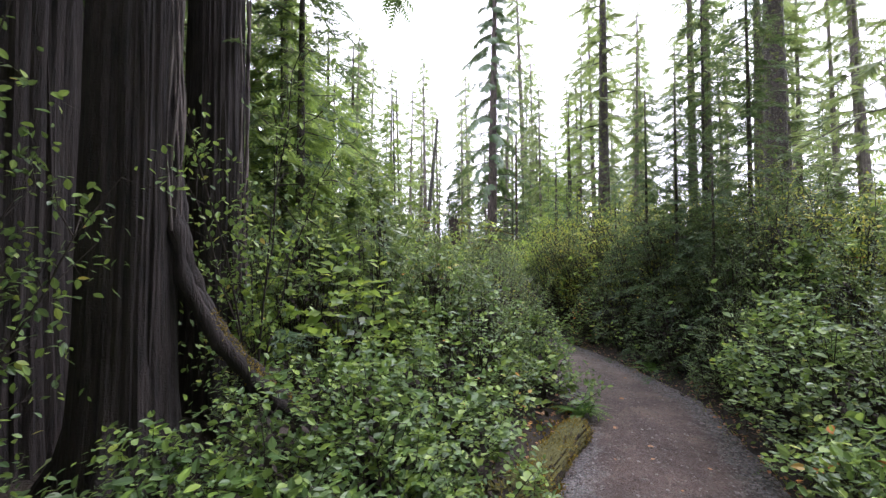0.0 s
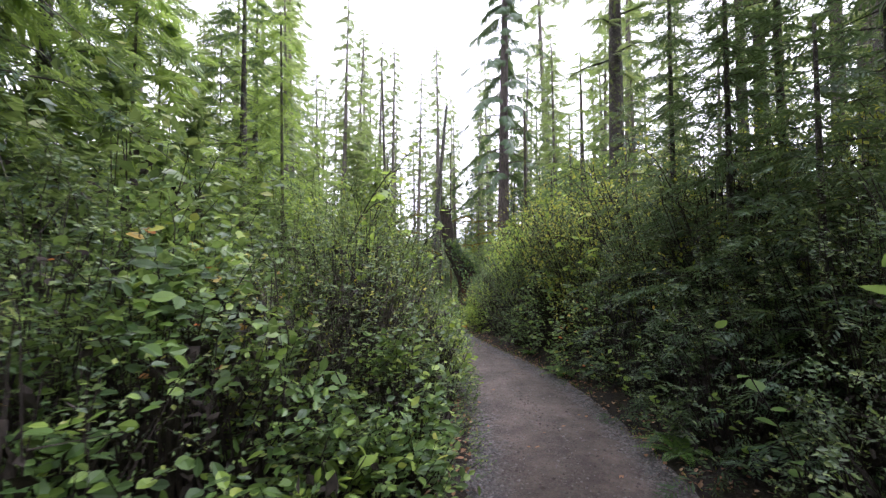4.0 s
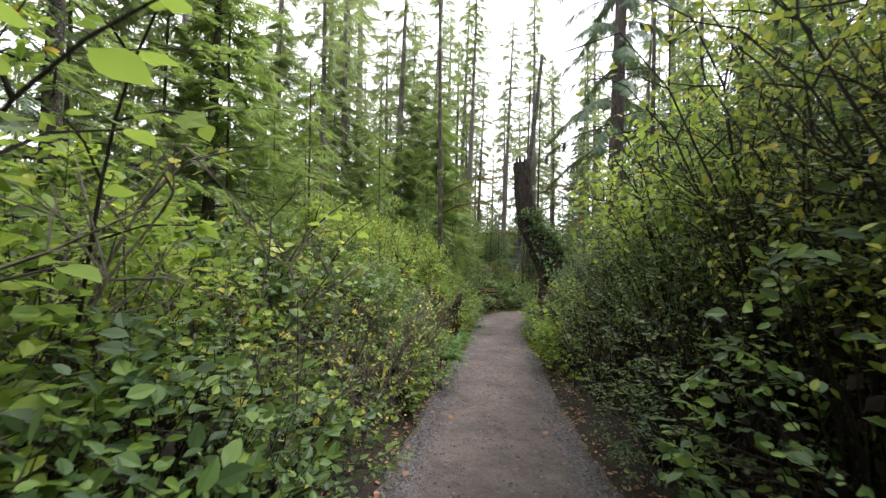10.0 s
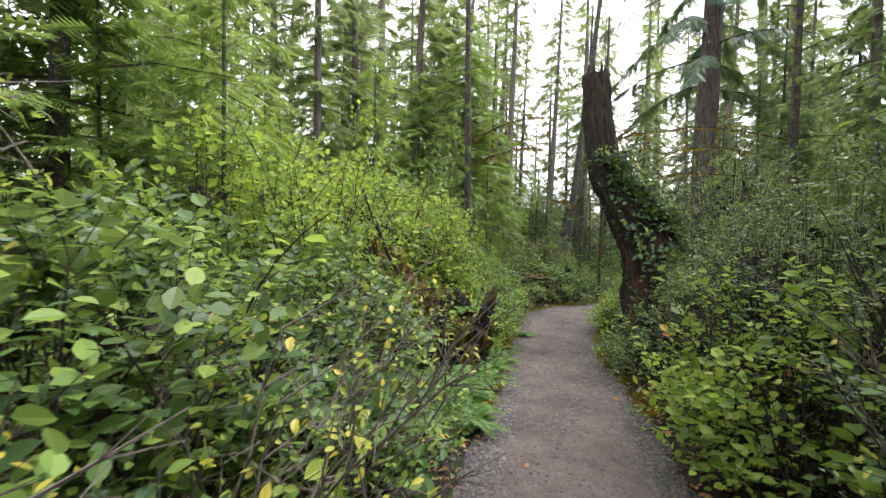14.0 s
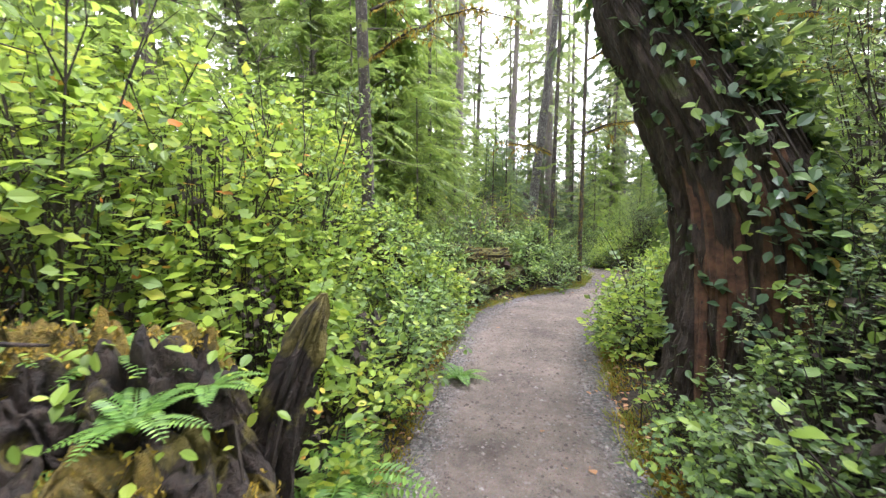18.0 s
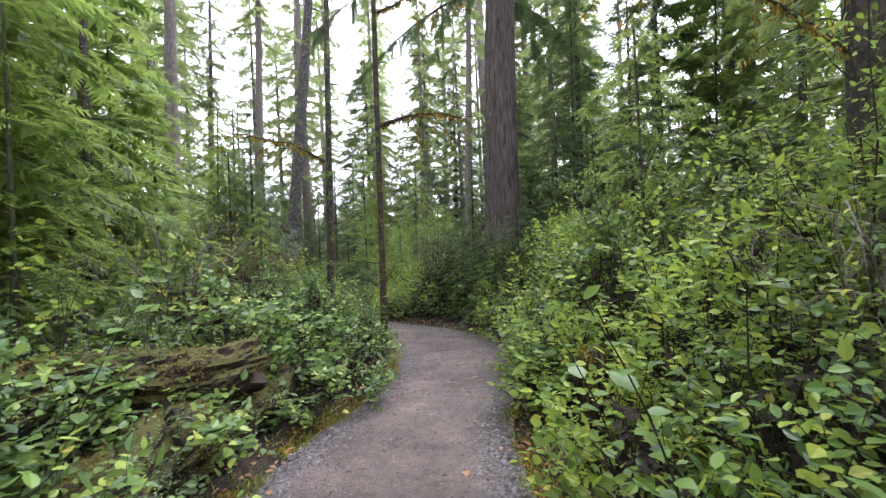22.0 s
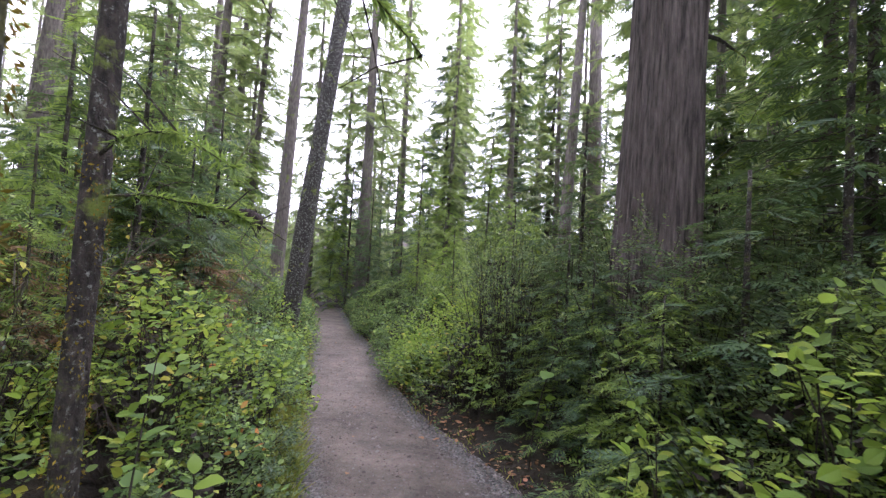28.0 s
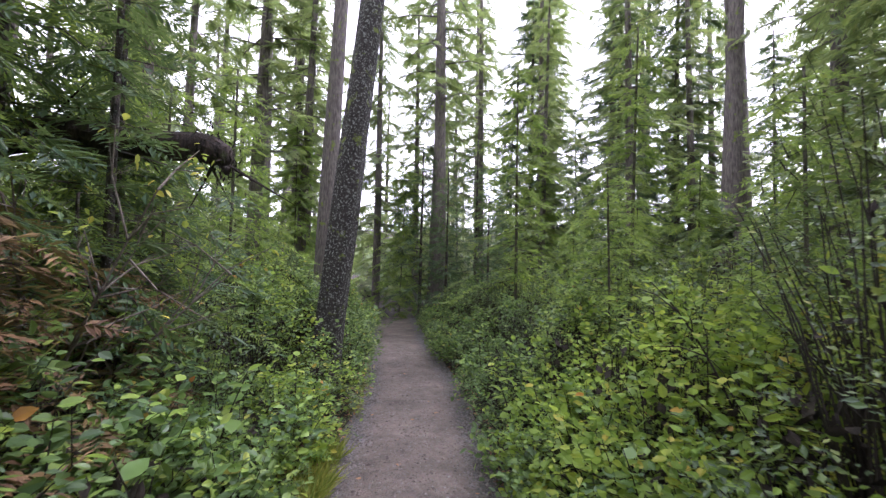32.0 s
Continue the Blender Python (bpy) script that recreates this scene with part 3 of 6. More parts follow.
def fern(name, label, seed, size, fronds, spread=1.0):
    """A sword fern: a rosette of arching fronds with two rows of narrow leaflets."""
    r = np.random.default_rng(seed)
    root = thing(name, label, "fern")
    for k in range(fronds):
        g = Geo()
        az = 2 * math.pi * k / fronds + r.normal(0, 0.25)
        out = np.array([math.cos(az), math.sin(az), 0])
        ln, up = size * r.uniform(0.7, 1.15), r.uniform(0.5, 0.95)
        u = np.linspace(0, 1, 22)
        path = out * (ln * spread * (0.35 * u + 0.55 * u ** 2))[:, None] + np.array([0, 0, 1.0]) * (ln * (up * u - (up * 0.75) * u ** 2.3))[:, None]
        g.tube(path[::3], np.linspace(0.005, 0.0015, len(path[::3])), 3, False)
        t = unit(np.gradient(path, axis=0))
        side = unit(np.cross(t, np.array([0, 0, 1.0]) + out * 0.3))
        nrm = np.cross(side, t)
        L = ln * 0.17 * np.sin(np.pi * np.clip(u * 0.93 + 0.07, 0, 1)) ** 0.6 + 0.006
        for s in (-1, 1):
            g.stamp(DIAMOND, DIAMOND_F, path[2:], side[2:] * s + t[2:] * 0.35, nrm[2:], L[2:], L[2:] * 0.26 + 0.004)
        part("frond", g, FERN, root)
    return root


def place(ob, x, y, turn=0.0, scale=1.0, dz=0.0):
    m = pose(x, y, gz(x, y) + dz, 0, 0, turn)
    c = copy_thing(ob, m)
    c.scale = (scale, scale, scale) if not isinstance(scale, tuple) else scale
    return c


def stand(ob, x, y, turn=0.0, dz=0.0):
    """Moves a thing that is built once to its place."""
    ob.matrix_basis = pose(x, y, gz(x, y) + dz, 0, 0, turn)
    return ob


def drop(ob):
    """Removes the first of a kind, from which the others were copied."""
    for o in (*ob.children_recursive, ob):
        bpy.data.objects.remove(o)


# ---- ground and trail ----
def build_ground():
    xs = np.concatenate([[-900, -300, -130, -110, -90, -75, -60, -45, -30], np.arange(-22, -6, 1.0), np.arange(-6, 6, 0.2), np.arange(6, 22, 1.0), [30, 45, 60, 75, 90, 110, 130, 300, 900]])
    ys = np.concatenate([[-900, -300, -110, -90, -75, -60, -45, -30, -20], np.arange(-12, 44, 0.25), [46, 50, 56, 64, 75, 90, 105, 120, 140, 160, 300, 900]])
    X, Y = np.meshgrid(xs, ys)
    Z = ground_height(X, Y)
    Z -= 0.05 * (off_path(X, Y) <= 0.02)
    nx, ny = len(xs), len(ys)
    g = Geo()
    f = [[j * nx + i, j * nx + i + 1, (j + 1) * nx + i + 1, (j + 1) * nx + i] for j in range(ny - 1) for i in range(nx - 1)]
    g.add(np.stack([X, Y, Z], -1).reshape(-1, 3), f)
    ob = new("ground", g.mesh("ground", SOIL, True))
    tagged(ob, "dark forest floor of soil, moss and fallen needles", "ground", kind="structure")


def build_trail():
    ys = np.arange(-11, 45, 0.12)
    n = 19
    v, f, uv = [], [], []
    r = np.random.default_rng(3)
    wl_, wr_ = r.normal(0, 0.03, len(ys)), r.normal(0, 0.03, len(ys))
    for k, y in enumerate(ys):
        a, b = float(left_edge(y)) - 0.10 + wl_[k], float(right_edge(y)) + 0.10 + wr_[k]
        for i in range(n):
            s = i / (n - 1)
            c = abs(2 * s - 1)
            x = a + (b - a) * s
            z = float(base_height(y)) + 0.02 - 0.05 * c ** 3 + 0.006 * math.sin(x * 9 + y * 5) * math.sin(y * 7 - x * 3)
            if i in (0, n - 1):
                z -= 0.05
            v.append((x, y, z + (0.03 if c > 0.8 and i not in (0, n - 1) else 0)))
            uv.append(c)
    for k in range(len(ys) - 1):
        for i in range(n - 1):
            q = k * n + i
            f.append([q, q + 1, q + n + 1, q + n])
    g = Geo()
    g.add(v, f)
    me = g.mesh("trail", GRAVEL, True)
    lay = me.uv_layers.new(name="across")
    for lp in me.loops:
        lay.data[lp.index].uv = (uv[lp.vertex_index], 0)
    ob = new("trail", me)
    tagged(ob, "trodden brown gravel footpath with loose grey stones along its edges", "path", kind="structure")


build_ground()
build_trail()


# ---- the kinds of shrub ----
SALAL_LABEL = "dense salal bush with glossy oval green leaves"
BRIGHT_LABEL = "bright green berry bush with broad fresh leaves"
HUCK_LABEL = "evergreen huckleberry bush with small dark green leaves"
YELLOW_LABEL = "leafy shrub turning yellow at its tips"
KINDS = {
    "salal": [(bush("salal_bush", SALAL_LABEL, 11, 0.48, 0.55, 110, 0.066, SALAL), 0.48, 0.55),
              (bush("salal_bush", SALAL_LABEL, 12, 0.58, 0.95, 165, 0.066, SALAL), 0.58, 0.95),
              (bush("salal_bush", SALAL_LABEL, 13, 0.62, 1.4, 220, 0.066, SALAL), 0.62, 1.4),
              (bush("salal_bush", SALAL_LABEL, 14, 0.6, 1.1, 165, 0.06, SALAL, bare=0.06), 0.6, 1.1)],
    "bright": [(bush("berry_bush", BRIGHT_LABEL, 21, 0.5, 0.7, 110, 0.068, BRIGHT, upright=0.8), 0.5, 0.7),
               (bush("berry_bush", BRIGHT_LABEL, 22, 0.62, 1.25, 170, 0.068, BRIGHT, upright=0.9), 0.62, 1.25),
               (bush("berry_bush", BRIGHT_LABEL, 23, 0.7, 1.9, 230, 0.07, BRIGHT, upright=0.9), 0.7, 1.9)],
    "huck": [(bush("huckleberry_bush", HUCK_LABEL, 31, 0.5, 0.8, 150, 0.038, SMALL, True, 11), 0.5, 0.8),
             (bush("huckleberry_bush", HUCK_LABEL, 32, 0.65, 1.5, 220, 0.042, SMALL, True, 11, bare=0.05), 0.65, 1.5),
             (bush("huckleberry_bush", HUCK_LABEL, 33, 0.8, 2.5, 310, 0.045, SMALL, True, 11, bare=0.1, upright=0.8), 0.8, 2.5)],
    "yellow": [(bush("yellowing_shrub", YELLOW_LABEL, 41, 0.5, 1.3, 90, 0.06, YELLOW, True, 9, bare=0.12, upright=1.0), 0.5, 1.3)],
    "back": [(bush("thicket_bush", "shadowed green shrub deep in the thicket", 51, 0.85, 1.3, 110, 0.12, SALAL, True, 7), 0.85, 1.3),
             (bush("thicket_bush", "shadowed green shrub deep in the thicket", 52, 0.9, 1.9, 130, 0.12, BRIGHT, True, 7), 0.9, 1.9),
             (bush("thicket_bush", "shadowed green shrub deep in the thicket", 53, 0.95, 2.3, 150, 0.1, SMALL, True, 8), 0.95, 2.3)],
    "broad": [(bush("thimbleberry_bush", "tall shrub with large soft bright green leaves", 71, 0.7, 2.0, 280, 0.074, BRIGHT, upright=1.0, leaves=6, shape=(LOBED, LOBED_F)), 0.7, 2.0),
              (bush("thimbleberry_bush", "tall shrub with large soft bright green leaves", 72, 0.6, 1.3, 190, 0.074, BRIGHT, upright=1.0, leaves=6, shape=(LOBED, LOBED_F)), 0.6, 1.3)],
    "shade": [(bush("huckleberry_bush", "leggy huckleberry bush with bare shaded stems under a leafy top", 91, 0.8, 2.2, 330, 0.042, SMALL, True, 11, low=0.52, upright=0.7), 0.8, 2.2),
              (bush("huckleberry_bush", "leggy huckleberry bush with bare shaded stems under a leafy top", 92, 0.7, 1.45, 250, 0.042, SMALL, True, 11, low=0.55, upright=0.6), 0.7, 1.45)],
    "leggy": [(bush("salal_bush", "leggy salal bush with glossy leaves above bare brown stems", 93, 0.68, 1.35, 230, 0.07, SALAL, low=0.5, upright=0.7), 0.68, 1.35),
              (bush("salal_bush", "leggy salal bush with glossy leaves above bare brown stems", 94, 0.6, 0.95, 170, 0.07, SALAL, low=0.48, upright=0.7), 0.6, 0.95)],
    "twiggy": [(bush("twiggy_shrub", "open shrub of bare brown twigs with few leaves", 61, 0.7, 2.3, 200, 0.05, BRIGHT, True, 6, DRYTWIG, bare=0.6, upright=1.1), 0.7, 2.3)],
}

# The same shrubs with simpler leaves, for the rows behind.
BEHIND = {
    "salal": [(bush("salal_bush", SALAL_LABEL, 15, 0.6, 1.0, 120, 0.074, SALAL, True, 6), 0.6, 1.0), (bush("salal_bush", SALAL_LABEL, 16, 0.65, 1.5, 160, 0.074, SALAL, True, 6), 0.65, 1.5)],
    "bright": [(bush("berry_bush", BRIGHT_LABEL, 25, 0.65, 1.3, 130, 0.078, BRIGHT, True, 6, upright=0.9), 0.65, 1.3), (bush("berry_bush", BRIGHT_LABEL, 26, 0.75, 2.0, 170, 0.08, BRIGHT, True, 6, upright=0.9), 0.75, 2.0)],
    "broad": [(bush("thimbleberry_bush", "tall shrub with large soft bright green leaves", 75, 0.7, 1.9, 130, 0.1, BRIGHT, True, 6, upright=1.0), 0.7, 1.9)],
}

# Heights of the hedges along the two sides of the trail.
HLY = [-9, -5, -3.5, -2, -0.5, 0.8, 2, 4.5, 6, 8, 10, 12, 13.2, 15.5, 18, 20, 22, 24, 26, 28, 30, 34, 44]
HLH = [0.5, 0.55, 0.75, 1.05, 1.5, 2.05, 2.4, 2.4, 2.0, 1.75, 1.6, 1.6, 1.2, 1.5, 1.6, 1.25, 1.2, 1.3, 1.5, 1.5, 1.6, 1.75, 1.8]
HRY = [-9, -5, -2, 0, 2, 4, 7, 10, 13, 15, 16.5, 18, 20, 22, 24, 25.6, 26.6, 28.4, 29.2, 31, 35, 44]
HRH = [1.3, 1.5, 2.1, 2.7, 3.2, 3.4, 3.2, 3.1, 2.6, 1.8, 1.3, 1.4, 1.6, 1.75, 1.85, 1.9, 2.5, 2.4, 1.6, 1.5, 1.6, 1.8]
MIX_L = [(-99, "salal salal salal huck"), (0, "leggy huck shade"), (1.8, "leggy huck shade huck"), (3.6, "broad bright broad yellow"), (6.5, "bright leggy leggy yellow"), (8, "bright leggy leggy leggy salal"), (12.5, "salal broad leggy"), (15, "broad bright bright salal"), (19, "salal huck leggy"), (25.5, "salal leggy huck bright"), (29, "salal huck bright leggy")]
MIX_R = [(-99, "salal huck huck"), (-0.5, "shade shade huck"), (3, "huck yellow twiggy shade"), (5, "shade twiggy bright huck"), (7.4, "shade shade shade bright"), (11.3, "bright huck huck salal"), (13, "salal bright huck"), (16, "bright salal bright"), (20, "bright bright salal"), (23.4, "shade shade huck"), (26.2, "shade shade huck"), (28.6, "bright bright yellow salal"), (31, "salal huck huck")]
WALKED = np.array([(q[1], q[2]) for q in ROWS])
KEEP_CLEAR = []  # (x, y, radius) of things that stand in the hedges


def mix_at(table, y):
    return [m for start, m in table if y >= start][-1].split()


def choose(kind, height, r, behind=False):
    near = sorted(BEHIND[kind] if behind and kind in BEHIND else KINDS[kind], key=lambda k: abs(math.log(k[2] / height)) + 0.15 * r.random())
    return near[0]


def hedge_side(side, seed):
    r = np.random.default_rng(seed)
    edge, hy, hh, mix = (left_edge, HLY, HLH, MIX_L) if side < 0 else (right_edge, HRY, HRH, MIX_R)
    for row_, (start, gap, share) in enumerate([(0.0, 0.42, 0.5), (0.55, 0.6, 0.85), (1.25, 0.85, 1.0), (2.1, 1.1, 1.25), (3.3, 1.5, 1.5), (5.0, 2.4, 1.8)]):
        y = -9.0 + r.random()
        while y < 41:
            y += gap * r.uniform(0.75, 1.3)
            off = start
            height = float(np.interp(y, hy, hh)) * share * r.uniform(0.82, 1.12)
            kinds = mix_at(mix, y)
            kind = kinds[r.integers(len(kinds))]
            void = 0.5 < y < 4.2 or 5.2 < y < 11.4 or 12.2 < y < 15.0 or 24.7 < y < 28.6 if side > 0 else 1.0 < y < 3.6 or 7.2 < y < 11.6
            if void and row_ == 0 and r.random() < 0.62:
                continue
            if side < 0 and 6.5 < y < 12.5:
                height = min(height, 1.75)
            if void and row_ == 1:
                kind, off = "shade" if side > 0 or y < 4 else "leggy", 0.35
            if row_ == 0 and height > 0.75 and not void and r.random() < (0.2 if 19 < y < 25 else 0.5):
                kind = "leggy" if r.random() < 0.4 else "salal"
            if row_ == 0 and kind in ("twiggy", "yellow"):
                kind = "salal" if r.random() < 0.6 else "huck"
            if row_ == 0 and kind == "shade":
                kind = "huck"
            if row_ >= 3:
                kind = "back" if not (side < 0 and 9 < y < 23 and row_ == 3) else "broad"
            if side < 0 and 12 < y < 20 and 2 <= row_ <= 3:
                height *= 1.35
            if row_ < 2 and kind == "broad" and height > 1.2 and r.random() < 0.55:
                kind = "bright"
            ob, rx, h = choose(kind, height, r, row_ >= 2)
            s = min(1.3, max(0.7, height / h))
            width = min(s, 1.15)
            x = float(edge(y)) + side * (off + rx * width * 0.78 + r.uniform(-0.04, 0.1))
            d = np.min(np.hypot(WALKED[:, 0] - x, WALKED[:, 1] - y))
            if d < rx * width * 1.12 + 0.3:
                continue
            if any(math.hypot(cx - x, cy - y) < cr + rx * width * 0.55 for cx, cy, cr in KEEP_CLEAR):
                continue
            if row_ >= 2 and abs(x) > 1 and float(off_path(x, y)) < 0.5:
                continue
            place(ob, x, y, r.uniform(0, 360), (width, width, s * r.uniform(0.92, 1.08)))


KEEP_CLEAR += [(-4.75, -2.6, 0.45), (-4.9, -0.75, 0.4), (-6.0, -1.9, 0.5), (-4.2, -2.2, 0.1), (-2.25, 27.75, 0.2), (0.45, 16.6, 0.6), (-2.55, 13.85, 0.85), (-2.1, 12.9, 0.55), (-2.75, 12.9, 0.4), (-1.8, 12.3, 0.3), (-1.95, 14.6, 0.25), (-0.18, 23.4, 0.12), (-0.82, 24.7, 0.15), (-1.7, 33.2, 0.3), (3.24, 26.74, 0.5), (-1.75, 20.9, 0.12), (0.62, 19.9, 0.14), (-1.95, -2.35, 0.22), (-1.6, -1.5, 0.2), (-1.3, -0.8, 0.15)]
hedge_side(-1, 101)
hedge_side(1, 202)

for kind, i, x, y, s in [("huck", 2, 1.55, 16.7, 1.3), ("huck", 2, 1.35, 15.7, 1.15), ("huck", 2, 2.0, 17.7, 1.35), ("salal", 0, 0.02, 15.3, 0.6), ("huck", 0, 0.15, 14.9, 0.6), ("salal", 0, -0.02, 16.35, 0.5), ("salal", 0, 0.28, 15.55, 0.85), ("salal", 0, 0.02, 15.85, 0.6), ("huck", 0, 0.85, 15.9, 1.0), ("salal", 2, 1.15, 16.1, 1.1), ("salal", 2, 1.3, 17.3, 1.15), ("bright", 1, 1.85, 28.6, 1.0), ("bright", 1, 1.65, 29.4, 1.0), ("bright", 1, 1.5, 30.2, 1.0), ("bright", 2, 2.1, 30.4, 0.8)]:
    place(KINDS[kind][i][0], x, y, 50 * x + 31 * y, s)
for kind, i, x, y, s in [("bright", 2, 2.8, 23.5, 1.0), ("bright", 1, 2.35, 24.2, 1.1), ("salal", 2, 2.5, 22.9, 1.1), ("bright", 2, 3.4, 24.1, 1.0), ("bright", 2, 2.3, 29.4, 0.8), ("bright", 1, 1.35, 31.2, 1.1), ("huck", 0, -2.25, 20.25, 0.75), ("huck", 0, -1.9, 21.1, 0.9), ("huck", 0, -2.75, 20.3, 0.9), ("salal", 1, -2.3, 21.2, 0.85), ("bright", 2, -3.9, 14.6, 1.3), ("broad", 0, -3.3, 15.9, 1.1), ("bright", 2, -4.4, 15.6, 1.45), ("broad", 0, -3.6, 12.6, 1.1), ("bright", 2, -4.6, 13.6, 1.45), ("bright", 2, -3.4, 17.3, 1.15), ("bright", 2, -4.2, 18.0, 1.4), ("salal", 1, -2.7, 18.6, 0.9)]:
    place(KINDS[kind][i][0], x, y, 50 * x + 31 * y, s)
for kind, i, x, y, s in [("salal", 0, -2.45, 18.0, 1.0), ("huck", 0, -3.9, -1.5, 1.1), ("huck", 2, -4.2, 0.3, 1.0), ("salal", 1, -3.5, -3.1, 0.85), ("salal", 1, -4.0, -3.35, 0.8), ("salal", 1, -3.1, -2.7, 0.85), ("salal", 1, -4.5, -3.7, 0.75), ("salal", 1, -3.35, -2.4, 0.95), ("salal", 0, -2.95, -3.4, 1.0), ("salal", 0, -3.8, -3.9, 1.0), ("salal", 0, -3.4, -3.8, 0.9), ("salal", 1, -2.7, -2.1, 0.95)]:
    place(KINDS[kind][i][0], x, y, 50 * x + 31 * y, s)

# ---- trees that stand near the trail ----
def old_cedar(label, x, y, h, r0, r1, lean, flare, seed, ridges, strips, stubs, bark=CEDARBARK):
    """An old redcedar: fluted trunk, peeling strips of bark, buttress roots and dead branch stubs."""
    r = np.random.default_rng(seed)
    top = thing("cedar_tree", label, "tree")
    part("trunk", trunk_geo(h, r0, r1, 150, 60, lean, flare, 0.025, seed, ridges, 0.0, 2.4), bark, top)

    def surface(z, a, k=1.0):
        rad = (r0 + (r1 - r0) * z / h) * (1 + flare * math.exp(-z / max(0.12, r0 * 2.4))) * k
        return np.array([lean[0] * z + rad * math.cos(a), lean[1] * z + rad * math.sin(a), z])

    for i in range(strips):
        g = Geo()
        a, z0, ln = r.uniform(0, 6.28), r.uniform(0.2, 5.0), r.uniform(0.7, 2.2)
        pts = [surface(z0 + ln * u, a + 0.05 * math.sin(u * 4 + i), 1.0 + 0.02 * math.sin(u * 3)) for u in np.linspace(0, 1, 9)]
        w = r.uniform(0.012, 0.024)
        g.tube(pts, [w * 0.3, w * 0.8, w, w, w * 0.9, w, w * 0.8, w * 0.7, w * 0.2], 5)
        part("bark_strip", g, bark, top)
    for i in range(5):
        g = Geo()
        a = i * 1.26 + r.uniform(-0.3, 0.3)
        out = np.array([math.cos(a), math.sin(a), 0])
        pts = [surface(0.75, a, 0.8), surface(0.35, a, 0.95), out * r0 * 2.0 + np.array([0, 0, 0.05]), out * r0 * 2.8 + np.array([0, 0, -0.1])]
        g.tube(pts, [r0 * 0.12, r0 * 0.22, r0 * 0.18, r0 * 0.08], 8)
        part("root", g, bark, top, smooth_faces=True)
    for i in range(stubs):
        g = Geo()
        a, z = r.uniform(0, 6.28), r.uniform(2.5, 12)
        s0 = surface(z, a, 0.95)
        out = np.array([math.cos(a), math.sin(a), 0])
        g.tube([s0, s0 + out * 0.25 + np.array([0, 0, -0.04]), s0 + out * r.uniform(0.4, 0.9) + np.array([0, 0, -0.2])], [0.03, 0.022, 0.006], 5)
        part("branch", g, DARKBARK, top)
    wood, green = Geo(), Geo()
    for k in range(54):
        t = (k + r.random()) / 54
        z, ln, a = 7.5 + (h - 8.5) * t, 4.2 * (1 - t) ** 0.6 * r.uniform(0.7, 1.1) + 0.4, k * 2.4 + r.normal(0, 0.3)
        out = np.array([math.cos(a), math.sin(a), 0.0])
        u = np.linspace(0, 1, 7)[:, None]
        pts = np.array([lean[0] * z, lean[1] * z, z]) + out * ln * u + np.array([0, 0, 1.0]) * (0.15 * u - 0.55 * u ** 2) * ln
        wood.tube(pts, np.linspace(0.05 - 0.03 * t, 0.006, 7), 4, False)
        m = 60
        w = r.uniform(0.12, 1, m)
        P = np.stack([np.interp(w, u[:, 0], pts[:, i]) for i in range(3)], 1)
        D = unit(out * 0.5 + np.cross(out, [0, 0, 1.0]) * r.uniform(-0.9, 0.9, (m, 1)) + np.array([0, 0, -0.7]) + r.normal(0, 0.15, (m, 3)))
        L = r.uniform(0.3, 0.65, m)
        green.stamp(SPRAY, SPRAY_F, P, D, unit(out + np.array([0, 0, 0.6]) + r.normal(0, 0.3, (m, 3))), L, L * 0.7)
    tagged(part("branchwork", wood, DARKBARK, top), kind="stuff")
    part("crown", green, DARKNEEDLE, top, "drooping dark green cedar sprays")
    stand(top, x, y)


old_cedar("large old redcedar with fibrous grey-brown bark", 3.26, 26.8, 24, 0.40, 0.14, (0.016, 0.0), 0.55, 5, 22, 26, 7)
# These three take the bark whose colour already holds the shade.
old_cedar("huge old redcedar with shaded trunk and flared roots", -4.62, -2.6, 24, 0.25, 0.16, (0.0, 0.0), 0.5, 8, 24, 10, 3, SHADEBARK)
old_cedar("old redcedar with grey strips of bark", -4.9, -0.75, 24, 0.29, 0.14, (0.0, 0.0), 0.4, 9, 20, 14, 3, SHADEBARK)
old_cedar("old redcedar trunk in deep shade", -6.0, -1.9, 24, 0.46, 0.2, (0.0, 0.0), 0.3, 10, 22, 8, 3, SHADEBARK)


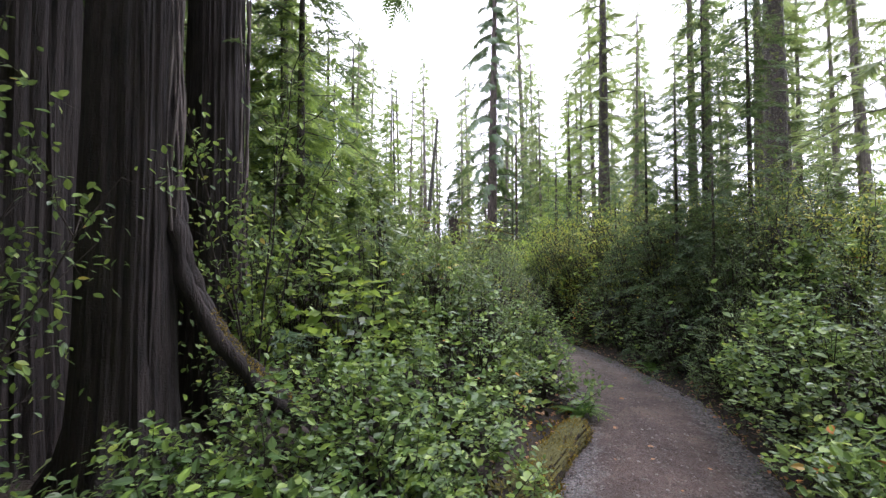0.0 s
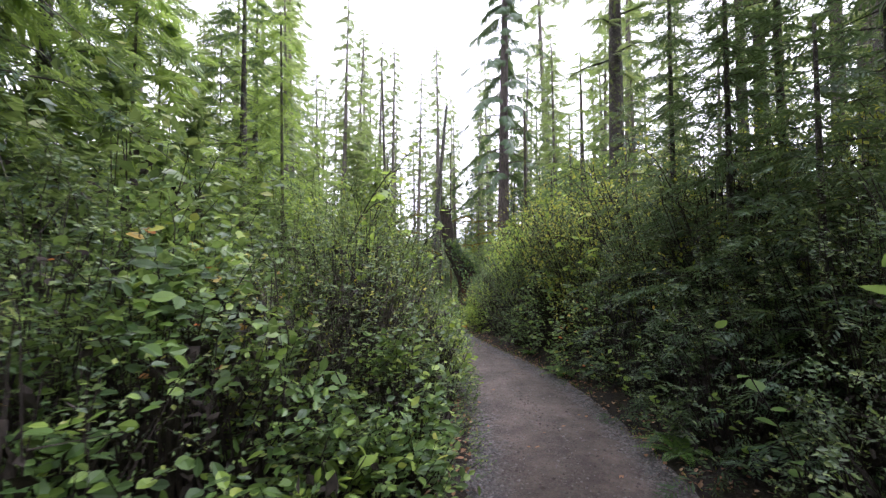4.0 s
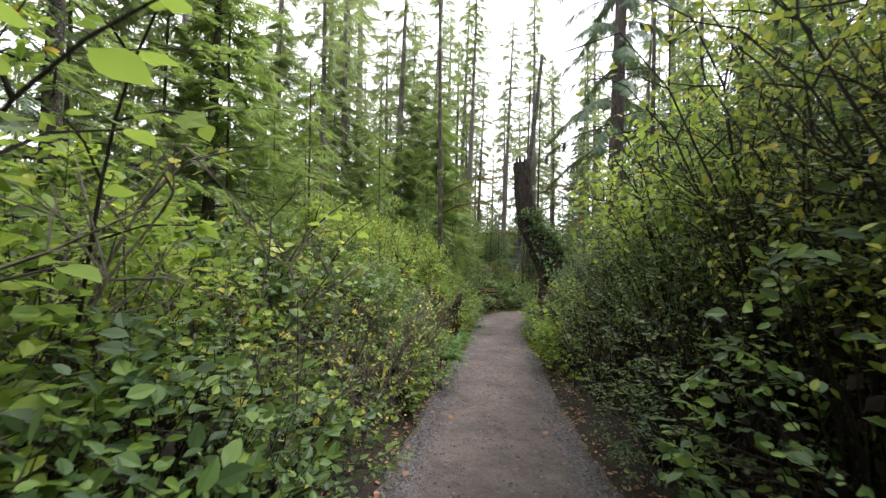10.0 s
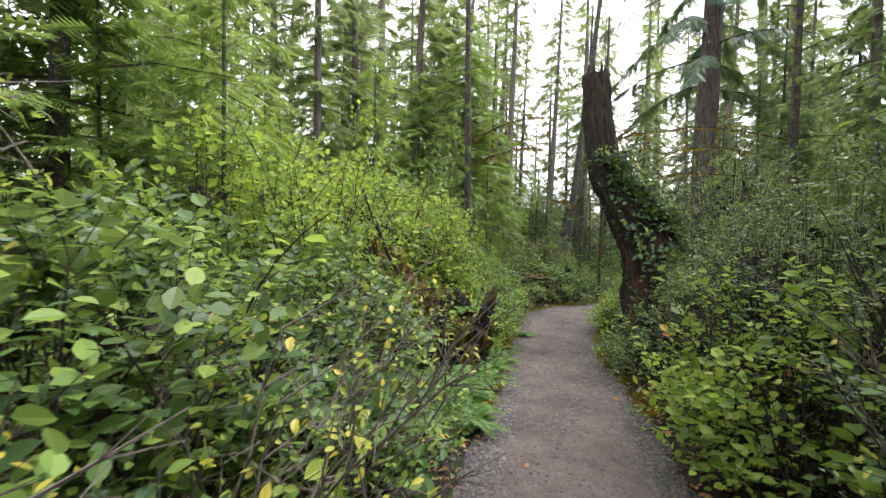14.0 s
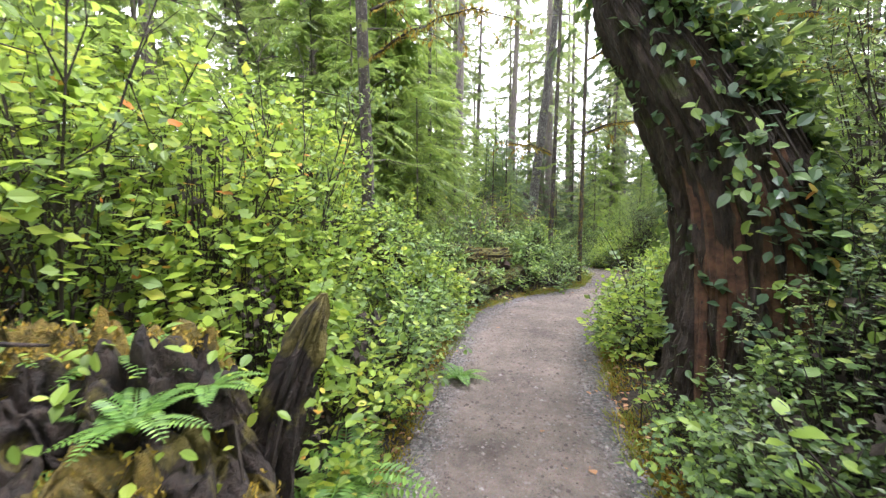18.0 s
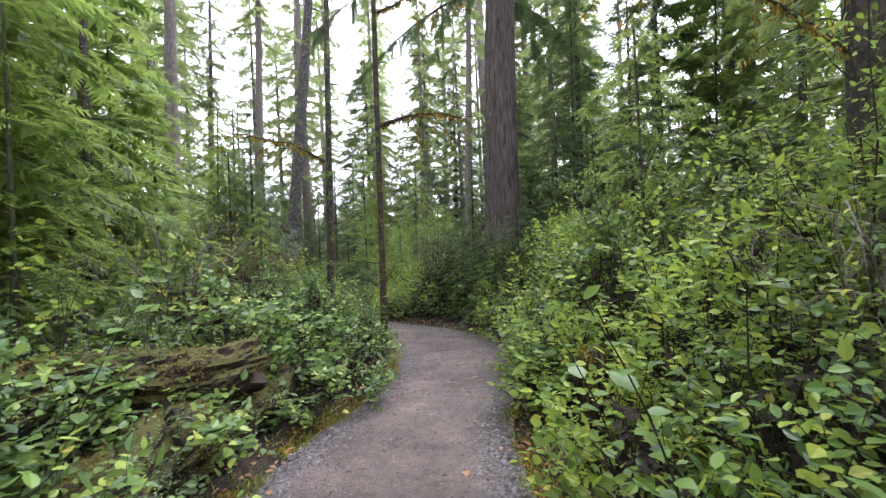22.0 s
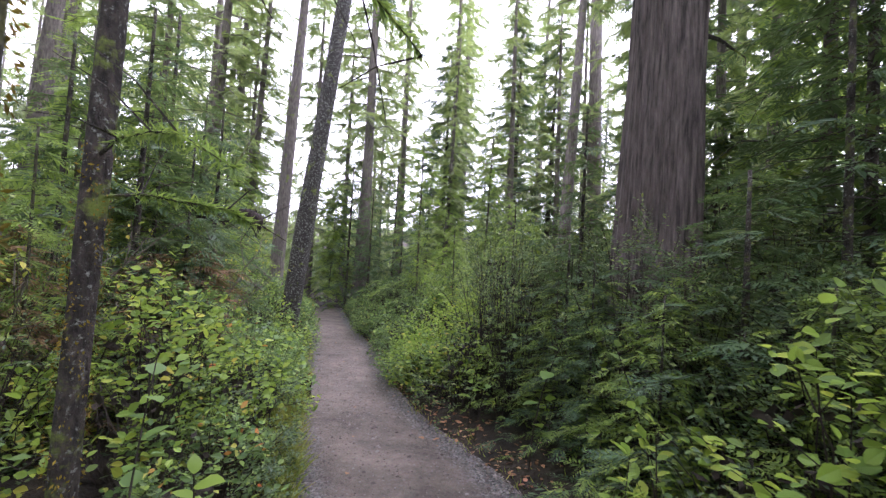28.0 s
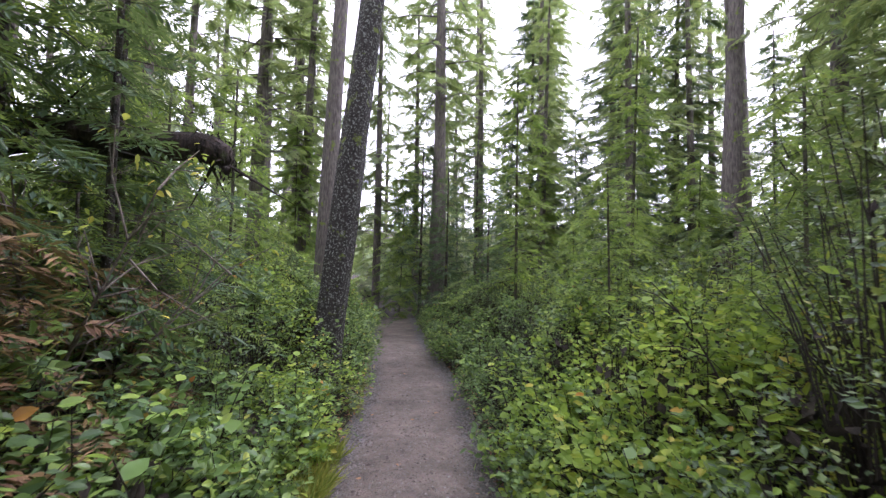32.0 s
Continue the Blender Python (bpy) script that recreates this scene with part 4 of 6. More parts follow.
def peeling_bark():
    """Pale strips of bark that stand off the shaded cedars, and the mossy root that runs out from them."""
    r = np.random.default_rng(14)
    for (x, y, rad, way, z0, z1, count) in [(-4.62, -2.6, 0.255, 2, 1.5, 5.5, 6), (-4.9, -0.75, 0.30, 0, 0.9, 5.5, 7)]:
        for k in range(count):
            a = radians(way + r.uniform(-26, 22))
            zs = np.linspace(z0 + r.uniform(0, 0.9), z1 * r.uniform(0.6, 1.0), 16)
            w = r.uniform(0.008, 0.020)
            g = Geo()
            g.tube([(x + (rad + 0.02 + 0.015 * math.sin(q * 5 + k)) * math.cos(a + 0.06 * math.sin(q * 2.3 + k)), y + (rad + 0.02) * math.sin(a + 0.06 * math.sin(q * 2.3 + k)), q) for q in zs], [w * (0.35 + 0.65 * abs(math.sin(i * 0.9 + k))) for i in range(16)], 5)
            ob = new("bark_strip", g.mesh("bark_strip", CEDARBARK))
            tagged(ob, "grey peeling strip of cedar bark", "bark", "peeling bark strips")
    top = thing("tree_root", "mossy flared root of an old redcedar", "root")
    for k in range(3):
        o = 0.05 * k - 0.05
        g = Geo()
        pts = between_pts([(-4.42 - abs(o) * 0.4, -2.55 + o, 2.9), (-4.37, -2.52 + o, 2.2), (-4.30, -2.5 + o, 1.75), (-4.12, -2.42 + o, 1.36), (-3.92, -2.27 + o * 1.2, 1.04), (-3.72, -2.08 + o * 1.5, 0.74), (-3.5, -1.85 + o * 1.8, 0.3)], 60)
        g.tube(pts, [(0.045 + 0.03 * i / 59) * (0.85 + 0.7 * noise.noise(Vector((i * 0.28, k * 3.1, 0)))) for i in range(60)], 14)
        part("root", g, SHADEBARK, top, smooth_faces=True)
    P = np.array(pts)[r.integers(26, 59, 4200)] + unit(r.normal(0, 1, (4200, 3)) + np.array([0.1, -0.5, 0.5])) * r.uniform(0.05, 0.085, (4200, 1)) + np.array([0, -0.06, 0.0])
    g = Geo()
    g.stamp(DIAMOND, DIAMOND_F, P, unit(r.normal(0, 0.6, P.shape) + np.array([0, 0, 0.2])), unit(r.normal(0, 1, P.shape)), r.uniform(0.012, 0.03, 4200), np.full(4200, 0.008))
    tagged(part("moss", g, MOSS, top, "yellow-green moss"), kind="stuff")


def between_pts(keys, n):
    k = np.array(keys)
    t = np.linspace(0, 1, len(k))
    return [tuple(np.interp(q, t, k[:, i]) for i in range(3)) for q in np.linspace(0, 1, n)]


peeling_bark()


def thin_tree(name, label, x, y, h, r0, bark, lean, seed, branches, green=0, low=1.2, moss=False):
    """A slim forest trunk with some thin, mostly bare branches."""
    r = np.random.default_rng(seed)
    top = thing(name, label, "tree")
    part("trunk", trunk_geo(h, r0, r0 * 0.45, 28, 70, lean, 0.35, 0.06, seed, 5), bark, top, smooth_faces=True)
    for k in range(branches):
        g = Geo()
        z = low + (h * 0.8 - low) * (k + r.random()) / branches
        az = r.uniform(0, 6.28)
        out = np.array([math.cos(az), math.sin(az), 0])
        ln = r.uniform(0.5, 1.6)
        base = axis_at(z, h, lean)
        pts = [base + out * ln * u + np.array([0, 0, 0.25 * u - 0.35 * u * u]) * ln + r.normal(0, 0.03, 3) * u for u in (0, 0.25, 0.5, 0.75, 1)]
        g.tube(pts, [r0 * 0.16, r0 * 0.13, r0 * 0.1, r0 * 0.07, 0.003], 5, False)
        for q in range(5):
            s = pts[1 + q % 4]
            d = unit(out * 0.5 + r.normal(0, 0.6, 3))
            g.tube([s, s + d * 0.2, s + d * 0.4 + np.array([0, 0, -0.06])], [0.005, 0.003, 0.0015], 3, False)
        br = part("branch", g, bark, top)
        if k < green:
            n = Geo()
            m = 420
            w = r.uniform(0.2, 1, m)
            P = np.stack([np.interp(w, [0, 0.25, 0.5, 0.75, 1], [p_[i] for p_ in pts]) for i in range(3)], 1)
            D = unit(out * 0.6 + r.normal(0, 0.6, (m, 3)) + np.array([0, 0, -0.2]))
            n.stamp(DIAMOND, DIAMOND_F, P, D, unit(np.array([0, 0, 1.0]) + r.normal(0, 0.3, (m, 3))), r.uniform(0.03, 0.07, m), np.full(m, 0.009))
            part("needles", n, NEEDLE, br)
    stand(top, x, y)
    return top


thin_tree("young_tree", "slim mossy trunk beside the trail", -0.18, 23.4, 9, 0.046, MOSSBARK, (0.0, 0.0), 71, 9, 4)
thin_tree("young_tree", "slim dark mossy trunk in the undergrowth", -0.82, 24.71, 10, 0.06, DARKBARK, (0.015, 0.0), 72, 10, 4)
thin_tree("leaning_tree", "leaning dark trunk speckled with pale lichen", -1.8, 33.2, 16, 0.225, LICHENBARK, (0.095, 0.0), 73, 3, 0, 6)
thin_tree("young_tree", "thin dark trunk with dead branches", -3.96, 24.44, 9, 0.06, DARKBARK, (0.0, 0.0), 74, 14, 5, 1.5)
thin_tree("spruce_tree", "dark spruce trunk with dead brown lower branches", -3.2, 18.7, 12, 0.085, DARKBARK, (-0.03, 0.0), 75, 22, 10, 1.8)

# ---- forest of conifers ----
TALL = "tall slender spruce with bare lower trunk and thin crown"
SAPLING = "young hemlock with feathery drooping green branches"
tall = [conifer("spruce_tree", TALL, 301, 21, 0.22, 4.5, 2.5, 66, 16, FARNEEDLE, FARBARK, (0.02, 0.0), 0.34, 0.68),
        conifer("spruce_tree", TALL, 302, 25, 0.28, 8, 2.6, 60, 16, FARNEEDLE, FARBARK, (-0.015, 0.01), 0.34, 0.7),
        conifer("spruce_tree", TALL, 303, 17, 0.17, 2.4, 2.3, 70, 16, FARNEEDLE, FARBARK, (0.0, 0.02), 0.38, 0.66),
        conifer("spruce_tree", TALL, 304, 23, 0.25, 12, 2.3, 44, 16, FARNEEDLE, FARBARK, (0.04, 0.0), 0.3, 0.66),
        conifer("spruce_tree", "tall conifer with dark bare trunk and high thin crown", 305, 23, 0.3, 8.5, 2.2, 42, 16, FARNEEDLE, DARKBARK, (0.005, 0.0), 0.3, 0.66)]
young = [conifer("hemlock_tree", SAPLING, 311, 4.2, 0.028, 0.4, 1.35, 52, 13, NEEDLE, SAPBARK, (0.01, 0.02), 0.42, 0.36, sides=7, fine=True),
         conifer("hemlock_tree", SAPLING, 312, 6.5, 0.045, 0.6, 1.8, 64, 14, NEEDLE, SAPBARK, (-0.02, 0.0), 0.4, 0.44, sides=7, fine=True),
         conifer("hemlock_tree", SAPLING, 313, 2.6, 0.02, 0.3, 1.0, 36, 10, NEEDLE, DARKBARK, (0.0, 0.0), 0.4, 0.3, sides=6, fine=True)]
thick = [conifer("hemlock_tree", SAPLING, 331, 5.0, 0.02, 0.2, 1.6, 62, 13, NEEDLE, SAPBARK, (0.02, 0.0), 0.36, 0.52, sides=6),
         conifer("hemlock_tree", SAPLING, 332, 7.5, 0.032, 0.3, 2.0, 78, 14, NEEDLE, SAPBARK, (0.0, 0.02), 0.34, 0.6, sides=6),
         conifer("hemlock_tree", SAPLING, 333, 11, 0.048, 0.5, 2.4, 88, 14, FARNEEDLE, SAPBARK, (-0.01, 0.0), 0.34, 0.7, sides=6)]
# Young hemlocks again, in darker needles that stand in for deep shade.
dusky = [conifer("hemlock_tree", "young hemlock with dense sprays coloured dark for shade", 341, 4.6, 0.05, 0.3, 1.35, 50, 13, DARKNEEDLE, DARKBARK, (0.0, 0.0), 0.35, 0.36, sides=7, fine=True),
         conifer("hemlock_tree", "young hemlock with dense sprays coloured dark for shade", 342, 7.0, 0.06, 0.25, 1.6, 92, 20, DARKNEEDLE, DARKBARK, (0.0, 0.0), 0.32, 0.32, sides=7, fine=True)]
withered = [conifer("hemlock_tree", "small dead hemlock with dry brown needles", 371, 2.0, 0.026, 0.25, 0.95, 42, 13, DEADNEEDLE, DARKBARK, (0.03, 0.0), 0.25, 0.34, sides=7, fine=True)]
cedar_young = [conifer("cedar_tree", "redcedar with long drooping dark green sprays", 351, 9.5, 0.11, 0.9, 2.6, 60, 15, DARKNEEDLE, DARKBARK, (0.0, 0.0), 0.5, 0.5, sides=8, fine=True)]
hem = [conifer("hemlock_tree", "hemlock with dark green drooping boughs", 321, 11, 0.13, 1.4, 2.9, 76, 20, DARKNEEDLE, DARKBARK, (0.0, 0.01), 0.3, 0.64, dead=4),
       conifer("hemlock_tree", "hemlock with dark green drooping boughs", 322, 15, 0.17, 2.2, 3.3, 84, 20, DARKNEEDLE, DARKBARK, (0.01, 0.0), 0.32, 0.72, dead=6)]
layered = [conifer("hemlock_tree", "hemlock with level feathery boughs and dead lower twigs", 361, 11, 0.15, 1.3, 3.3, 60, 22, NEEDLE, DARKBARK, (0.0, 0.01), 0.16, 0.5, dead=7, fine=True)]

# Trees whose places are known, and some added for shade: kind, x, y, turn, scale.
for ob, x, y, turn, s in [(tall[1], -0.84, 44.5, 0, 1.1), (tall[3], -4.4, 30.1, 80, 0.85), (tall[3], 6.5, 37.6, 20, 1.0), (tall[3], 10.9, 44.2, 200, 1.75), (tall[4], 3.1, 7.4, 10, 0.7), (tall[4], 11.9, 16.0, 140, 1.0), (tall[4], 11.3, 11.0, 40, 0.9), (tall[4], 5.9, 4.2, 250, 0.98), (tall[1], 14.5, 13.0, 20, 0.8), (tall[0], 9.5, 17.5, 10, 0.8), (tall[2], 7.2, 15.5, 90, 0.75), (tall[2], 15.5, 18.5, 30, 0.9), (tall[0], 18.5, 14.5, 120, 0.9), (tall[2], 12.8, 8.2, 40, 0.8), (tall[0], 9.5, 25.5, 10, 0.9), (tall[2], 12.0, 22.5, 200, 0.9), (tall[0], 15.5, 27.5, 80, 1.0), (tall[2], 5.2, 20.5, 10, 0.8), (tall[0], 8.6, 37.0, 40, 1.0), (tall[0], -6.4, 22.8, 30, 0.85), (tall[2], -8.6, 20.6, 120, 1.0), (tall[0], -9.9, 25.2, 200, 1.0), (tall[2], -7.2, 27.6, 10, 0.95), (tall[1], -11.6, 29.0, 60, 1.0), (tall[0], -12.8, 23.4, 310, 1.0), (tall[2], -10.4, 32.6, 80, 1.1), (tall[2], -7.8, 38.6, 0, 1.0), (tall[2], -2.4, 49.5, 45, 1.1), (tall[0], 1.0, 51.0, 135, 1.1), (tall[2], 2.9, 42.6, 225, 0.75), (tall[2], -5.0, 33.6, 70, 0.7), (tall[0], 3.6, 47.0, 100, 1.0), (tall[2], -3.6, 45.5, 40, 1.1), (tall[0], -5.6, 41.8, 10, 0.9), (tall[3], -2.9, 36.2, 60, 0.9), (tall[1], -9.4, 47, 120, 1.1), (tall[1], -15, 33, 0, 1.2), (tall[1], -13.3, 34.5, 90, 1.3), (layered[0], -6.9, 12.4, 0, 1.0), (layered[0], -5.3, 8.2, 60, 0.85), (tall[2], 7.8, 31.5, 30, 0.9), (hem[0], 7.6, 26.3, 40, 0.9)]:
    place(ob, x, y, turn, s)
for ob, x, y, turn, s in [(layered[0], 8.2, 23.4, 140, 0.8), (young[2], 2.35, 25.2, 0, 0.62), (dusky[0], 2.3, 26.1, 80, 0.4), (layered[0], 4.4, 13.6, 10, 0.9), (layered[0], 5.0, 17.2, 150, 0.8), (young[1], -3.1, 4.8, 0, 0.9), (dusky[0], -2.25, 27.75, 30, 1.0), (dusky[0], -2.6, 27.1, 130, 0.85), (dusky[0], -2.8, 29.4, 10, 1.2), (dusky[0], -2.45, 28.5, 60, 0.85), (tall[3], -8.0, 33.6, 20, 1.0), (young[0], -2.55, 30.7, 60, 0.8), (young[0], -3.3, 31.0, 160, 1.0), (young[2], -2.1, 29.3, 60, 0.8), (thick[1], -5.6, 21.5, 60, 0.9)]:
    place(ob, x, y, turn, s)
for ob, x, y, turn, s in [(young[1], -3.0, 27.9, 200, 0.75), (young[0], -2.75, 28.7, 10, 0.9), (young[0], 2.9, 21.8, 90, 1.0), (young[0], 2.2, 18.6, 10, 0.7), (young[1], -4.6, 16.6, 0, 0.8), (young[1], -4.2, 20.4, 70, 0.8), (young[0], -3.5, 21.9, 70, 0.9), (young[1], -4.8, 13.0, 10, 0.9), (young[0], -1.9, 25.9, 100, 0.6), (young[0], 1.9, 31.6, 100, 0.7), (young[0], -3.0, 29.6, 130, 1.1), (young[1], -3.6, 26.2, 10, 0.8), (young[0], 2.6, 29.8, 0, 0.75), (young[1], 1.4, 36.5, 60, 1.0), (young[1], 3.0, 34.2, 150, 0.9), (young[0], -3.4, 33.4, 60, 1.2)]:
    place(ob, x, y, turn, s)
# The dense hemlocks on the right are partly added to darken the hedge.
for ob, x, y, turn, s in [(dusky[0], 1.95, 1.0, 0, 0.75), (withered[0], -1.8, 28.35, 0, 0.95), (withered[0], -2.0, 27.5, 90, 0.85), (withered[0], -2.3, 26.2, 200, 0.9), (withered[0], -2.0, 29.4, 40, 0.8), (dusky[1], 5.4, 24.9, 15, 1.0), (dusky[1], 4.7, 25.9, 75, 1.1), (dusky[1], 4.2, 27.9, 135, 1.0), (dusky[1], 2.7, 8.5, 15, 0.62), (dusky[1], 2.8, 9.7, 75, 0.68), (dusky[1], 2.7, 10.8, 195, 0.62), (dusky[1], 2.7, 14.7, 45, 0.6), (dusky[1], 2.4, 13.3, 5, 0.55), (dusky[1], 2.05, 2.1, 90, 0.75), (dusky[1], 2.1, 3.2, 200, 0.8), (dusky[1], 3.0, 1.5, 20, 1.0), (dusky[1], 3.1, 2.8, 60, 1.05), (dusky[0], 2.3, 5.0, 200, 0.8), (dusky[0], 2.3, 9.3, 20, 0.9), (dusky[0], 2.6, 25.9, 20, (0.7, 0.7, 0.45)), (dusky[0], 2.75, 25.0, 120, (0.75, 0.75, 0.5)), (dusky[0], 2.4, 26.9, 220, (0.65, 0.65, 0.45)), (dusky[0], 2.9, 6.6, 20, 1.1), (dusky[0], 2.0, 8.6, 300, 0.9), (dusky[0], 1.7, 11.0, 45, 0.85), (young[0], 2.62, 25.3, 45, (0.62, 0.62, 0.40)), (young[0], 2.5, 26.2, 145, (0.62, 0.62, 0.41)), (young[0], 2.75, 24.5, 205, (0.55, 0.55, 0.38)), (young[0], 2.35, 27.0, 20, (0.55, 0.55, 0.40)), (young[2], 1.95, 27.5, 5, 0.55), (dusky[0], 3.1, 28.2, 5, 0.9), (dusky[0], 3.9, 25.4, 50, 1.0), (dusky[0], 0.9, 39.5, 45, 0.9), (dusky[0], -0.4, 41.5, 145, 1.2), (dusky[0], 0.6, 43.0, 200, 1.5), (dusky[0], -1.6, 44.5, 20, 1.6)]:
    place(ob, x, y, turn, s)
# The last six are added around the start to shade the old cedars.
for ob, x, y, turn, s in [(cedar_young[0], -5.2, 2.9, 0, 1.0), (cedar_young[0], -4.5, 1.3, 70, 0.85), (cedar_young[0], -6.0, 0.5, 140, 1.1), (dusky[0], -2.15, 29.6, 40, 0.95), (dusky[0], -2.7, 30.3, 100, 1.0), (dusky[0], -1.95, 28.3, 200, 0.7), (thick[1], -4.0, 25.4, 30, 0.85), (thick[1], -4.9, 26.8, 60, 1.0), (thick[1], -4.3, 22.8, 90, 0.85), (thick[2], -5.8, 24.6, 10, 0.9), (cedar_young[0], -4.3, 5.9, 100, 0.8), (tall[1], -7.4, -4.6, 0, 0.9), (tall[1], -7.2, 0.6, 90, 0.9), (tall[0], -5.9, -6.2, 50, 1.0), (thick[2], -7.2, -5.3, 0, 1.1), (thick[2], -5.6, -7.4, 80, 1.1), (thick[2], -4.9, -9.4, 10, 1.1)]:
    place(ob, x, y, turn, s)
# Mostly unseen trees behind and left of the start, added to block skylight.
for ob, x, y, turn, s in [(thick[2], -8.0, -2.4, 20, 1.2), (thick[2], -7.6, 1.0, 50, 1.1), (thick[2], 0.6, -7.2, 60, 1.0), (cedar_young[0], 5.9, 27.4, 160, 1.1), (hem[1], -9.5, -1, 30, 1.1), (hem[0], -8.6, 3.4, 90, 1.2), (hem[1], 3.4, -6, 10, 1.0), (hem[0], -5.4, -7.5, 60, 1.1), (hem[1], -8.2, -9, 100, 1.1), (hem[0], -10.5, -5, 20, 1.2), (hem[1], -11, 1.5, 70, 1.1), (hem[0], -9.8, -8, 0, 1.0), (hem[1], -3.5, -11, 40, 1.0), (hem[0], 0.5, -9, 80, 1.0)]:
    place(ob, x, y, turn, s)


for ob, x, y, turn, s in [(tall[1], 4.4, 51, 20, 1.0), (tall[0], 7.4, 49, 70, 1.0), (tall[2], -8, 49, 20, 1.1), (tall[1], 1.0, 59, 10, 1.1), (tall[0], 6.0, 59, 80, 1.2), (tall[2], 8.2, 42.5, 50, 1.0), (tall[1], 5.4, 54, 10, 1.2)]:
    place(ob, x, y, turn, s)


def scatter_trees():
    r = np.random.default_rng(77)
    spots = [(-0.84, 44.5)]
    for kinds, count, lo, hi, y0, y1, gap in [(tall, 74, 6.5, 34, -14, 68, 2.4), (young, 10, 3.0, 6, -2, 44, 1.6), (thick, 95, 3.2, 11, -8, 46, 1.3), (thick, 95, 8, 24, -4, 62, 1.6), (hem, 34, 5.5, 26, -14, 62, 2.8)]:
        made = 0
        for _ in range(4000):
            if made >= count:
                break
            y, side = r.uniform(y0, y1), 1 if r.random() < 0.5 else -1
            x = (float(right_edge(y)) if side > 0 else float(left_edge(y))) + side * r.uniform(lo, hi)
            if y > 40:
                x = r.uniform(-26, 24)
            open_sky = y > 27 and -10 < x < 1 + 0.62 * (y - 25)
            if open_sky and ((kinds is hem and y < 42) or (kinds is tall and (y < 36 or any(math.hypot(a - x, b - y) < 4 for a, b in spots)))):
                continue
            if kinds is not tall and np.min(np.hypot(WALKED[:, 0] - x, WALKED[:, 1] - y)) < 3.9:
                continue
            if any(math.hypot(a - x, b - y) < gap for a, b in spots):
                continue
            if kinds is hem and x < 3 and y > 14:
                continue
            right_gap = x > 1.5 and -4 < y < 24
            if right_gap and kinds is hem and x < 10:
                continue
            if right_gap and kinds is thick:
                spots.append((x, y))
                place(thick[0], x, y, r.uniform(0, 360), r.uniform(0.5, 0.85))
                made += 1
                continue
            if open_sky and kinds is thick:
                spots.append((x, y))
                place(thick[0 if y < 40 else 1], x, y, r.uniform(0, 360), r.uniform(0.5, 0.95))
                made += 1
                continue
            spots.append((x, y))
            place(kinds[r.integers(len(kinds))], x, y, r.uniform(0, 360), r.uniform(0.75, 1.25))
            made += 1


scatter_trees()


def far_woods():
    r = np.random.default_rng(5)
    g, w = Geo(), Geo()
    for k in range(430):
        a = r.uniform(0, 2 * math.pi)
        d = r.uniform(34, 95) if k % 3 else r.uniform(30, 45)
        x, y = d * math.cos(a), 18 + d * math.sin(a) * 1.1
        h = r.uniform(11, 24) if k % 2 else r.uniform(5, 10)
        if -16 < x < 32 and y > 30 and k % 5:
            h = r.uniform(4, 9)
        z0 = gz(x, y)
        w.tube([(x, y, z0 - 0.2), (x + r.normal(0, 0.3), y, z0 + h)], [0.22 * h / 18, 0.04], 6, False)
        m = 60
        t = r.uniform(0.02, 1, m) ** 1.25
        az = r.uniform(0, 6.28, m)
        out = np.stack([np.cos(az), np.sin(az), r.normal(-0.25, 0.15, m)], 1)
        P = np.stack([np.full(m, x), np.full(m, y), z0 + t * h], 1) + out * 0.1
        L = (1 - t) ** 0.7 * r.uniform(1.2, 3.0, m) + 0.4
        g.stamp(COARSE, COARSE_F, P, out, unit(np.array([0, 0, 1.0]) + r.normal(0, 0.45, (m, 3))), L, L * 0.8)
    top = thing("far_woods", "distant conifers closing the forest", "forest", kind="stuff")
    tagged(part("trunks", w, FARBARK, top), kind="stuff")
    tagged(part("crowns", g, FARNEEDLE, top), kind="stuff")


far_woods()


# ---- snags, stumps and logs ----
def lumpy(rings, sides, seed, amp=0.08, freq=5.0, flute=0.0, furrows=False):
    """A solid lofted through rings of (x, y, z, radius), with broken, uneven sides."""
    g = Geo()
    v, f = [], []
    for cx, cy, cz, rad in rings:
        for j in range(sides):
            a = 2 * math.pi * j / sides
            q = Vector((math.cos(a) * 2 + seed, math.sin(a) * 2, cz * 1.4))
            w = 1 + amp * (noise.noise(q * freq * 0.3) * 2.2 + 0.7 * noise.noise(q * freq))
            w += flute * (abs(math.sin(a * 9.5 + noise.noise(q * 0.8) * 3)) + 0.6 * abs(math.sin(a * 21 + cz * 0.8 + seed)) - 0.9)
            if furrows:
                q = Vector((math.cos(a) * 9, math.sin(a) * 9 + seed, cz * 2.2))
                w += 0.075 * (0.25 - abs(noise.noise(q))) + 0.05 * (0.25 - abs(noise.noise(q * 2.3))) + 0.02 * noise.noise(q * 5)
            v.append((cx + rad * w * math.cos(a), cy + rad * w * math.sin(a), cz))
    for i in range(len(rings) - 1):
        for j in range(sides):
            a, b = i * sides + j, i * sides + (j + 1) % sides
            f.append([a, b, b + sides, a + sides])
    f.append([(len(rings) - 1) * sides + j for j in range(sides)])
    g.add(v, f)
    return g


def between(keys, n):
    z = np.linspace(0, 1, n)
    k = np.array(keys)
    t = np.linspace(0, 1, len(k))
    return [tuple(np.interp(q, t, k[:, i]) for i in range(k.shape[1])) for q in z]


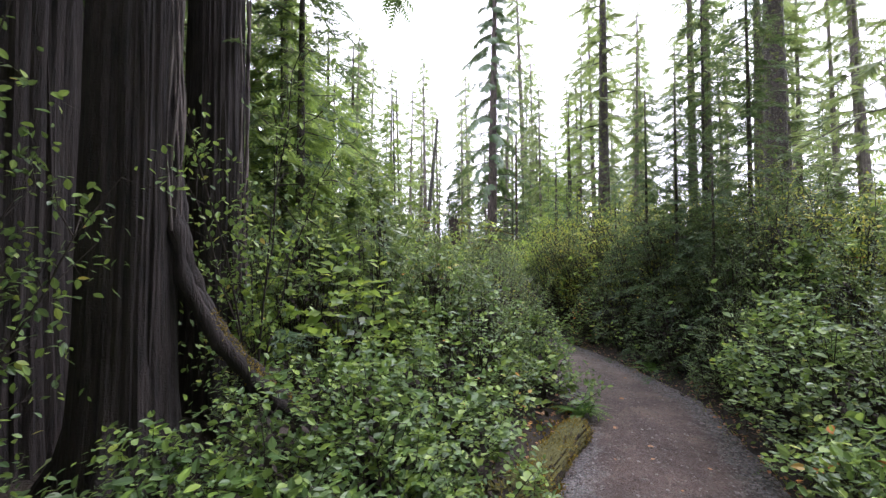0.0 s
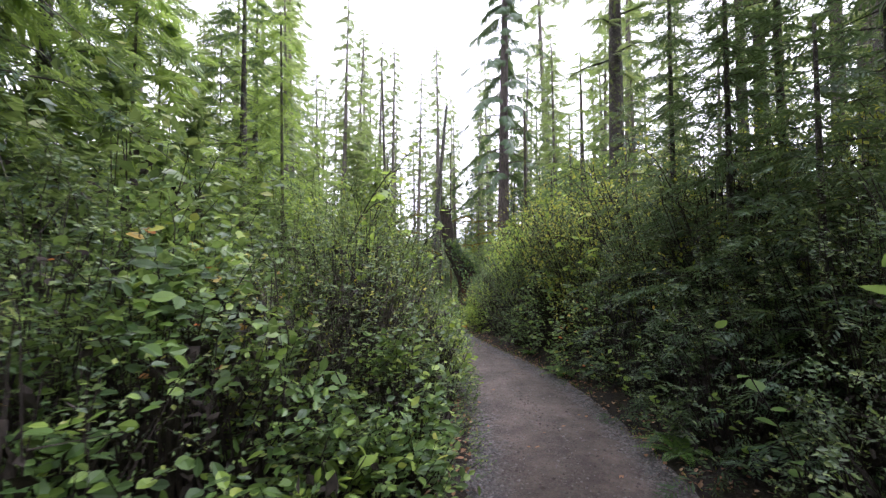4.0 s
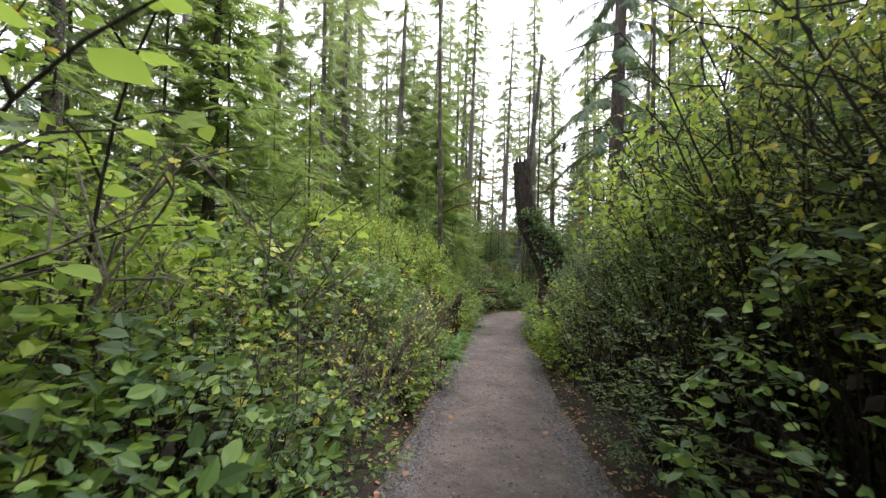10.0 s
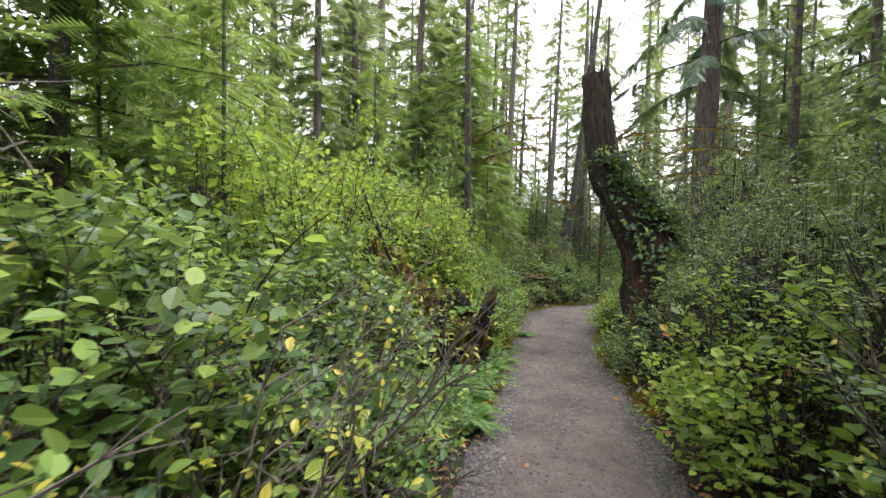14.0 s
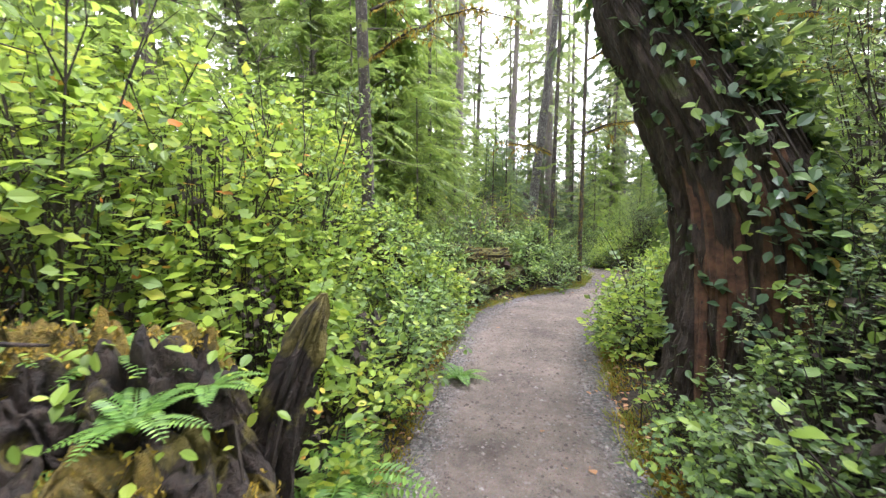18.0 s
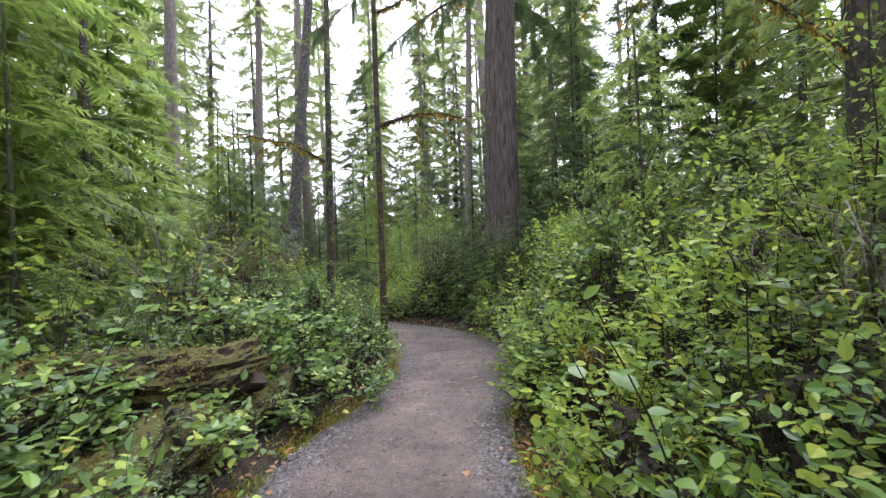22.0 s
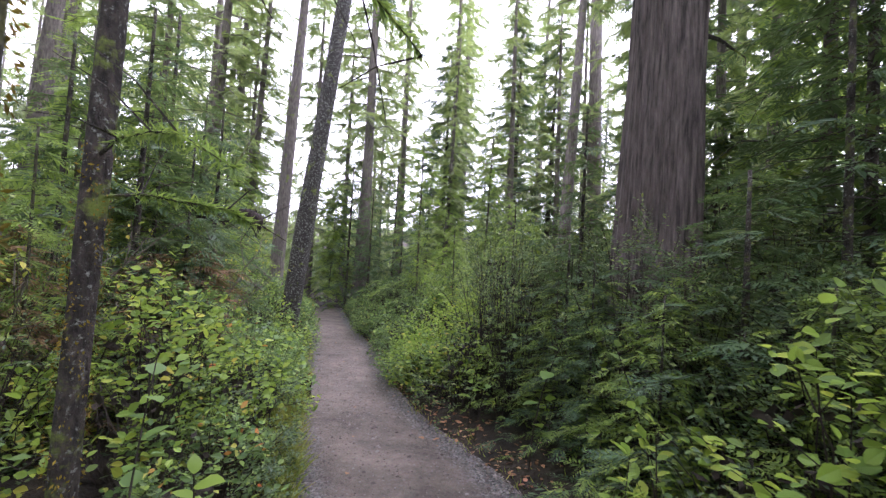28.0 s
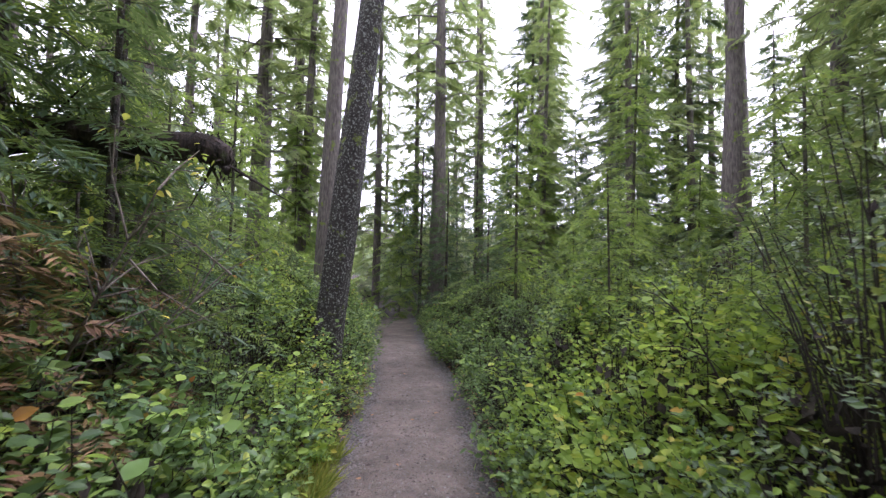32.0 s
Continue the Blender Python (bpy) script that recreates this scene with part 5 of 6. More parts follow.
def leaves_on(P, out, seed, size, spread=0.5):
    r = np.random.default_rng(seed)
    g = Geo()
    m = len(P)
    D = unit(out * 0.5 + r.normal(0, spread, (m, 3)) + np.array([0, 0, -0.2]))
    N = unit(out * 0.7 + np.array([0, 0, 0.8]) + r.normal(0, 0.25, (m, 3)))
    L = size * r.uniform(0.6, 1.2, m)
    g.stamp(LEAF, LEAF_F, P, D, N, L, L * 0.68)
    return g


def moss_on(P, out, seed, size, hang=0.6):
    r = np.random.default_rng(seed)
    g = Geo()
    m = len(P)
    D = unit(out * 0.5 + np.array([0, 0, -1.0]) * r.uniform(-0.5, hang * 2, (m, 1)) + r.normal(0, 0.35, (m, 3)))
    N = unit(out + r.normal(0, 0.4, (m, 3)))
    L = size * r.uniform(0.5, 1.5, m)
    g.stamp(DIAMOND, DIAMOND_F, P, D, N, L, L * (0.3 if size > 0.02 else 0.45))
    return g


def build_snag():
    r = np.random.default_rng(9)
    top = thing("tree_snag", "dead leaning tree trunk with a broken top, overgrown by leaves", "tree")
    keys = [(0, 0, -0.2, 0.66), (-0.02, 0, 0.4, 0.55), (-0.06, 0, 0.9, 0.5), (-0.12, 0, 1.4, 0.48), (-0.28, 0, 1.9, 0.45), (-0.56, 0, 2.4, 0.4), (-0.86, 0, 2.85, 0.31), (-1.0, 0.02, 3.3, 0.26), (-1.08, 0.04, 3.9, 0.235), (-1.15, 0.05, 4.6, 0.21)]
    body = part("trunk", lumpy(between(keys, 170), 230, 3.1, 0.07, 7, 0.035, True), SNAGBARK, top)
    k = np.array(keys)
    g = Geo()
    for i in range(9):
        a = r.uniform(0, 6.28)
        b = np.array([-1.15 + 0.15 * math.cos(a), 0.05 + 0.15 * math.sin(a), 4.5])
        g.tube([b, b + np.array([0, 0, r.uniform(0.12, 0.3)])], [0.05, 0.012], 5)
    part("broken_top", g, SNAGBARK, top)
    g = Geo()
    for i in range(20):
        a = radians(r.uniform(-150, -62))
        pts = [(float(np.interp(z, k[:, 2], k[:, 0])) + (float(np.interp(z, k[:, 2], k[:, 3])) * 0.985) * math.cos(a), float(np.interp(z, k[:, 2], k[:, 3])) * 0.99 * math.sin(a), z) for z in np.linspace(r.uniform(0.1, 0.9), r.uniform(1.1, 2.2), 7)]
        g.tube(pts, [0.01, 0.035, 0.045, 0.04, 0.035, 0.025, 0.008], 6)
    part("bare_wood", g, REDWOOD, top, "reddish bare wood where bark has fallen off")
    m = 10500
    z = r.uniform(0.05, 3.3, m) ** 1.0
    a = np.radians(r.uniform(-118, 125, m))
    keep = r.random(m) < np.where(a < np.radians(-75), 0.25, 0.95) * np.where(np.sin(z * 4.1 + a * 3.0) + 0.7 * np.sin(z * 9.3 - a * 5) > -0.25, 1.0, 0.12)
    z, a = z[keep], a[keep]
    cx, rad = np.interp(z, k[:, 2], k[:, 0]), np.interp(z, k[:, 2], k[:, 3])
    bulge = 1.10 + np.where(a > np.radians(-50), 1.0, 0.35) * r.random(len(z)) * (np.sin(z * 3 + a * 2) * 0.5 + 0.6)
    P = np.stack([cx + rad * bulge * np.cos(a), rad * bulge * np.sin(a), z], 1)
    out = np.stack([np.cos(a), np.sin(a), np.zeros(len(a))], 1)
    vines = Geo()
    for i in range(16):
        a0 = radians(r.uniform(-90, 100))
        zz = np.linspace(0, r.uniform(1.2, 3.0), 8)
        vines.tube([(float(np.interp(q, k[:, 2], k[:, 0])) + float(np.interp(q, k[:, 2], k[:, 3])) * 1.07 * math.cos(a0 + 0.2 * math.sin(q * 2)), float(np.interp(q, k[:, 2], k[:, 3])) * 1.07 * math.sin(a0 + 0.2 * math.sin(q * 2)), q) for q in zz], [0.01] * 8, 4)
    tagged(part("vine_growth", vines, TWIG, top), kind="stuff")
    # Every other leaf takes the copy coloured as if shaded.
    tagged(part("foliage", leaves_on(P[::2], out[::2], 4, 0.1), SHADELEAF, top, "leaves climbing the trunk, darkened as in shade"), kind="stuff")
    tagged(part("foliage", leaves_on(P[1::2], out[1::2], 5, 0.095), SALAL, top, "green leaves climbing the trunk"), kind="stuff")
    m = 800
    z = r.uniform(0.3, 3.2, m)
    a = np.radians(r.uniform(-200, -70, m))
    cx, rad = np.interp(z, k[:, 2], k[:, 0]), np.interp(z, k[:, 2], k[:, 3])
    keep = (np.sin(z * 7.0 + a * 5) > 0.55)
    P = np.stack([cx + rad * 1.06 * np.cos(a), rad * 1.06 * np.sin(a), z], 1)[keep]
    tagged(part("leaf_spray", leaves_on(P, np.stack([np.cos(a), np.sin(a), 0 * a], 1)[keep], 6, 0.08), SHADELEAF, top), kind="stuff")
    top.matrix_basis = pose(0.6, 16.72, gz(0.2, 16.7) - 0.05)


build_snag()


def noise_row(points):
    return np.array([noise.noise(Vector((q[0] * 9, q[1] * 9, 2.0))) for q in points.tolist()])


def build_rotten_stump():
    r = np.random.default_rng(19)
    top = thing("rotten_stump", "rotten dark stump hung with yellow-green moss", "stump")
    g = Geo()
    n, s = 110, 96
    v, f = [], []
    for i in range(n):
        u = i / (n - 1) * 2 - 1
        w = (1 - abs(u) ** 5) ** 0.5 * 0.40 + 0.06
        hh = float(np.interp(u, [-1, -0.6, -0.2, 0.15, 0.5, 0.8, 1], [1.75, 1.62, 1.25, 1.05, 0.95, 0.9, 0.8])) * (1 + 0.22 * noise.noise(Vector((u * 5, 3, 1))) + 0.14 * noise.noise(Vector((u * 14, 7, 1))))
        for j in range(s):
            a = math.pi * j / (s - 1)
            q = Vector((u * 2.4, math.cos(a) * 1.5, math.sin(a) * 1.7))
            k = 1 + 0.45 * noise.noise(q * 1.4) + 0.36 * (0.5 - 2 * abs(noise.noise(q * 3.1))) + 0.22 * (0.4 - 2 * abs(noise.noise(q * 7.5))) + 0.10 * noise.noise(q * 19)
            v.append((u * 0.98 + 0.07 * noise.noise(q * 4 + Vector((9, 0, 0))), -math.cos(a) * w * k * (1.2 - 0.45 * math.sin(a)), math.sin(a) ** 0.6 * hh * (0.8 + 0.2 * k) * (0.5 + 0.5 * (1 - abs(u) ** 9)) + 0.09 * noise.noise(q * 6.0)))
    for i in range(n - 1):
        for j in range(s - 1):
            f.append([i * s + j, (i + 1) * s + j, (i + 1) * s + j + 1, i * s + j + 1])
    g.add(v, f)
    part("body", g, WETROT, top, smooth_faces=True)
    vv = np.array(v)
    spike = between([(0.84, 0.0, -0.1, 0.12), (0.88, -0.02, 0.35, 0.09), (0.95, -0.06, 0.7, 0.07), (1.03, -0.08, 0.95, 0.075), (1.09, -0.08, 1.1, 0.05), (1.13, -0.08, 1.18, 0.012)], 40)
    part("spike", lumpy(spike, 48, 7.7, 0.45, 9, 0.22), WETROT, top, "dark upright splinter of the broken stump")
    sheet = Geo()
    lift = np.array([noise.noise(Vector((q[0] * 2.6, q[1] * 2.6, q[2] * 2.2))) + 0.35 * (q[2] - 0.8) for q in vv.tolist()])
    fuzz = np.array([noise.noise(Vector(q) * 21) + 0.6 * noise.noise(Vector(q) * 47) for q in vv.tolist()])
    grow = np.clip((lift - 0.0) * 0.32, -0.05, 0.055) + 0.016 * fuzz
    away = unit(np.stack([0.25 * vv[:, 0], vv[:, 1] * 2.0, np.full(len(vv), 0.5)], 1))
    droop = np.where(lift > 0, -0.05 * np.abs(noise_row(vv)), 0.0)
    moved = vv + away * grow[:, None]
    moved[:, 2] += droop
    sheet.add(moved, f)
    part("moss_sheet", sheet, MOSSFELT, top, "thick ochre-green moss over the rotten wood", True)
    pick = vv[(vv[:, 2] > 0.35)]
    idx_ = r.integers(0, len(pick), 110000)
    P = pick[idx_] + r.normal(0, 0.012, (110000, 3))
    field = np.array([noise.noise(Vector((q[0] * 2.6, q[1] * 2.6, q[2] * 2.2))) for q in P.tolist()]) + 0.35 * (P[:, 2] - 0.8) + r.normal(0, 0.06, 110000)
    clump = field > 0.05
    out = unit(np.stack([0.2 * P[:, 0], P[:, 1] * 2.5, np.full(110000, 0.35)], 1))
    tagged(part("moss", moss_on(P[clump], out[clump], 3, 0.017, 0.9), MOSS, top, "hanging yellow-green moss"), kind="stuff")
    hang = Geo()
    for k in range(90):
        p0_ = P[clump][r.integers(0, int(clump.sum()))]
        q = p0_ + np.array([0, -0.03, 0])
        ln = r.uniform(0.08, 0.26)
        D = unit(r.normal(0, 0.35, (60, 3)) + np.array([0, 0, -0.8]))
        w_ = r.random((60, 1))
        hang.stamp(DIAMOND, DIAMOND_F, q + np.array([0, -0.01, -1.0]) * w_ * ln + r.normal(0, 0.012, (60, 3)) * (1.2 - w_), D, unit(r.normal(0, 1, (60, 3))), r.uniform(0.012, 0.026, 60), np.full(60, 0.007))
    tagged(part("hanging_moss", hang, MOSS, top), kind="stuff")
    roots = Geo()
    for i in range(90):
        p0_ = pick[r.integers(0, len(pick))] * np.array([1, 1.04, 1])
        d = np.array([r.normal(0, 0.2), -0.2 if p0_[1] < 0 else 0.2, -0.6])
        roots.tube([p0_, p0_ + d * 0.3 + r.normal(0, 0.04, 3), p0_ + d * 0.7 + r.normal(0, 0.06, 3), p0_ + d * r.uniform(0.8, 1.2)], [0.007, 0.006, 0.004, 0.001], 4, False)
    tagged(part("root_mat", roots, TWIG, top), kind="stuff")
    high = vv[(vv[:, 2] > 0.62)]
    P = high[r.integers(0, len(high), 420)] + r.normal(0, 0.05, (420, 3)) + np.array([0, 0, 0.05])
    tagged(part("foliage", leaves_on(P, unit(np.stack([0.1 * P[:, 0], P[:, 1] * 1.5, np.full(420, 0.6)], 1)), 21, 0.06, 0.8), BRIGHT, top, "small green plants rooted on the stump"), kind="stuff")
    stick = Geo()
    stick.tube([(-0.05, -0.3, 0.85), (-0.25, -0.35, 1.15), (-0.55, -0.42, 1.6), (-0.75, -0.5, 2.0), (-0.9, -0.5, 2.35)], [0.026, 0.025, 0.022, 0.02, 0.014], 8)
    stick.tube([(-0.25, -0.35, 1.15), (0.1, -0.4, 1.2), (0.35, -0.45, 1.17)], [0.016, 0.012, 0.004], 5)
    part("dead_branch", stick, SNAGBARK, top, smooth_faces=True)
    top.matrix_basis = pose(-2.68, 14.1, gz(-2.6, 14.1) - 0.08, 0, 0, 42)


build_rotten_stump()


def log(name, label, a, b, r0, r1, bark, seed, moss=0, cut=True, side=0.0):
    """A fallen trunk with a bark skin, sawn or broken ends and moss on its upper side."""
    r = np.random.default_rng(seed)
    a, b = np.array(a, float), np.array(b, float)
    top = thing(name, label, "log")
    n, s = 70, 56
    d = unit(b - a)
    sd = unit(np.cross(d, [0, 0, 1.0]))
    up = np.cross(sd, d)
    v, f = [], []
    for i in range(n):
        t = i / (n - 1)
        c = (b - a) * t + up * 0.03 * math.sin(t * 7 + seed)
        for j in range(s):
            q = 2 * math.pi * j / s
            k = 1 + 0.22 * noise.noise(Vector((t * 5 + seed, math.cos(q) * 1.3, math.sin(q) * 1.3))) + 0.30 * (0.35 - abs(noise.noise(Vector((t * 3 + seed, math.cos(q) * 3.2, math.sin(q) * 3.2))))) + 0.22 * (0.3 - abs(noise.noise(Vector((t * 16, math.cos(q) * 6, math.sin(q) * 6)))))
            ragged = (0.5 * (t > 0.5) - 0.5 * (t < 0.5)) * max(0, abs(2 * t - 1) - 0.85) / 0.15 * 0.34 * noise.noise(Vector((math.cos(q) * 2.5 + seed, math.sin(q) * 2.5, 4))) - 0.0
            v.append(tuple(c + d * ragged + (sd * math.cos(q) + up * math.sin(q)) * (r0 + (r1 - r0) * t) * k))
    for i in range(n - 1):
        for j in range(s):
            p_, q_ = i * s + j, i * s + (j + 1) % s
            f.append([p_, q_, q_ + s, p_ + s])
    f.append([(n - 1) * s + j for j in range(s)])
    g = Geo()
    g.add(v, f)
    part("trunk", g, bark, top)
    e = Geo()
    ring = np.array(v[:s])
    mid = ring.mean(0)
    e.add([tuple(q - d * 0.004) for q in ring] + [tuple(mid + (q - mid) * 0.55 + d * 0.05 * noise.noise(Vector(q * 20))) for q in ring] + [tuple(mid + d * 0.03)], [[(j + 1) % s, j, j + s, (j + 1) % s + s] for j in range(s)] + [[(j + 1) % s + s, j + s, 2 * s] for j in range(s)])
    part("sawn_end" if cut else "broken_end", e, CUTWOOD, top)
    if moss:
        vv = np.array(v)
        t = r.integers(0, len(vv), moss)
        P = vv[t] + r.normal(0, 0.012, (moss, 3))
        rel = P - (P @ d)[:, None] * d
        out = unit(rel)
        keep = (out @ up > -0.1) & (np.sin(P @ d * 9 + seed) + r.normal(0, 0.5, moss) > -0.3)
        tagged(part("moss", moss_on(P[keep], out[keep], seed + 1, 0.016, 0.4), MOSS, top, "yellow-green moss"), kind="stuff")
    top.matrix_basis = Matrix.Translation(a)
    return top


def gp(x, y, up):
    return (x, y, gz(x, y) + up)


log("mossy_log", "mossy log edging the gravel trail", gp(-2.3, -2.75, 0.07), gp(-1.05, -1.0, 0.05), 0.15, 0.13, ROTWOOD, 2, 14000)
log("mossy_log", "sawn mossy log on the bank beside the trail", gp(-1.6, 20.95, 0.6), gp(-2.9, 20.55, 0.55), 0.18, 0.21, ROTWOOD, 3, 9000)
log("mossy_log", "rotten mossy log low along the trail", gp(-2.45, 19.5, 0.12), gp(-1.5, 21.7, 0.2), 0.24, 0.22, ROTWOOD, 4, 14000)
def fallen_tree():
    r = np.random.default_rng(44)
    top = thing("fallen_tree", "dark broken trunk leaning over the undergrowth", "log")
    g = Geo()
    pts = between([(0.02, 0, -0.13), (-0.02, 0, 0.03), (-0.2, 0.0, 0.1), (-0.6, -0.15, 0.06), (-1.1, -0.3, 0.12), (-1.7, -0.5, -0.02), (-2.4, -0.7, -0.2), (-3.2, -0.95, -0.75), (-3.7, -1.1, -1.9)], 40)
    rad = [0.015 + 0.088 * min(1, i / 6) + 0.0012 * i + 0.022 * noise.noise(Vector((i * 0.8, 2, 3))) for i in range(40)]
    g.tube(pts, rad, 14)
    part("trunk", g, SNAGBARK, top)
    for k in range(9):
        b = Geo()
        s = np.array(pts[3 + k * 3])
        d = unit(r.normal(0, 0.6, 3) + np.array([0, 0, -0.7]))
        b.tube([s, s + d * 0.2, s + d * r.uniform(0.3, 0.6) + r.normal(0, 0.05, 3)], [0.02, 0.012, 0.003], 5)
        part("branch", b, SNAGBARK, top)
    vv = np.array(pts)[r.integers(0, 40, 900)] + r.normal(0, 0.07, (900, 3)) + np.array([0, 0, 0.04])
    tagged(part("moss", moss_on(vv, unit(r.normal(0, 1, vv.shape)), 45, 0.05, 1.0), TWIG, top, "dark hanging moss"), kind="stuff")
    top.matrix_basis = Matrix.Translation((-1.66, 30.15, 1.62))


fallen_tree()
log("rotten_log", "old log rotting under the salal", gp(-2.3, 17.7, 0.15), gp(-3.6, 17.0, 0.35), 0.16, 0.2, ROTWOOD, 6, 4000, False)


def stump(x, y, h, r0, seed, label):
    top = thing("tree_stump", label, "stump")
    keys = [(0, 0, -0.15, r0 * 1.3), (0, 0, h * 0.3, r0 * 1.05), (0, 0, h * 0.8, r0), (0.02, 0, h * 0.92, r0 * 0.85), (0.03, 0, h * 1.0, r0 * 0.55), (0.05, 0.02, h * 1.06, r0 * 0.15)]
    part("body", lumpy(between(keys, 60), 90, seed, 0.26, 8, 0.13), ROTWOOD, top)
    r = np.random.default_rng(int(seed * 10))
    a, z = r.uniform(0, 6.28, 2500), r.uniform(h * 0.45, h * 1.05, 2500)
    P = np.stack([np.cos(a) * r0 * 1.02, np.sin(a) * r0 * 1.02, z], 1)
    out = np.stack([np.cos(a), np.sin(a), 0.3 + 0 * a], 1)
    keep = np.sin(a * 3 + z * 6) > 0
    tagged(part("moss", moss_on(P[keep], out[keep], 8, 0.022, 0.6), MOSS, top), kind="stuff")
    stand(top, x, y)


stump(0.72, 20.0, 0.6, 0.09, 1.3, "fluted rotten stump under bright salal leaves")
stump(-3.1, 18.4, 0.9, 0.36, 2.3, "mossy mound of an old stump below a spruce")
stump(-0.62, 28.9, 0.35, 0.16, 3.3, "low mossy stump at the trail edge")
stump(-3.6, 26.3, 1.5, 0.10, 4.3, "short dead mossy stub in the undergrowth")


def mossy_bough(x, y, z, way, ln, seed, label, thick=0.022):
    """A bough hung with moss, with twigs and a few needles."""
    r = np.random.default_rng(seed)
    top = thing("mossy_branch", label, "branch")
    way = unit(np.array(way, float))
    pts = [way * ln * u + np.array([0, 0, 0.18 * math.sin(u * 2.6)]) * ln * 0.6 + r.normal(0, 0.03, 3) * u for u in np.linspace(0, 1, 9)]
    g = Geo()
    g.tube(pts, np.linspace(thick, 0.005, 9), 6)
    tips = []
    for k in range(12):
        s = pts[2 + k % 7]
        d = unit(way * 0.5 + r.normal(0, 0.6, 3) + np.array([0, 0, -0.25]))
        q = [s, s + d * 0.25, s + d * 0.5 + np.array([0, 0, -0.08])]
        g.tube(q, [0.007, 0.005, 0.002], 4)
        tips += q
    tagged(part("twigwork", g, TWIG, top), kind="stuff")
    P = np.array([pts[i] * (1 - u) + pts[i + 1] * u for i in range(8) for u in r.random(45)] + [tips[i * 3 + 1] * (1 - u) + tips[i * 3 + 2] * u for i in range(12) for u in r.random(16)])
    out = unit(r.normal(0, 1, P.shape) + np.array([0, 0, -0.6]))
    tagged(part("moss", moss_on(P, out, seed + 1, 0.065, 1.0), MOSS, top, "hanging moss"), kind="stuff")
    n = Geo()
    T = np.array(tips)[r.integers(0, len(tips), 160)] + r.normal(0, 0.05, (160, 3))
    n.stamp(DIAMOND, DIAMOND_F, T, unit(r.normal(0, 0.6, (160, 3)) + way + np.array([0, 0, -0.4])), unit(np.array([0, 0, 1.0]) + r.normal(0, 0.3, (160, 3))), r.uniform(0.03, 0.07, 160), np.full(160, 0.010))
    tagged(part("needles", n, NEEDLE, top), kind="stuff")
    top.matrix_basis = Matrix.Translation((x, y, z))


mossy_bough(-0.18, 23.4, 2.75, (1, 0.05, 0.12), 1.35, 31, "moss-covered bough reaching over the trail", 0.03)
mossy_bough(-0.18, 23.4, 4.3, (0.9, -0.3, 0.2), 1.2, 32, "moss-covered bough reaching over the trail")
mossy_bough(3.4, 19.9, 3.1, (-1, -0.35, 0.0), 2.7, 33, "bough hung with strands of moss above the shrubs")
mossy_bough(3.4, 19.9, 2.6, (-1, -0.1, 0.02), 2.5, 34, "bough hung with strands of moss above the shrubs")
mossy_bough(3.4, 19.9, 3.6, (-1, 0.2, 0.08), 2.8, 35, "bough hung with strands of moss above the shrubs")
thin_tree("young_tree", "slim mossy trunk behind the shrubs", 3.5, 19.9, 10, 0.1, MOSSBARK, (0.0, 0.0), 76, 8, 6, 3.4)
mossy_bough(-0.85, 24.7, 2.5, (-0.8, -0.5, 0.1), 1.2, 36, "thin mossy dead bough")
mossy_bough(-3.2, 18.7, 3.0, (1, -0.3, 0.1), 1.7, 37, "dead bough of a spruce hung with moss")
mossy_bough(-3.2, 18.7, 3.6, (0.8, 0.5, 0.3), 2.0, 38, "dead bough of a spruce hung with moss")

def trunk_moss(x, y, r0, lean, z1, count, seed):
    r = np.random.default_rng(seed)
    z, a = r.uniform(0.02, z1, count), r.uniform(0, 6.28, count)
    keep = np.sin(z * 9 + a * 2) + np.sin(z * 23 + 3 * a) + r.normal(0, 0.5, count) > 0.3
    z, a = z[keep], a[keep]
    P = np.stack([lean * z + r0 * 1.05 * np.cos(a), r0 * 1.05 * np.sin(a), z], 1)
    out = np.stack([np.cos(a), np.sin(a), 0 * a], 1)
    ob = new("trunk_moss", moss_on(P, out, seed, 0.018, 0.6).mesh("trunk_moss", MOSS))
    tagged(ob, "yellow-green moss growing on a slim trunk", "moss", kind="stuff")
    stand(ob, x, y)


trunk_moss(-0.18, 23.4, 0.052, 0.0, 2.6, 4200, 61)
trunk_moss(-0.82, 24.71, 0.07, 0.015, 2.0, 2200, 62)

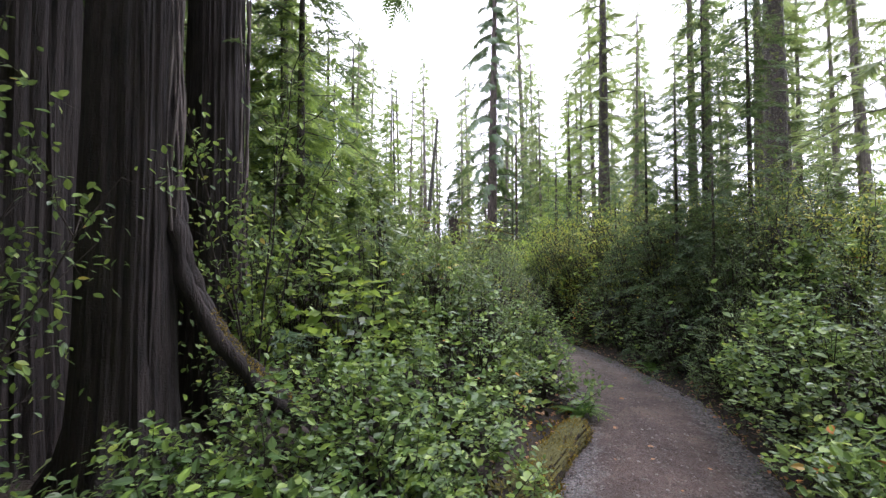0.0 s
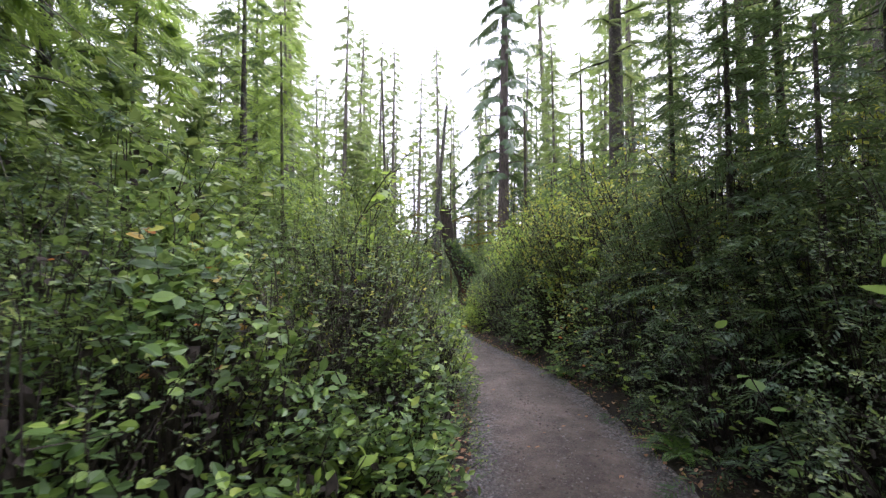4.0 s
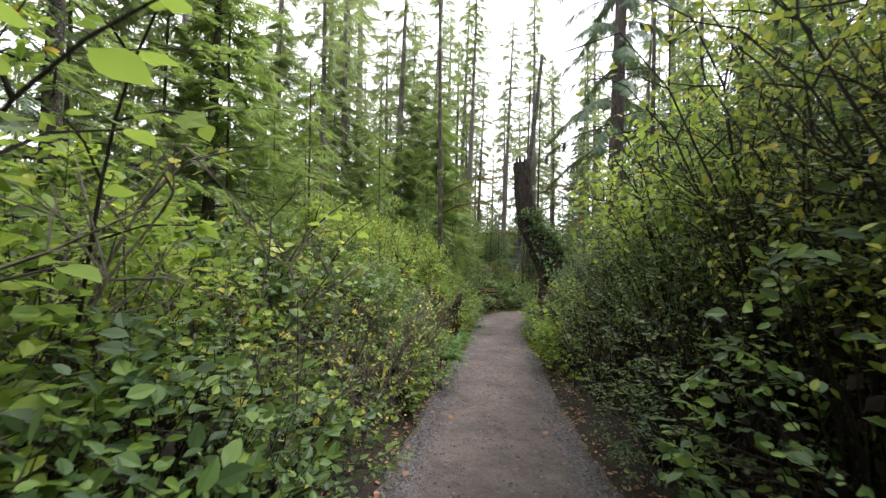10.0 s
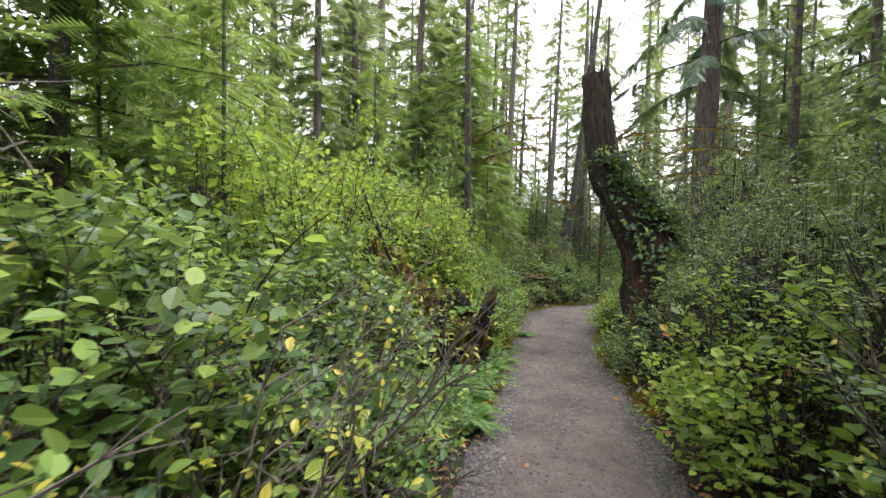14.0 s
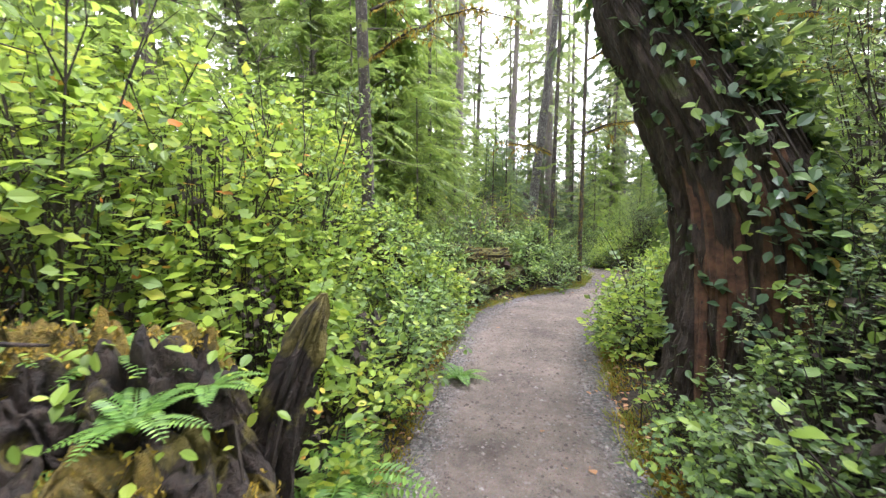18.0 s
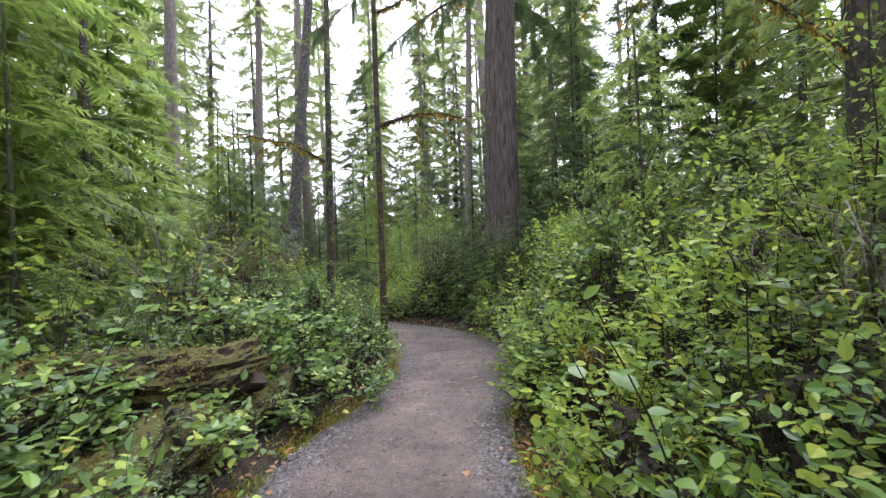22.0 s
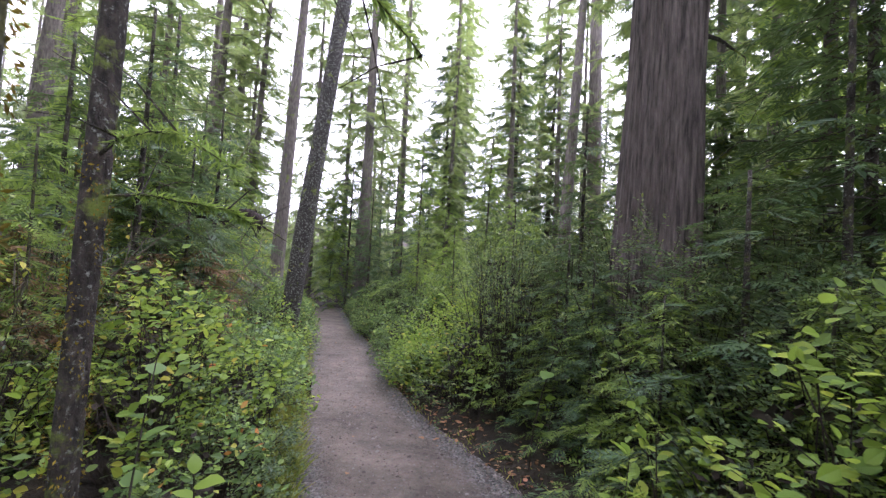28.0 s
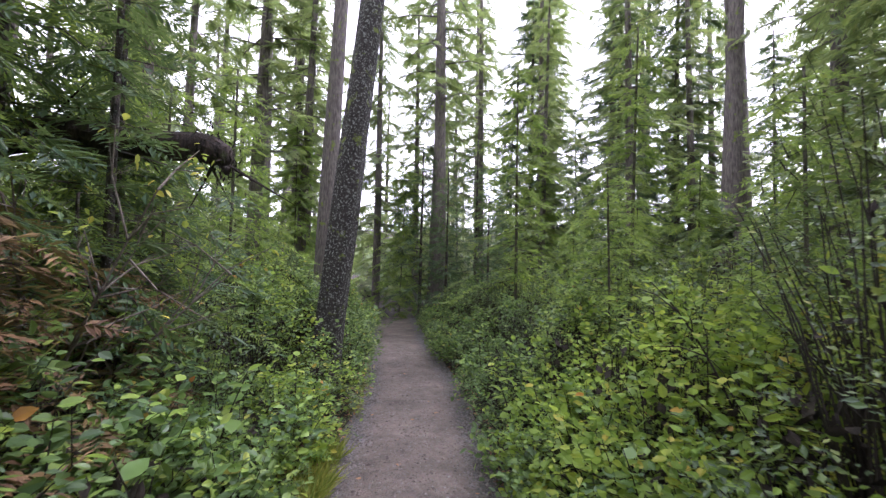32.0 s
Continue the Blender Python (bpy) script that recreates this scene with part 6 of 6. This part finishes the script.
# ---- bare twiggy shrubs ----
def bare_shrub(seed, h, spread, stems, leafy, label, leaf=YELLOW, size=1.0, bark=TWIG):
    r = np.random.default_rng(seed)
    top = thing("bare_shrub", label, "shrub")
    tips = []
    for k in range(stems):
        g = Geo()
        az = 2 * math.pi * k / stems + r.normal(0, 0.3)
        out = np.array([math.cos(az), math.sin(az), 0])
        ln, lean = h * r.uniform(0.7, 1.1), spread * r.uniform(0.4, 1.1)
        pts = [out * lean * u ** 1.6 + np.array([0, 0, ln * u]) + r.normal(0, 0.03, 3) * u for u in np.linspace(0, 1, 8)]
        g.tube(pts, np.linspace(0.014, 0.004, 8), 5)
        for q in range(11):
            s = pts[2 + q % 6]
            d = unit(out * r.uniform(0.0, 0.8) + r.normal(0, 0.5, 3) + np.array([0, 0, 0.55]))
            e = s + d * r.uniform(0.25, 0.55)
            m = (s + e) / 2 + r.normal(0, 0.03, 3)
            g.tube([s, m, e], [0.006, 0.004, 0.002], 4, False)
            for w in range(3):
                d2 = unit(d + r.normal(0, 0.6, 3))
                g.tube([m, m + d2 * 0.16], [0.003, 0.001], 3, False)
                tips.append(m + d2 * 0.16)
            tips.append(e)
        part("stem", g, bark, top)
    T = np.array(tips)[r.random(len(tips)) < leafy]
    n = Geo()
    reps = 3 if h < 3 else 6
    T = np.repeat(T, reps, axis=0) + r.normal(0, 0.03 if h < 3 else 0.09, (len(T) * reps, 3))
    L = size * r.uniform(0.03, 0.06, len(T))
    n.stamp(LEAF, LEAF_F, T, unit(r.normal(0, 1, T.shape) + np.array([0, 0, -0.2])), unit(np.array([0, 0, 1.0]) + r.normal(0, 0.35, T.shape)), L, L * 0.65)
    tagged(part("foliage", n, leaf, top), kind="stuff")
    return top


shrubs = [bare_shrub(401, 2.7, 1.0, 13, 0.35, "twiggy shrub with bare brown stems and sparse leaves"), bare_shrub(402, 1.7, 0.9, 11, 0.25, "low tangle of bare brown stems with few leaves", bark=DRYTWIG), bare_shrub(403, 3.3, 1.0, 6, 1.0, "tall huckleberry stems with fresh green leaves", SALAL, 1.35), bare_shrub(404, 5.2, 1.5, 7, 1.0, "tall slender alder stems with bright green leaves", BRIGHT, 2.0), bare_shrub(405, 3.1, 1.1, 13, 1.0, "tall leafy shrub with olive-yellow leaves", YELLOW, 1.1), bare_shrub(406, 3.2, 0.95, 12, 1.0, "tall leafy shrub with yellow-green leaves", BRIGHT, 1.5)]
for k, x, y, s in [(3, -1.9, 3.5, 0.5), (3, -2.1, 5.2, 0.55), (1, -1.62, 9.6, 0.7), (1, -1.72, 10.4, 0.7), (1, -1.8, 11.2, 0.75), (1, -2.2, 11.9, 0.6), (1, 1.0, 10.6, 0.8), (1, 1.5, 8.0, 0.7), (1, 0.75, 13.2, 0.7), (2, -4.2, -1.45, 0.95), (2, -4.9, -3.6, 0.75), (2, -3.4, 14.9, 0.9), (2, -3.0, 16.6, 0.8)]:
    place(shrubs[k], x, y, 60 * x + 25 * y, s)
for k, x, y, s in [(2, 2.3, 21.6, 0.7), (1, -2.35, 26.3, 1.0), (1, -2.1, 29.0, 1.1), (1, -2.4, 22.4, 0.9), (0, 1.9, 6.3, 1.0), (0, 1.75, 7.6, 1.1), (0, 2.5, 4.6, 1.15), (0, 1.6, 9.4, 1.05), (1, -1.75, 6.9, 1.0), (1, -1.55, 5.4, 1.0), (1, -1.9, 1.2, 0.8), (1, -2.35, 8.9, 1.0), (0, 2.3, 2.6, 1.0), (1, 1.35, 18.6, 0.8)]:
    place(shrubs[k], x, y, 60 * x + 25 * y, s)
for k, x, y, s in [(1, -1.2, 6.4, 0.65), (1, -1.3, 7.2, 0.7), (1, -1.35, 8.0, 0.65), (1, -1.4, 8.8, 0.65), (1, -1.5, 9.5, 0.62), (1, -1.35, 1.7, 0.8), (1, -1.2, 2.5, 0.8), (4, 2.6, 4.6, 1.05), (4, 3.0, 5.7, 1.1), (4, 3.5, 3.7, 1.05), (4, 3.9, 2.6, 1.0), (4, 2.8, -0.4, 0.85), (4, 3.4, 0.9, 0.95), (4, 1.8, 6.0, 0.95), (4, 2.1, 7.2, 1.0), (5, 1.5, 9.2, 0.95), (5, 1.65, 10.2, 0.95), (5, 1.9, 8.4, 1.0), (5, 2.2, 11.2, 0.9), (5, 2.3, 19.2, 0.75), (5, -3.0, 12.3, 0.75)]:
    place(shrubs[k], x, y, 60 * x + 25 * y, s)
for ob in shrubs:
    drop(ob)

# ---- ferns ----
ferns = [fern("sword_fern", "green sword fern with arching fronds", 61, 0.55, 11), fern("sword_fern", "green sword fern with arching fronds", 62, 0.4, 9), fern("sword_fern", "small fern at the trail edge", 63, 0.28, 8)]
for k, x, y, s in [(0, -1.66, 13.75, 0.9), (1, -1.7, 14.3, 1.1), (0, -1.85, 15.1, 1.0), (1, -2.05, 15.9, 1.0), (1, -2.1, 18.5, 1.0), (2, -2.0, 19.3, 1.2), (2, -2.02, 18.1, 1.1), (1, -0.78, -0.35, 1.1), (0, -1.0, 29.5, 1.0), (1, -1.15, 30.3, 1.1), (0, -1.35, 29.0, 1.1), (0, -1.05, 28.9, 1.0), (1, -1.2, 28.2, 1.0), (2, 0.4, 19.1, 1.2), (2, -1.62, 16.9, 1.2)]:
    place(ferns[k], x, y, 37 * x + 11 * y, s)
for k, x, y, s in [(0, -2.9, 15.0, 1.1), (1, -3.0, 13.0, 1.0), (2, -1.45, 12.6, 1.3), (1, 1.25, 5.2, 1.0), (2, 1.1, 7.1, 1.1), (2, 0.15, 14.9, 1.2), (0, -3.4, 15.4, 1.3), (2, 2.0, 24.9, 1.0), (1, -2.15, 20.2, 0.8), (2, -2.4, 14.4, 1.0), (1, -3.1, 13.9, 0.8), (2, -2.0, 14.0, 1.2), (1, -1.78, 13.3, 1.0), (2, 0.2, 15.6, 1.2), (1, 1.4, 1.9, 1.0)]:
    place(ferns[k], x, y, 37 * x + 11 * y, s)
for k, u, w, up, s in [(1, -0.5, -0.3, 1.1, 0.8), (2, -0.2, -0.35, 0.8, 0.9), (1, 0.1, -0.35, 0.55, 0.9), (2, 0.35, -0.38, 0.5, 1.0), (1, 0.5, -0.3, 0.75, 0.7), (2, 0.0, 0.0, 1.0, 1.0), (1, 0.45, 0.05, 0.9, 0.8), (2, 0.7, -0.15, 0.8, 0.9), (2, -0.7, -0.2, 1.35, 0.9)]:
    x, y = -2.68 + u * 0.743 - w * 0.669, 14.1 + u * 0.669 + w * 0.743
    place(ferns[k], x, y, 200 * u, s, up - 0.08)
for k, x, y, s in [(1, -1.55, 12.5, 1.1), (0, -1.8, 12.45, 0.9), (0, -1.85, 13.15, 1.1), (0, -2.15, 12.85, 1.0), (1, -1.62, 12.9, 1.1), (1, -2.5, 12.75, 1.1), (1, -1.7, 14.75, 1.1), (2, 0.1, 15.2, 1.2)]:
    place(ferns[k], x, y, 37 * x + 11 * y, s)
for ob in ferns:
    drop(ob)


# ---- single sprigs of salal that lean out of the hedges, leaf by leaf ----
def leaf_mesh(name, material, length, width):
    g = Geo()
    outline = [(0, 0, 0), (0.12, 0.26, 0.03), (0.32, 0.46, 0.06), (0.55, 0.46, 0.05), (0.8, 0.24, 0.0), (1, 0, -0.07)]
    t = outline + [(u, -v, w) for u, v, w in outline[1:-1]] + [(0.12, 0, 0.0), (0.32, 0, 0.015), (0.55, 0, 0.01), (0.8, 0, -0.02)]
    f = [(0, 10, 1), (10, 11, 2, 1), (11, 12, 3, 2), (12, 13, 4, 3), (13, 5, 4), (0, 6, 10), (10, 6, 7, 11), (11, 7, 8, 12), (12, 8, 9, 13), (13, 9, 5)]
    g.add([(u * length, v * width, w * length) for u, v, w in t], f)
    return g.mesh(name, material, True)


LEAF_MESHES = [leaf_mesh("leaf", SALAL, 0.095, 0.075), leaf_mesh("leaf", BRIGHT, 0.1, 0.078), leaf_mesh("leaf", BRIGHT, 0.08, 0.06), leaf_mesh("leaf", SALAL, 0.078, 0.06)]


def sprig(seed, ln, count, meshes, name="salal_sprig", label="upright salal sprig with broad glossy leaves"):
    r = np.random.default_rng(seed)
    top = thing(name, label, "plant")
    lean = r.normal(0, 0.22, 2)
    pts = [np.array([lean[0] * u * u * ln, lean[1] * u * u * ln, u * ln]) for u in np.linspace(0, 1, 7)]
    g = Geo()
    g.tube(pts, np.linspace(0.006, 0.002, 7), 5)
    part("stem", g, TWIG, top)
    for k in range(count):
        u = 0.35 + 0.65 * k / (count - 1)
        q = [float(np.interp(u, np.linspace(0, 1, 7), [p_[i] for p_ in pts])) for i in range(3)]
        lf = new("leaf", meshes[r.integers(len(meshes))])
        lf.parent = top
        az = k * 140 + r.normal(0, 22)
        s = r.uniform(0.75, 1.15) * (0.8 if k == count - 1 else 1)
        lf.matrix_basis = pose(*q, r.normal(0, 16), r.uniform(-30, 12) - (35 if k == count - 1 else 0), az) @ Matrix.Diagonal((s, s, s, 1))
    return top


def lobed_mesh(name, material, length):
    g = Geo()
    g.add([(u * length, v * length, w * length) for u, v, w in LOBED], LOBED_F)
    return g.mesh(name, material)


BROAD_MESHES = [leaf_mesh("leaf", BRIGHT, 0.1, 0.08), leaf_mesh("leaf", YELLOW, 0.085, 0.068), leaf_mesh("leaf", BRIGHT, 0.08, 0.064), lobed_mesh("leaf", BRIGHT, 0.12), leaf_mesh("leaf", SALAL, 0.09, 0.07)]


def bough(seed, up, reach, count, meshes, label):
    """An arching leafy bough that grows out of a hedge and hangs over the trail's edge."""
    r = np.random.default_rng(seed)
    top = thing("leafy_bough", label, "branch")
    u = np.linspace(0, 1, 12)
    pts = np.stack([reach * u ** 1.9, 0.06 * np.sin(u * 5 + seed), up * (1.25 * u - 0.25 * u ** 3)], 1)
    g = Geo()
    g.tube(pts, np.linspace(0.011, 0.003, 12), 6)
    spots = []
    for k in range(5):
        i = 5 + k
        d = unit(np.array([0.5, (1 if k % 2 else -1) * 0.8, 0.35]) + r.normal(0, 0.2, 3))
        e = pts[i] + d * r.uniform(0.25, 0.5) * reach
        g.tube([pts[i], (pts[i] + e) / 2 + np.array([0, 0, 0.03]), e], [0.005, 0.004, 0.002], 4)
        spots += [(pts[i] * (1 - w) + e * w, d) for w in np.linspace(0.25, 1, max(2, count // 8))]
    spots += [(pts[i], unit(np.array([0.6, 0, 0.5]))) for i in range(6, 12)]
    part("stem", g, TWIG, top)
    for k in range(count):
        q, d = spots[k % len(spots)]
        lf = new("leaf", meshes[r.integers(len(meshes))])
        lf.parent = top
        s_ = r.uniform(0.65, 1.15)
        az = math.degrees(math.atan2(d[1], d[0])) + (1 if k % 2 else -1) * r.uniform(20, 80)
        lf.matrix_basis = pose(*(q + r.normal(0, 0.015, 3)), r.normal(0, 18), r.uniform(-12, 30), az) @ Matrix.Diagonal((s_, s_, s_, 1))
    return top


boughs = [bough(201, 2.3, 0.85, 34, BROAD_MESHES[:1] + BROAD_MESHES[2:4], "arching bough with large fresh green leaves"), bough(202, 1.7, 0.7, 28, BROAD_MESHES[:3], "leafy bough with green and yellowing leaves"), bough(203, 1.2, 0.6, 24, BROAD_MESHES[2:], "low bough with broad green leaves"), bough(204, 2.6, 0.8, 36, BROAD_MESHES[1:4], "tall bough with yellow-green lobed leaves")]
# kind, x, y, turn, scale
for k, x, y, turn, s in [(0, -1.9, 2.2, 10, 1.2), (3, -1.75, 3.0, -10, 1.15), (0, -1.3, 3.7, 15, 1.15), (3, -1.45, 4.4, -25, 1.1), (1, -1.4, 5.0, 10, 1.15), (0, -1.6, 5.6, -10, 0.95), (1, -2.1, 7.35, 10, 1.15), (1, -2.0, 7.9, -10, 1.12), (1, -2.2, 10.2, 0, 0.95), (2, -2.25, 12.75, 30, 0.7)]:
    place(boughs[k], x, y, turn, s)
for k, x, y, turn, s in [(3, 1.9, 4.6, 190, 1.1), (0, 2.0, 5.6, 170, 1.1), (3, 1.65, 8.6, 185, 1.0), (3, 1.5, 9.3, 200, 1.05), (3, 1.35, 10.1, 170, 1.0), (0, 1.45, 10.8, 190, 0.95), (2, 2.0, 22.9, 200, 1.0), (2, 1.2, 20.2, 190, 0.95), (1, 1.9, 29.2, 190, 0.9), (2, -0.9, 25.6, -30, 0.9), (3, -3.6, 15.6, -10, 0.9)]:
    place(boughs[k], x, y, turn, s)
for ob in boughs:
    drop(ob)

sprigs = [sprig(81, 0.75, 9, LEAF_MESHES[:2]), sprig(82, 0.55, 8, LEAF_MESHES[1:3]), sprig(83, 1.0, 11, LEAF_MESHES[:1] + LEAF_MESHES[3:]), sprig(84, 0.65, 9, LEAF_MESHES[1:3], "berry_sprig", "leafy bright green shoot of a berry bush")]


def place_sprigs():
    r = np.random.default_rng(91)
    for side, edge, hy, hh in ((-1, left_edge, HLY, HLH), (1, right_edge, HRY, HRH)):
        y = -4.5
        while y < 33:
            y += r.uniform(0.28, 0.62)
            x = float(edge(y)) + side * r.uniform(0.12, 0.75)
            if np.min(np.hypot(WALKED[:, 0] - x, WALKED[:, 1] - y)) < 0.62:
                continue
            if any(math.hypot(cx - x, cy - y) < cr + 0.15 for cx, cy, cr in KEEP_CLEAR):
                continue
            if side < 0 and (1.0 < y < 3.4 or 7.4 < y < 11.4) and r.random() < 0.7:
                continue
            h = float(np.interp(y, hy, hh))
            c = place(sprigs[r.integers(4)], x, y, r.uniform(0, 360), r.uniform(0.8, 1.2) * (0.7 + 0.3 * min(h, 2)))


place_sprigs()
for ob in sprigs:
    drop(ob)


# ---- litter, pebbles and edge plants ----
def fallen_leaves():
    r = np.random.default_rng(55)
    meshes = [leaf_mesh("fallen_leaf", LITTER, 0.075, 0.055), leaf_mesh("fallen_leaf", LITTER, 0.055, 0.045)]
    for k in range(230):
        y = r.uniform(-5, 36)
        a, b = float(left_edge(y)), float(right_edge(y))
        s = r.beta(0.6, 0.6)
        x = a + 0.02 + (b - a - 0.04) * s
        lf = new("fallen_leaf", meshes[k % 2])
        c = abs(2 * s - 1)
        lf.matrix_basis = pose(x, y, float(base_height(y)) + 0.022 - 0.04 * c ** 3 + (0.03 if c > 0.75 else 0), r.normal(0, 9), r.normal(0, 9), r.uniform(0, 360)) @ Matrix.Diagonal((r.uniform(0.5, 1.1),) * 3 + (1,))
        tagged(lf, "dry brown-orange leaf fallen on the trail", "leaf", "leaves fallen on the trail")


fallen_leaves()


def edge_cover():
    r = np.random.default_rng(66)
    g = Geo()
    n = 52000
    y = r.uniform(-6, 38, n)
    side = np.where(r.random(n) < 0.5, -1, 1)
    d = np.where(r.random(n) < 0.5, -np.abs(r.normal(0, 0.2, n)), r.uniform(-0.95, 0, n))
    x = np.where(side < 0, left_edge(y) - d, right_edge(y) + d)
    size = r.uniform(0.004, 0.010, n) + 0.013 * r.random(n) ** 6
    w = right_edge(y) - left_edge(y) + 0.2
    c = np.abs(2 * (x - left_edge(y) + 0.1) / w - 1)
    z = base_height(y) + 0.02 - 0.05 * c ** 3 + np.where(c > 0.8, 0.03, 0) + 0.002
    octa = np.array([(1, 0, 0), (0, 1, 0), (-1, 0, 0), (0, -1, 0), (0, 0, 0.7), (0, 0, -0.6)])
    turn = r.uniform(0, 6.28, n)
    ct, st = np.cos(turn)[:, None], np.sin(turn)[:, None]
    ox, oy, oz = octa[:, 0][None] * r.uniform(0.7, 1.5, (n, 1)), octa[:, 1][None], octa[:, 2][None]
    V = np.stack([x[:, None] + size[:, None] * (ox * ct - oy * st), y[:, None] + size[:, None] * (ox * st + oy * ct), z[:, None] + size[:, None] * oz * np.ones((n, 1))], -1)
    F0 = [(0, 1, 4), (1, 2, 4), (2, 3, 4), (3, 0, 4)]
    g.add(V.reshape(-1, 3), [[i * 6 + q for q in f] for i in range(n) for f in F0])
    ob = new("gravel_stones", g.mesh("gravel_stones", STONE))
    tagged(ob, "loose grey gravel stones along the trail", "gravel", kind="stuff")
    # grass and moss along the edges
    g = Geo()
    spans = [(1, 15.5, 21, 2200, 0.07), (-1, 13.0, 20, 3000, 0.06), (-1, 20.0, 24, 2600, 0.07), (-1, 24.3, 31, 5200, 0.2), (1, 21.2, 24, 900, 0.06), (1, 13.5, 16, 500, 0.05), (-1, 2.5, 9, 900, 0.06), (1, 4, 12, 700, 0.05), (1, 24, 31, 600, 0.06), (-1, 31, 38, 800, 0.1), (1, -4, 3, 500, 0.05)]
    for s, y0, y1, m, ln in spans:
        y = r.uniform(y0, y1, m)
        clump = np.sin(y * 5.1 + s) + np.sin(y * 12.7) + r.normal(0, 0.6, m) > -0.4
        y = y[clump]
        d = r.gamma(1.6, 0.09, len(y)) - 0.07
        x = left_edge(y) - d if s < 0 else right_edge(y) + d
        P = np.stack([x, y, ground_height(x, y) - 0.01], 1)
        D = unit(np.stack([r.normal(-s * 0.35, 0.45, len(y)), r.normal(0, 0.4, len(y)), np.full(len(y), 0.8)], 1))
        L = ln * r.uniform(0.6, 1.6, len(y))
        g.stamp(BLADE, BLADE_F, P, D, unit(r.normal(0, 1, (len(y), 3))), L, np.full(len(y), 0.006) + L * 0.03)
    ob = new("edge_grass", g.mesh("edge_grass", GRASS))
    tagged(ob, "short yellow-green grass and moss along the trail edge", "grass", kind="stuff")
    g = Geo()
    m = 6000
    y = r.uniform(-6, 36, m)
    s = np.where(r.random(m) < 0.5, -1, 1)
    d = np.abs(r.normal(0, 0.35, m)) - 0.02
    x = np.where(s < 0, left_edge(y) - d, right_edge(y) + d)
    P = np.stack([x, y, ground_height(x, y) + 0.012], 1)
    L = r.uniform(0.025, 0.07, m)
    g.stamp(LEAF, LEAF_F, P, r.normal(0, 1, (m, 3)) * np.array([1, 1, 0.15]), unit(np.array([0, 0, 1.0]) + r.normal(0, 0.3, (m, 3))), L, L * 0.65)
    ob = new("leaf_litter", g.mesh("leaf_litter", LITTER))
    tagged(ob, "dead brown leaves under the hedges", "leaf litter", kind="stuff")
    g = Geo()
    m = 34000
    seg = [(1, 15.5, 21.0), (-1, 13.2, 20.5), (-1, 18.0, 24.2), (1, 21.5, 24.5), (-1, 26, 30), (1, 13.6, 15.8), (-1, -3, 0)]
    for s, y0, y1 in seg:
        k = m // len(seg)
        y = r.uniform(y0, y1, k)
        d = r.gamma(1.5, 0.08, k) - 0.03
        keep = np.sin(y * 3.3) + np.sin(y * 8.1 + 1) > -0.7
        y, d = y[keep], d[keep]
        x = left_edge(y) - d if s < 0 else right_edge(y) + d
        P = np.stack([x, y, ground_height(x, y) - 0.004], 1)
        L = r.uniform(0.018, 0.045, len(y))
        g.stamp(DIAMOND, DIAMOND_F, P, unit(r.normal(0, 0.6, (len(y), 3)) + np.array([0, 0, 0.7])), unit(r.normal(0, 1, (len(y), 3))), L, L * 0.5)
    ob = new("edge_moss", g.mesh("edge_moss", MOSS))
    tagged(ob, "yellow-green moss cushions beside the trail", "moss", kind="stuff")


edge_cover()


for group in (tall, young, hem, thick, dusky, cedar_young, layered, withered):
    for ob in group:
        drop(ob)
for group in KINDS.values():
    for ob, _, _ in group:
        drop(ob)
for group in BEHIND.values():
    for ob, _, _ in group:
        drop(ob)
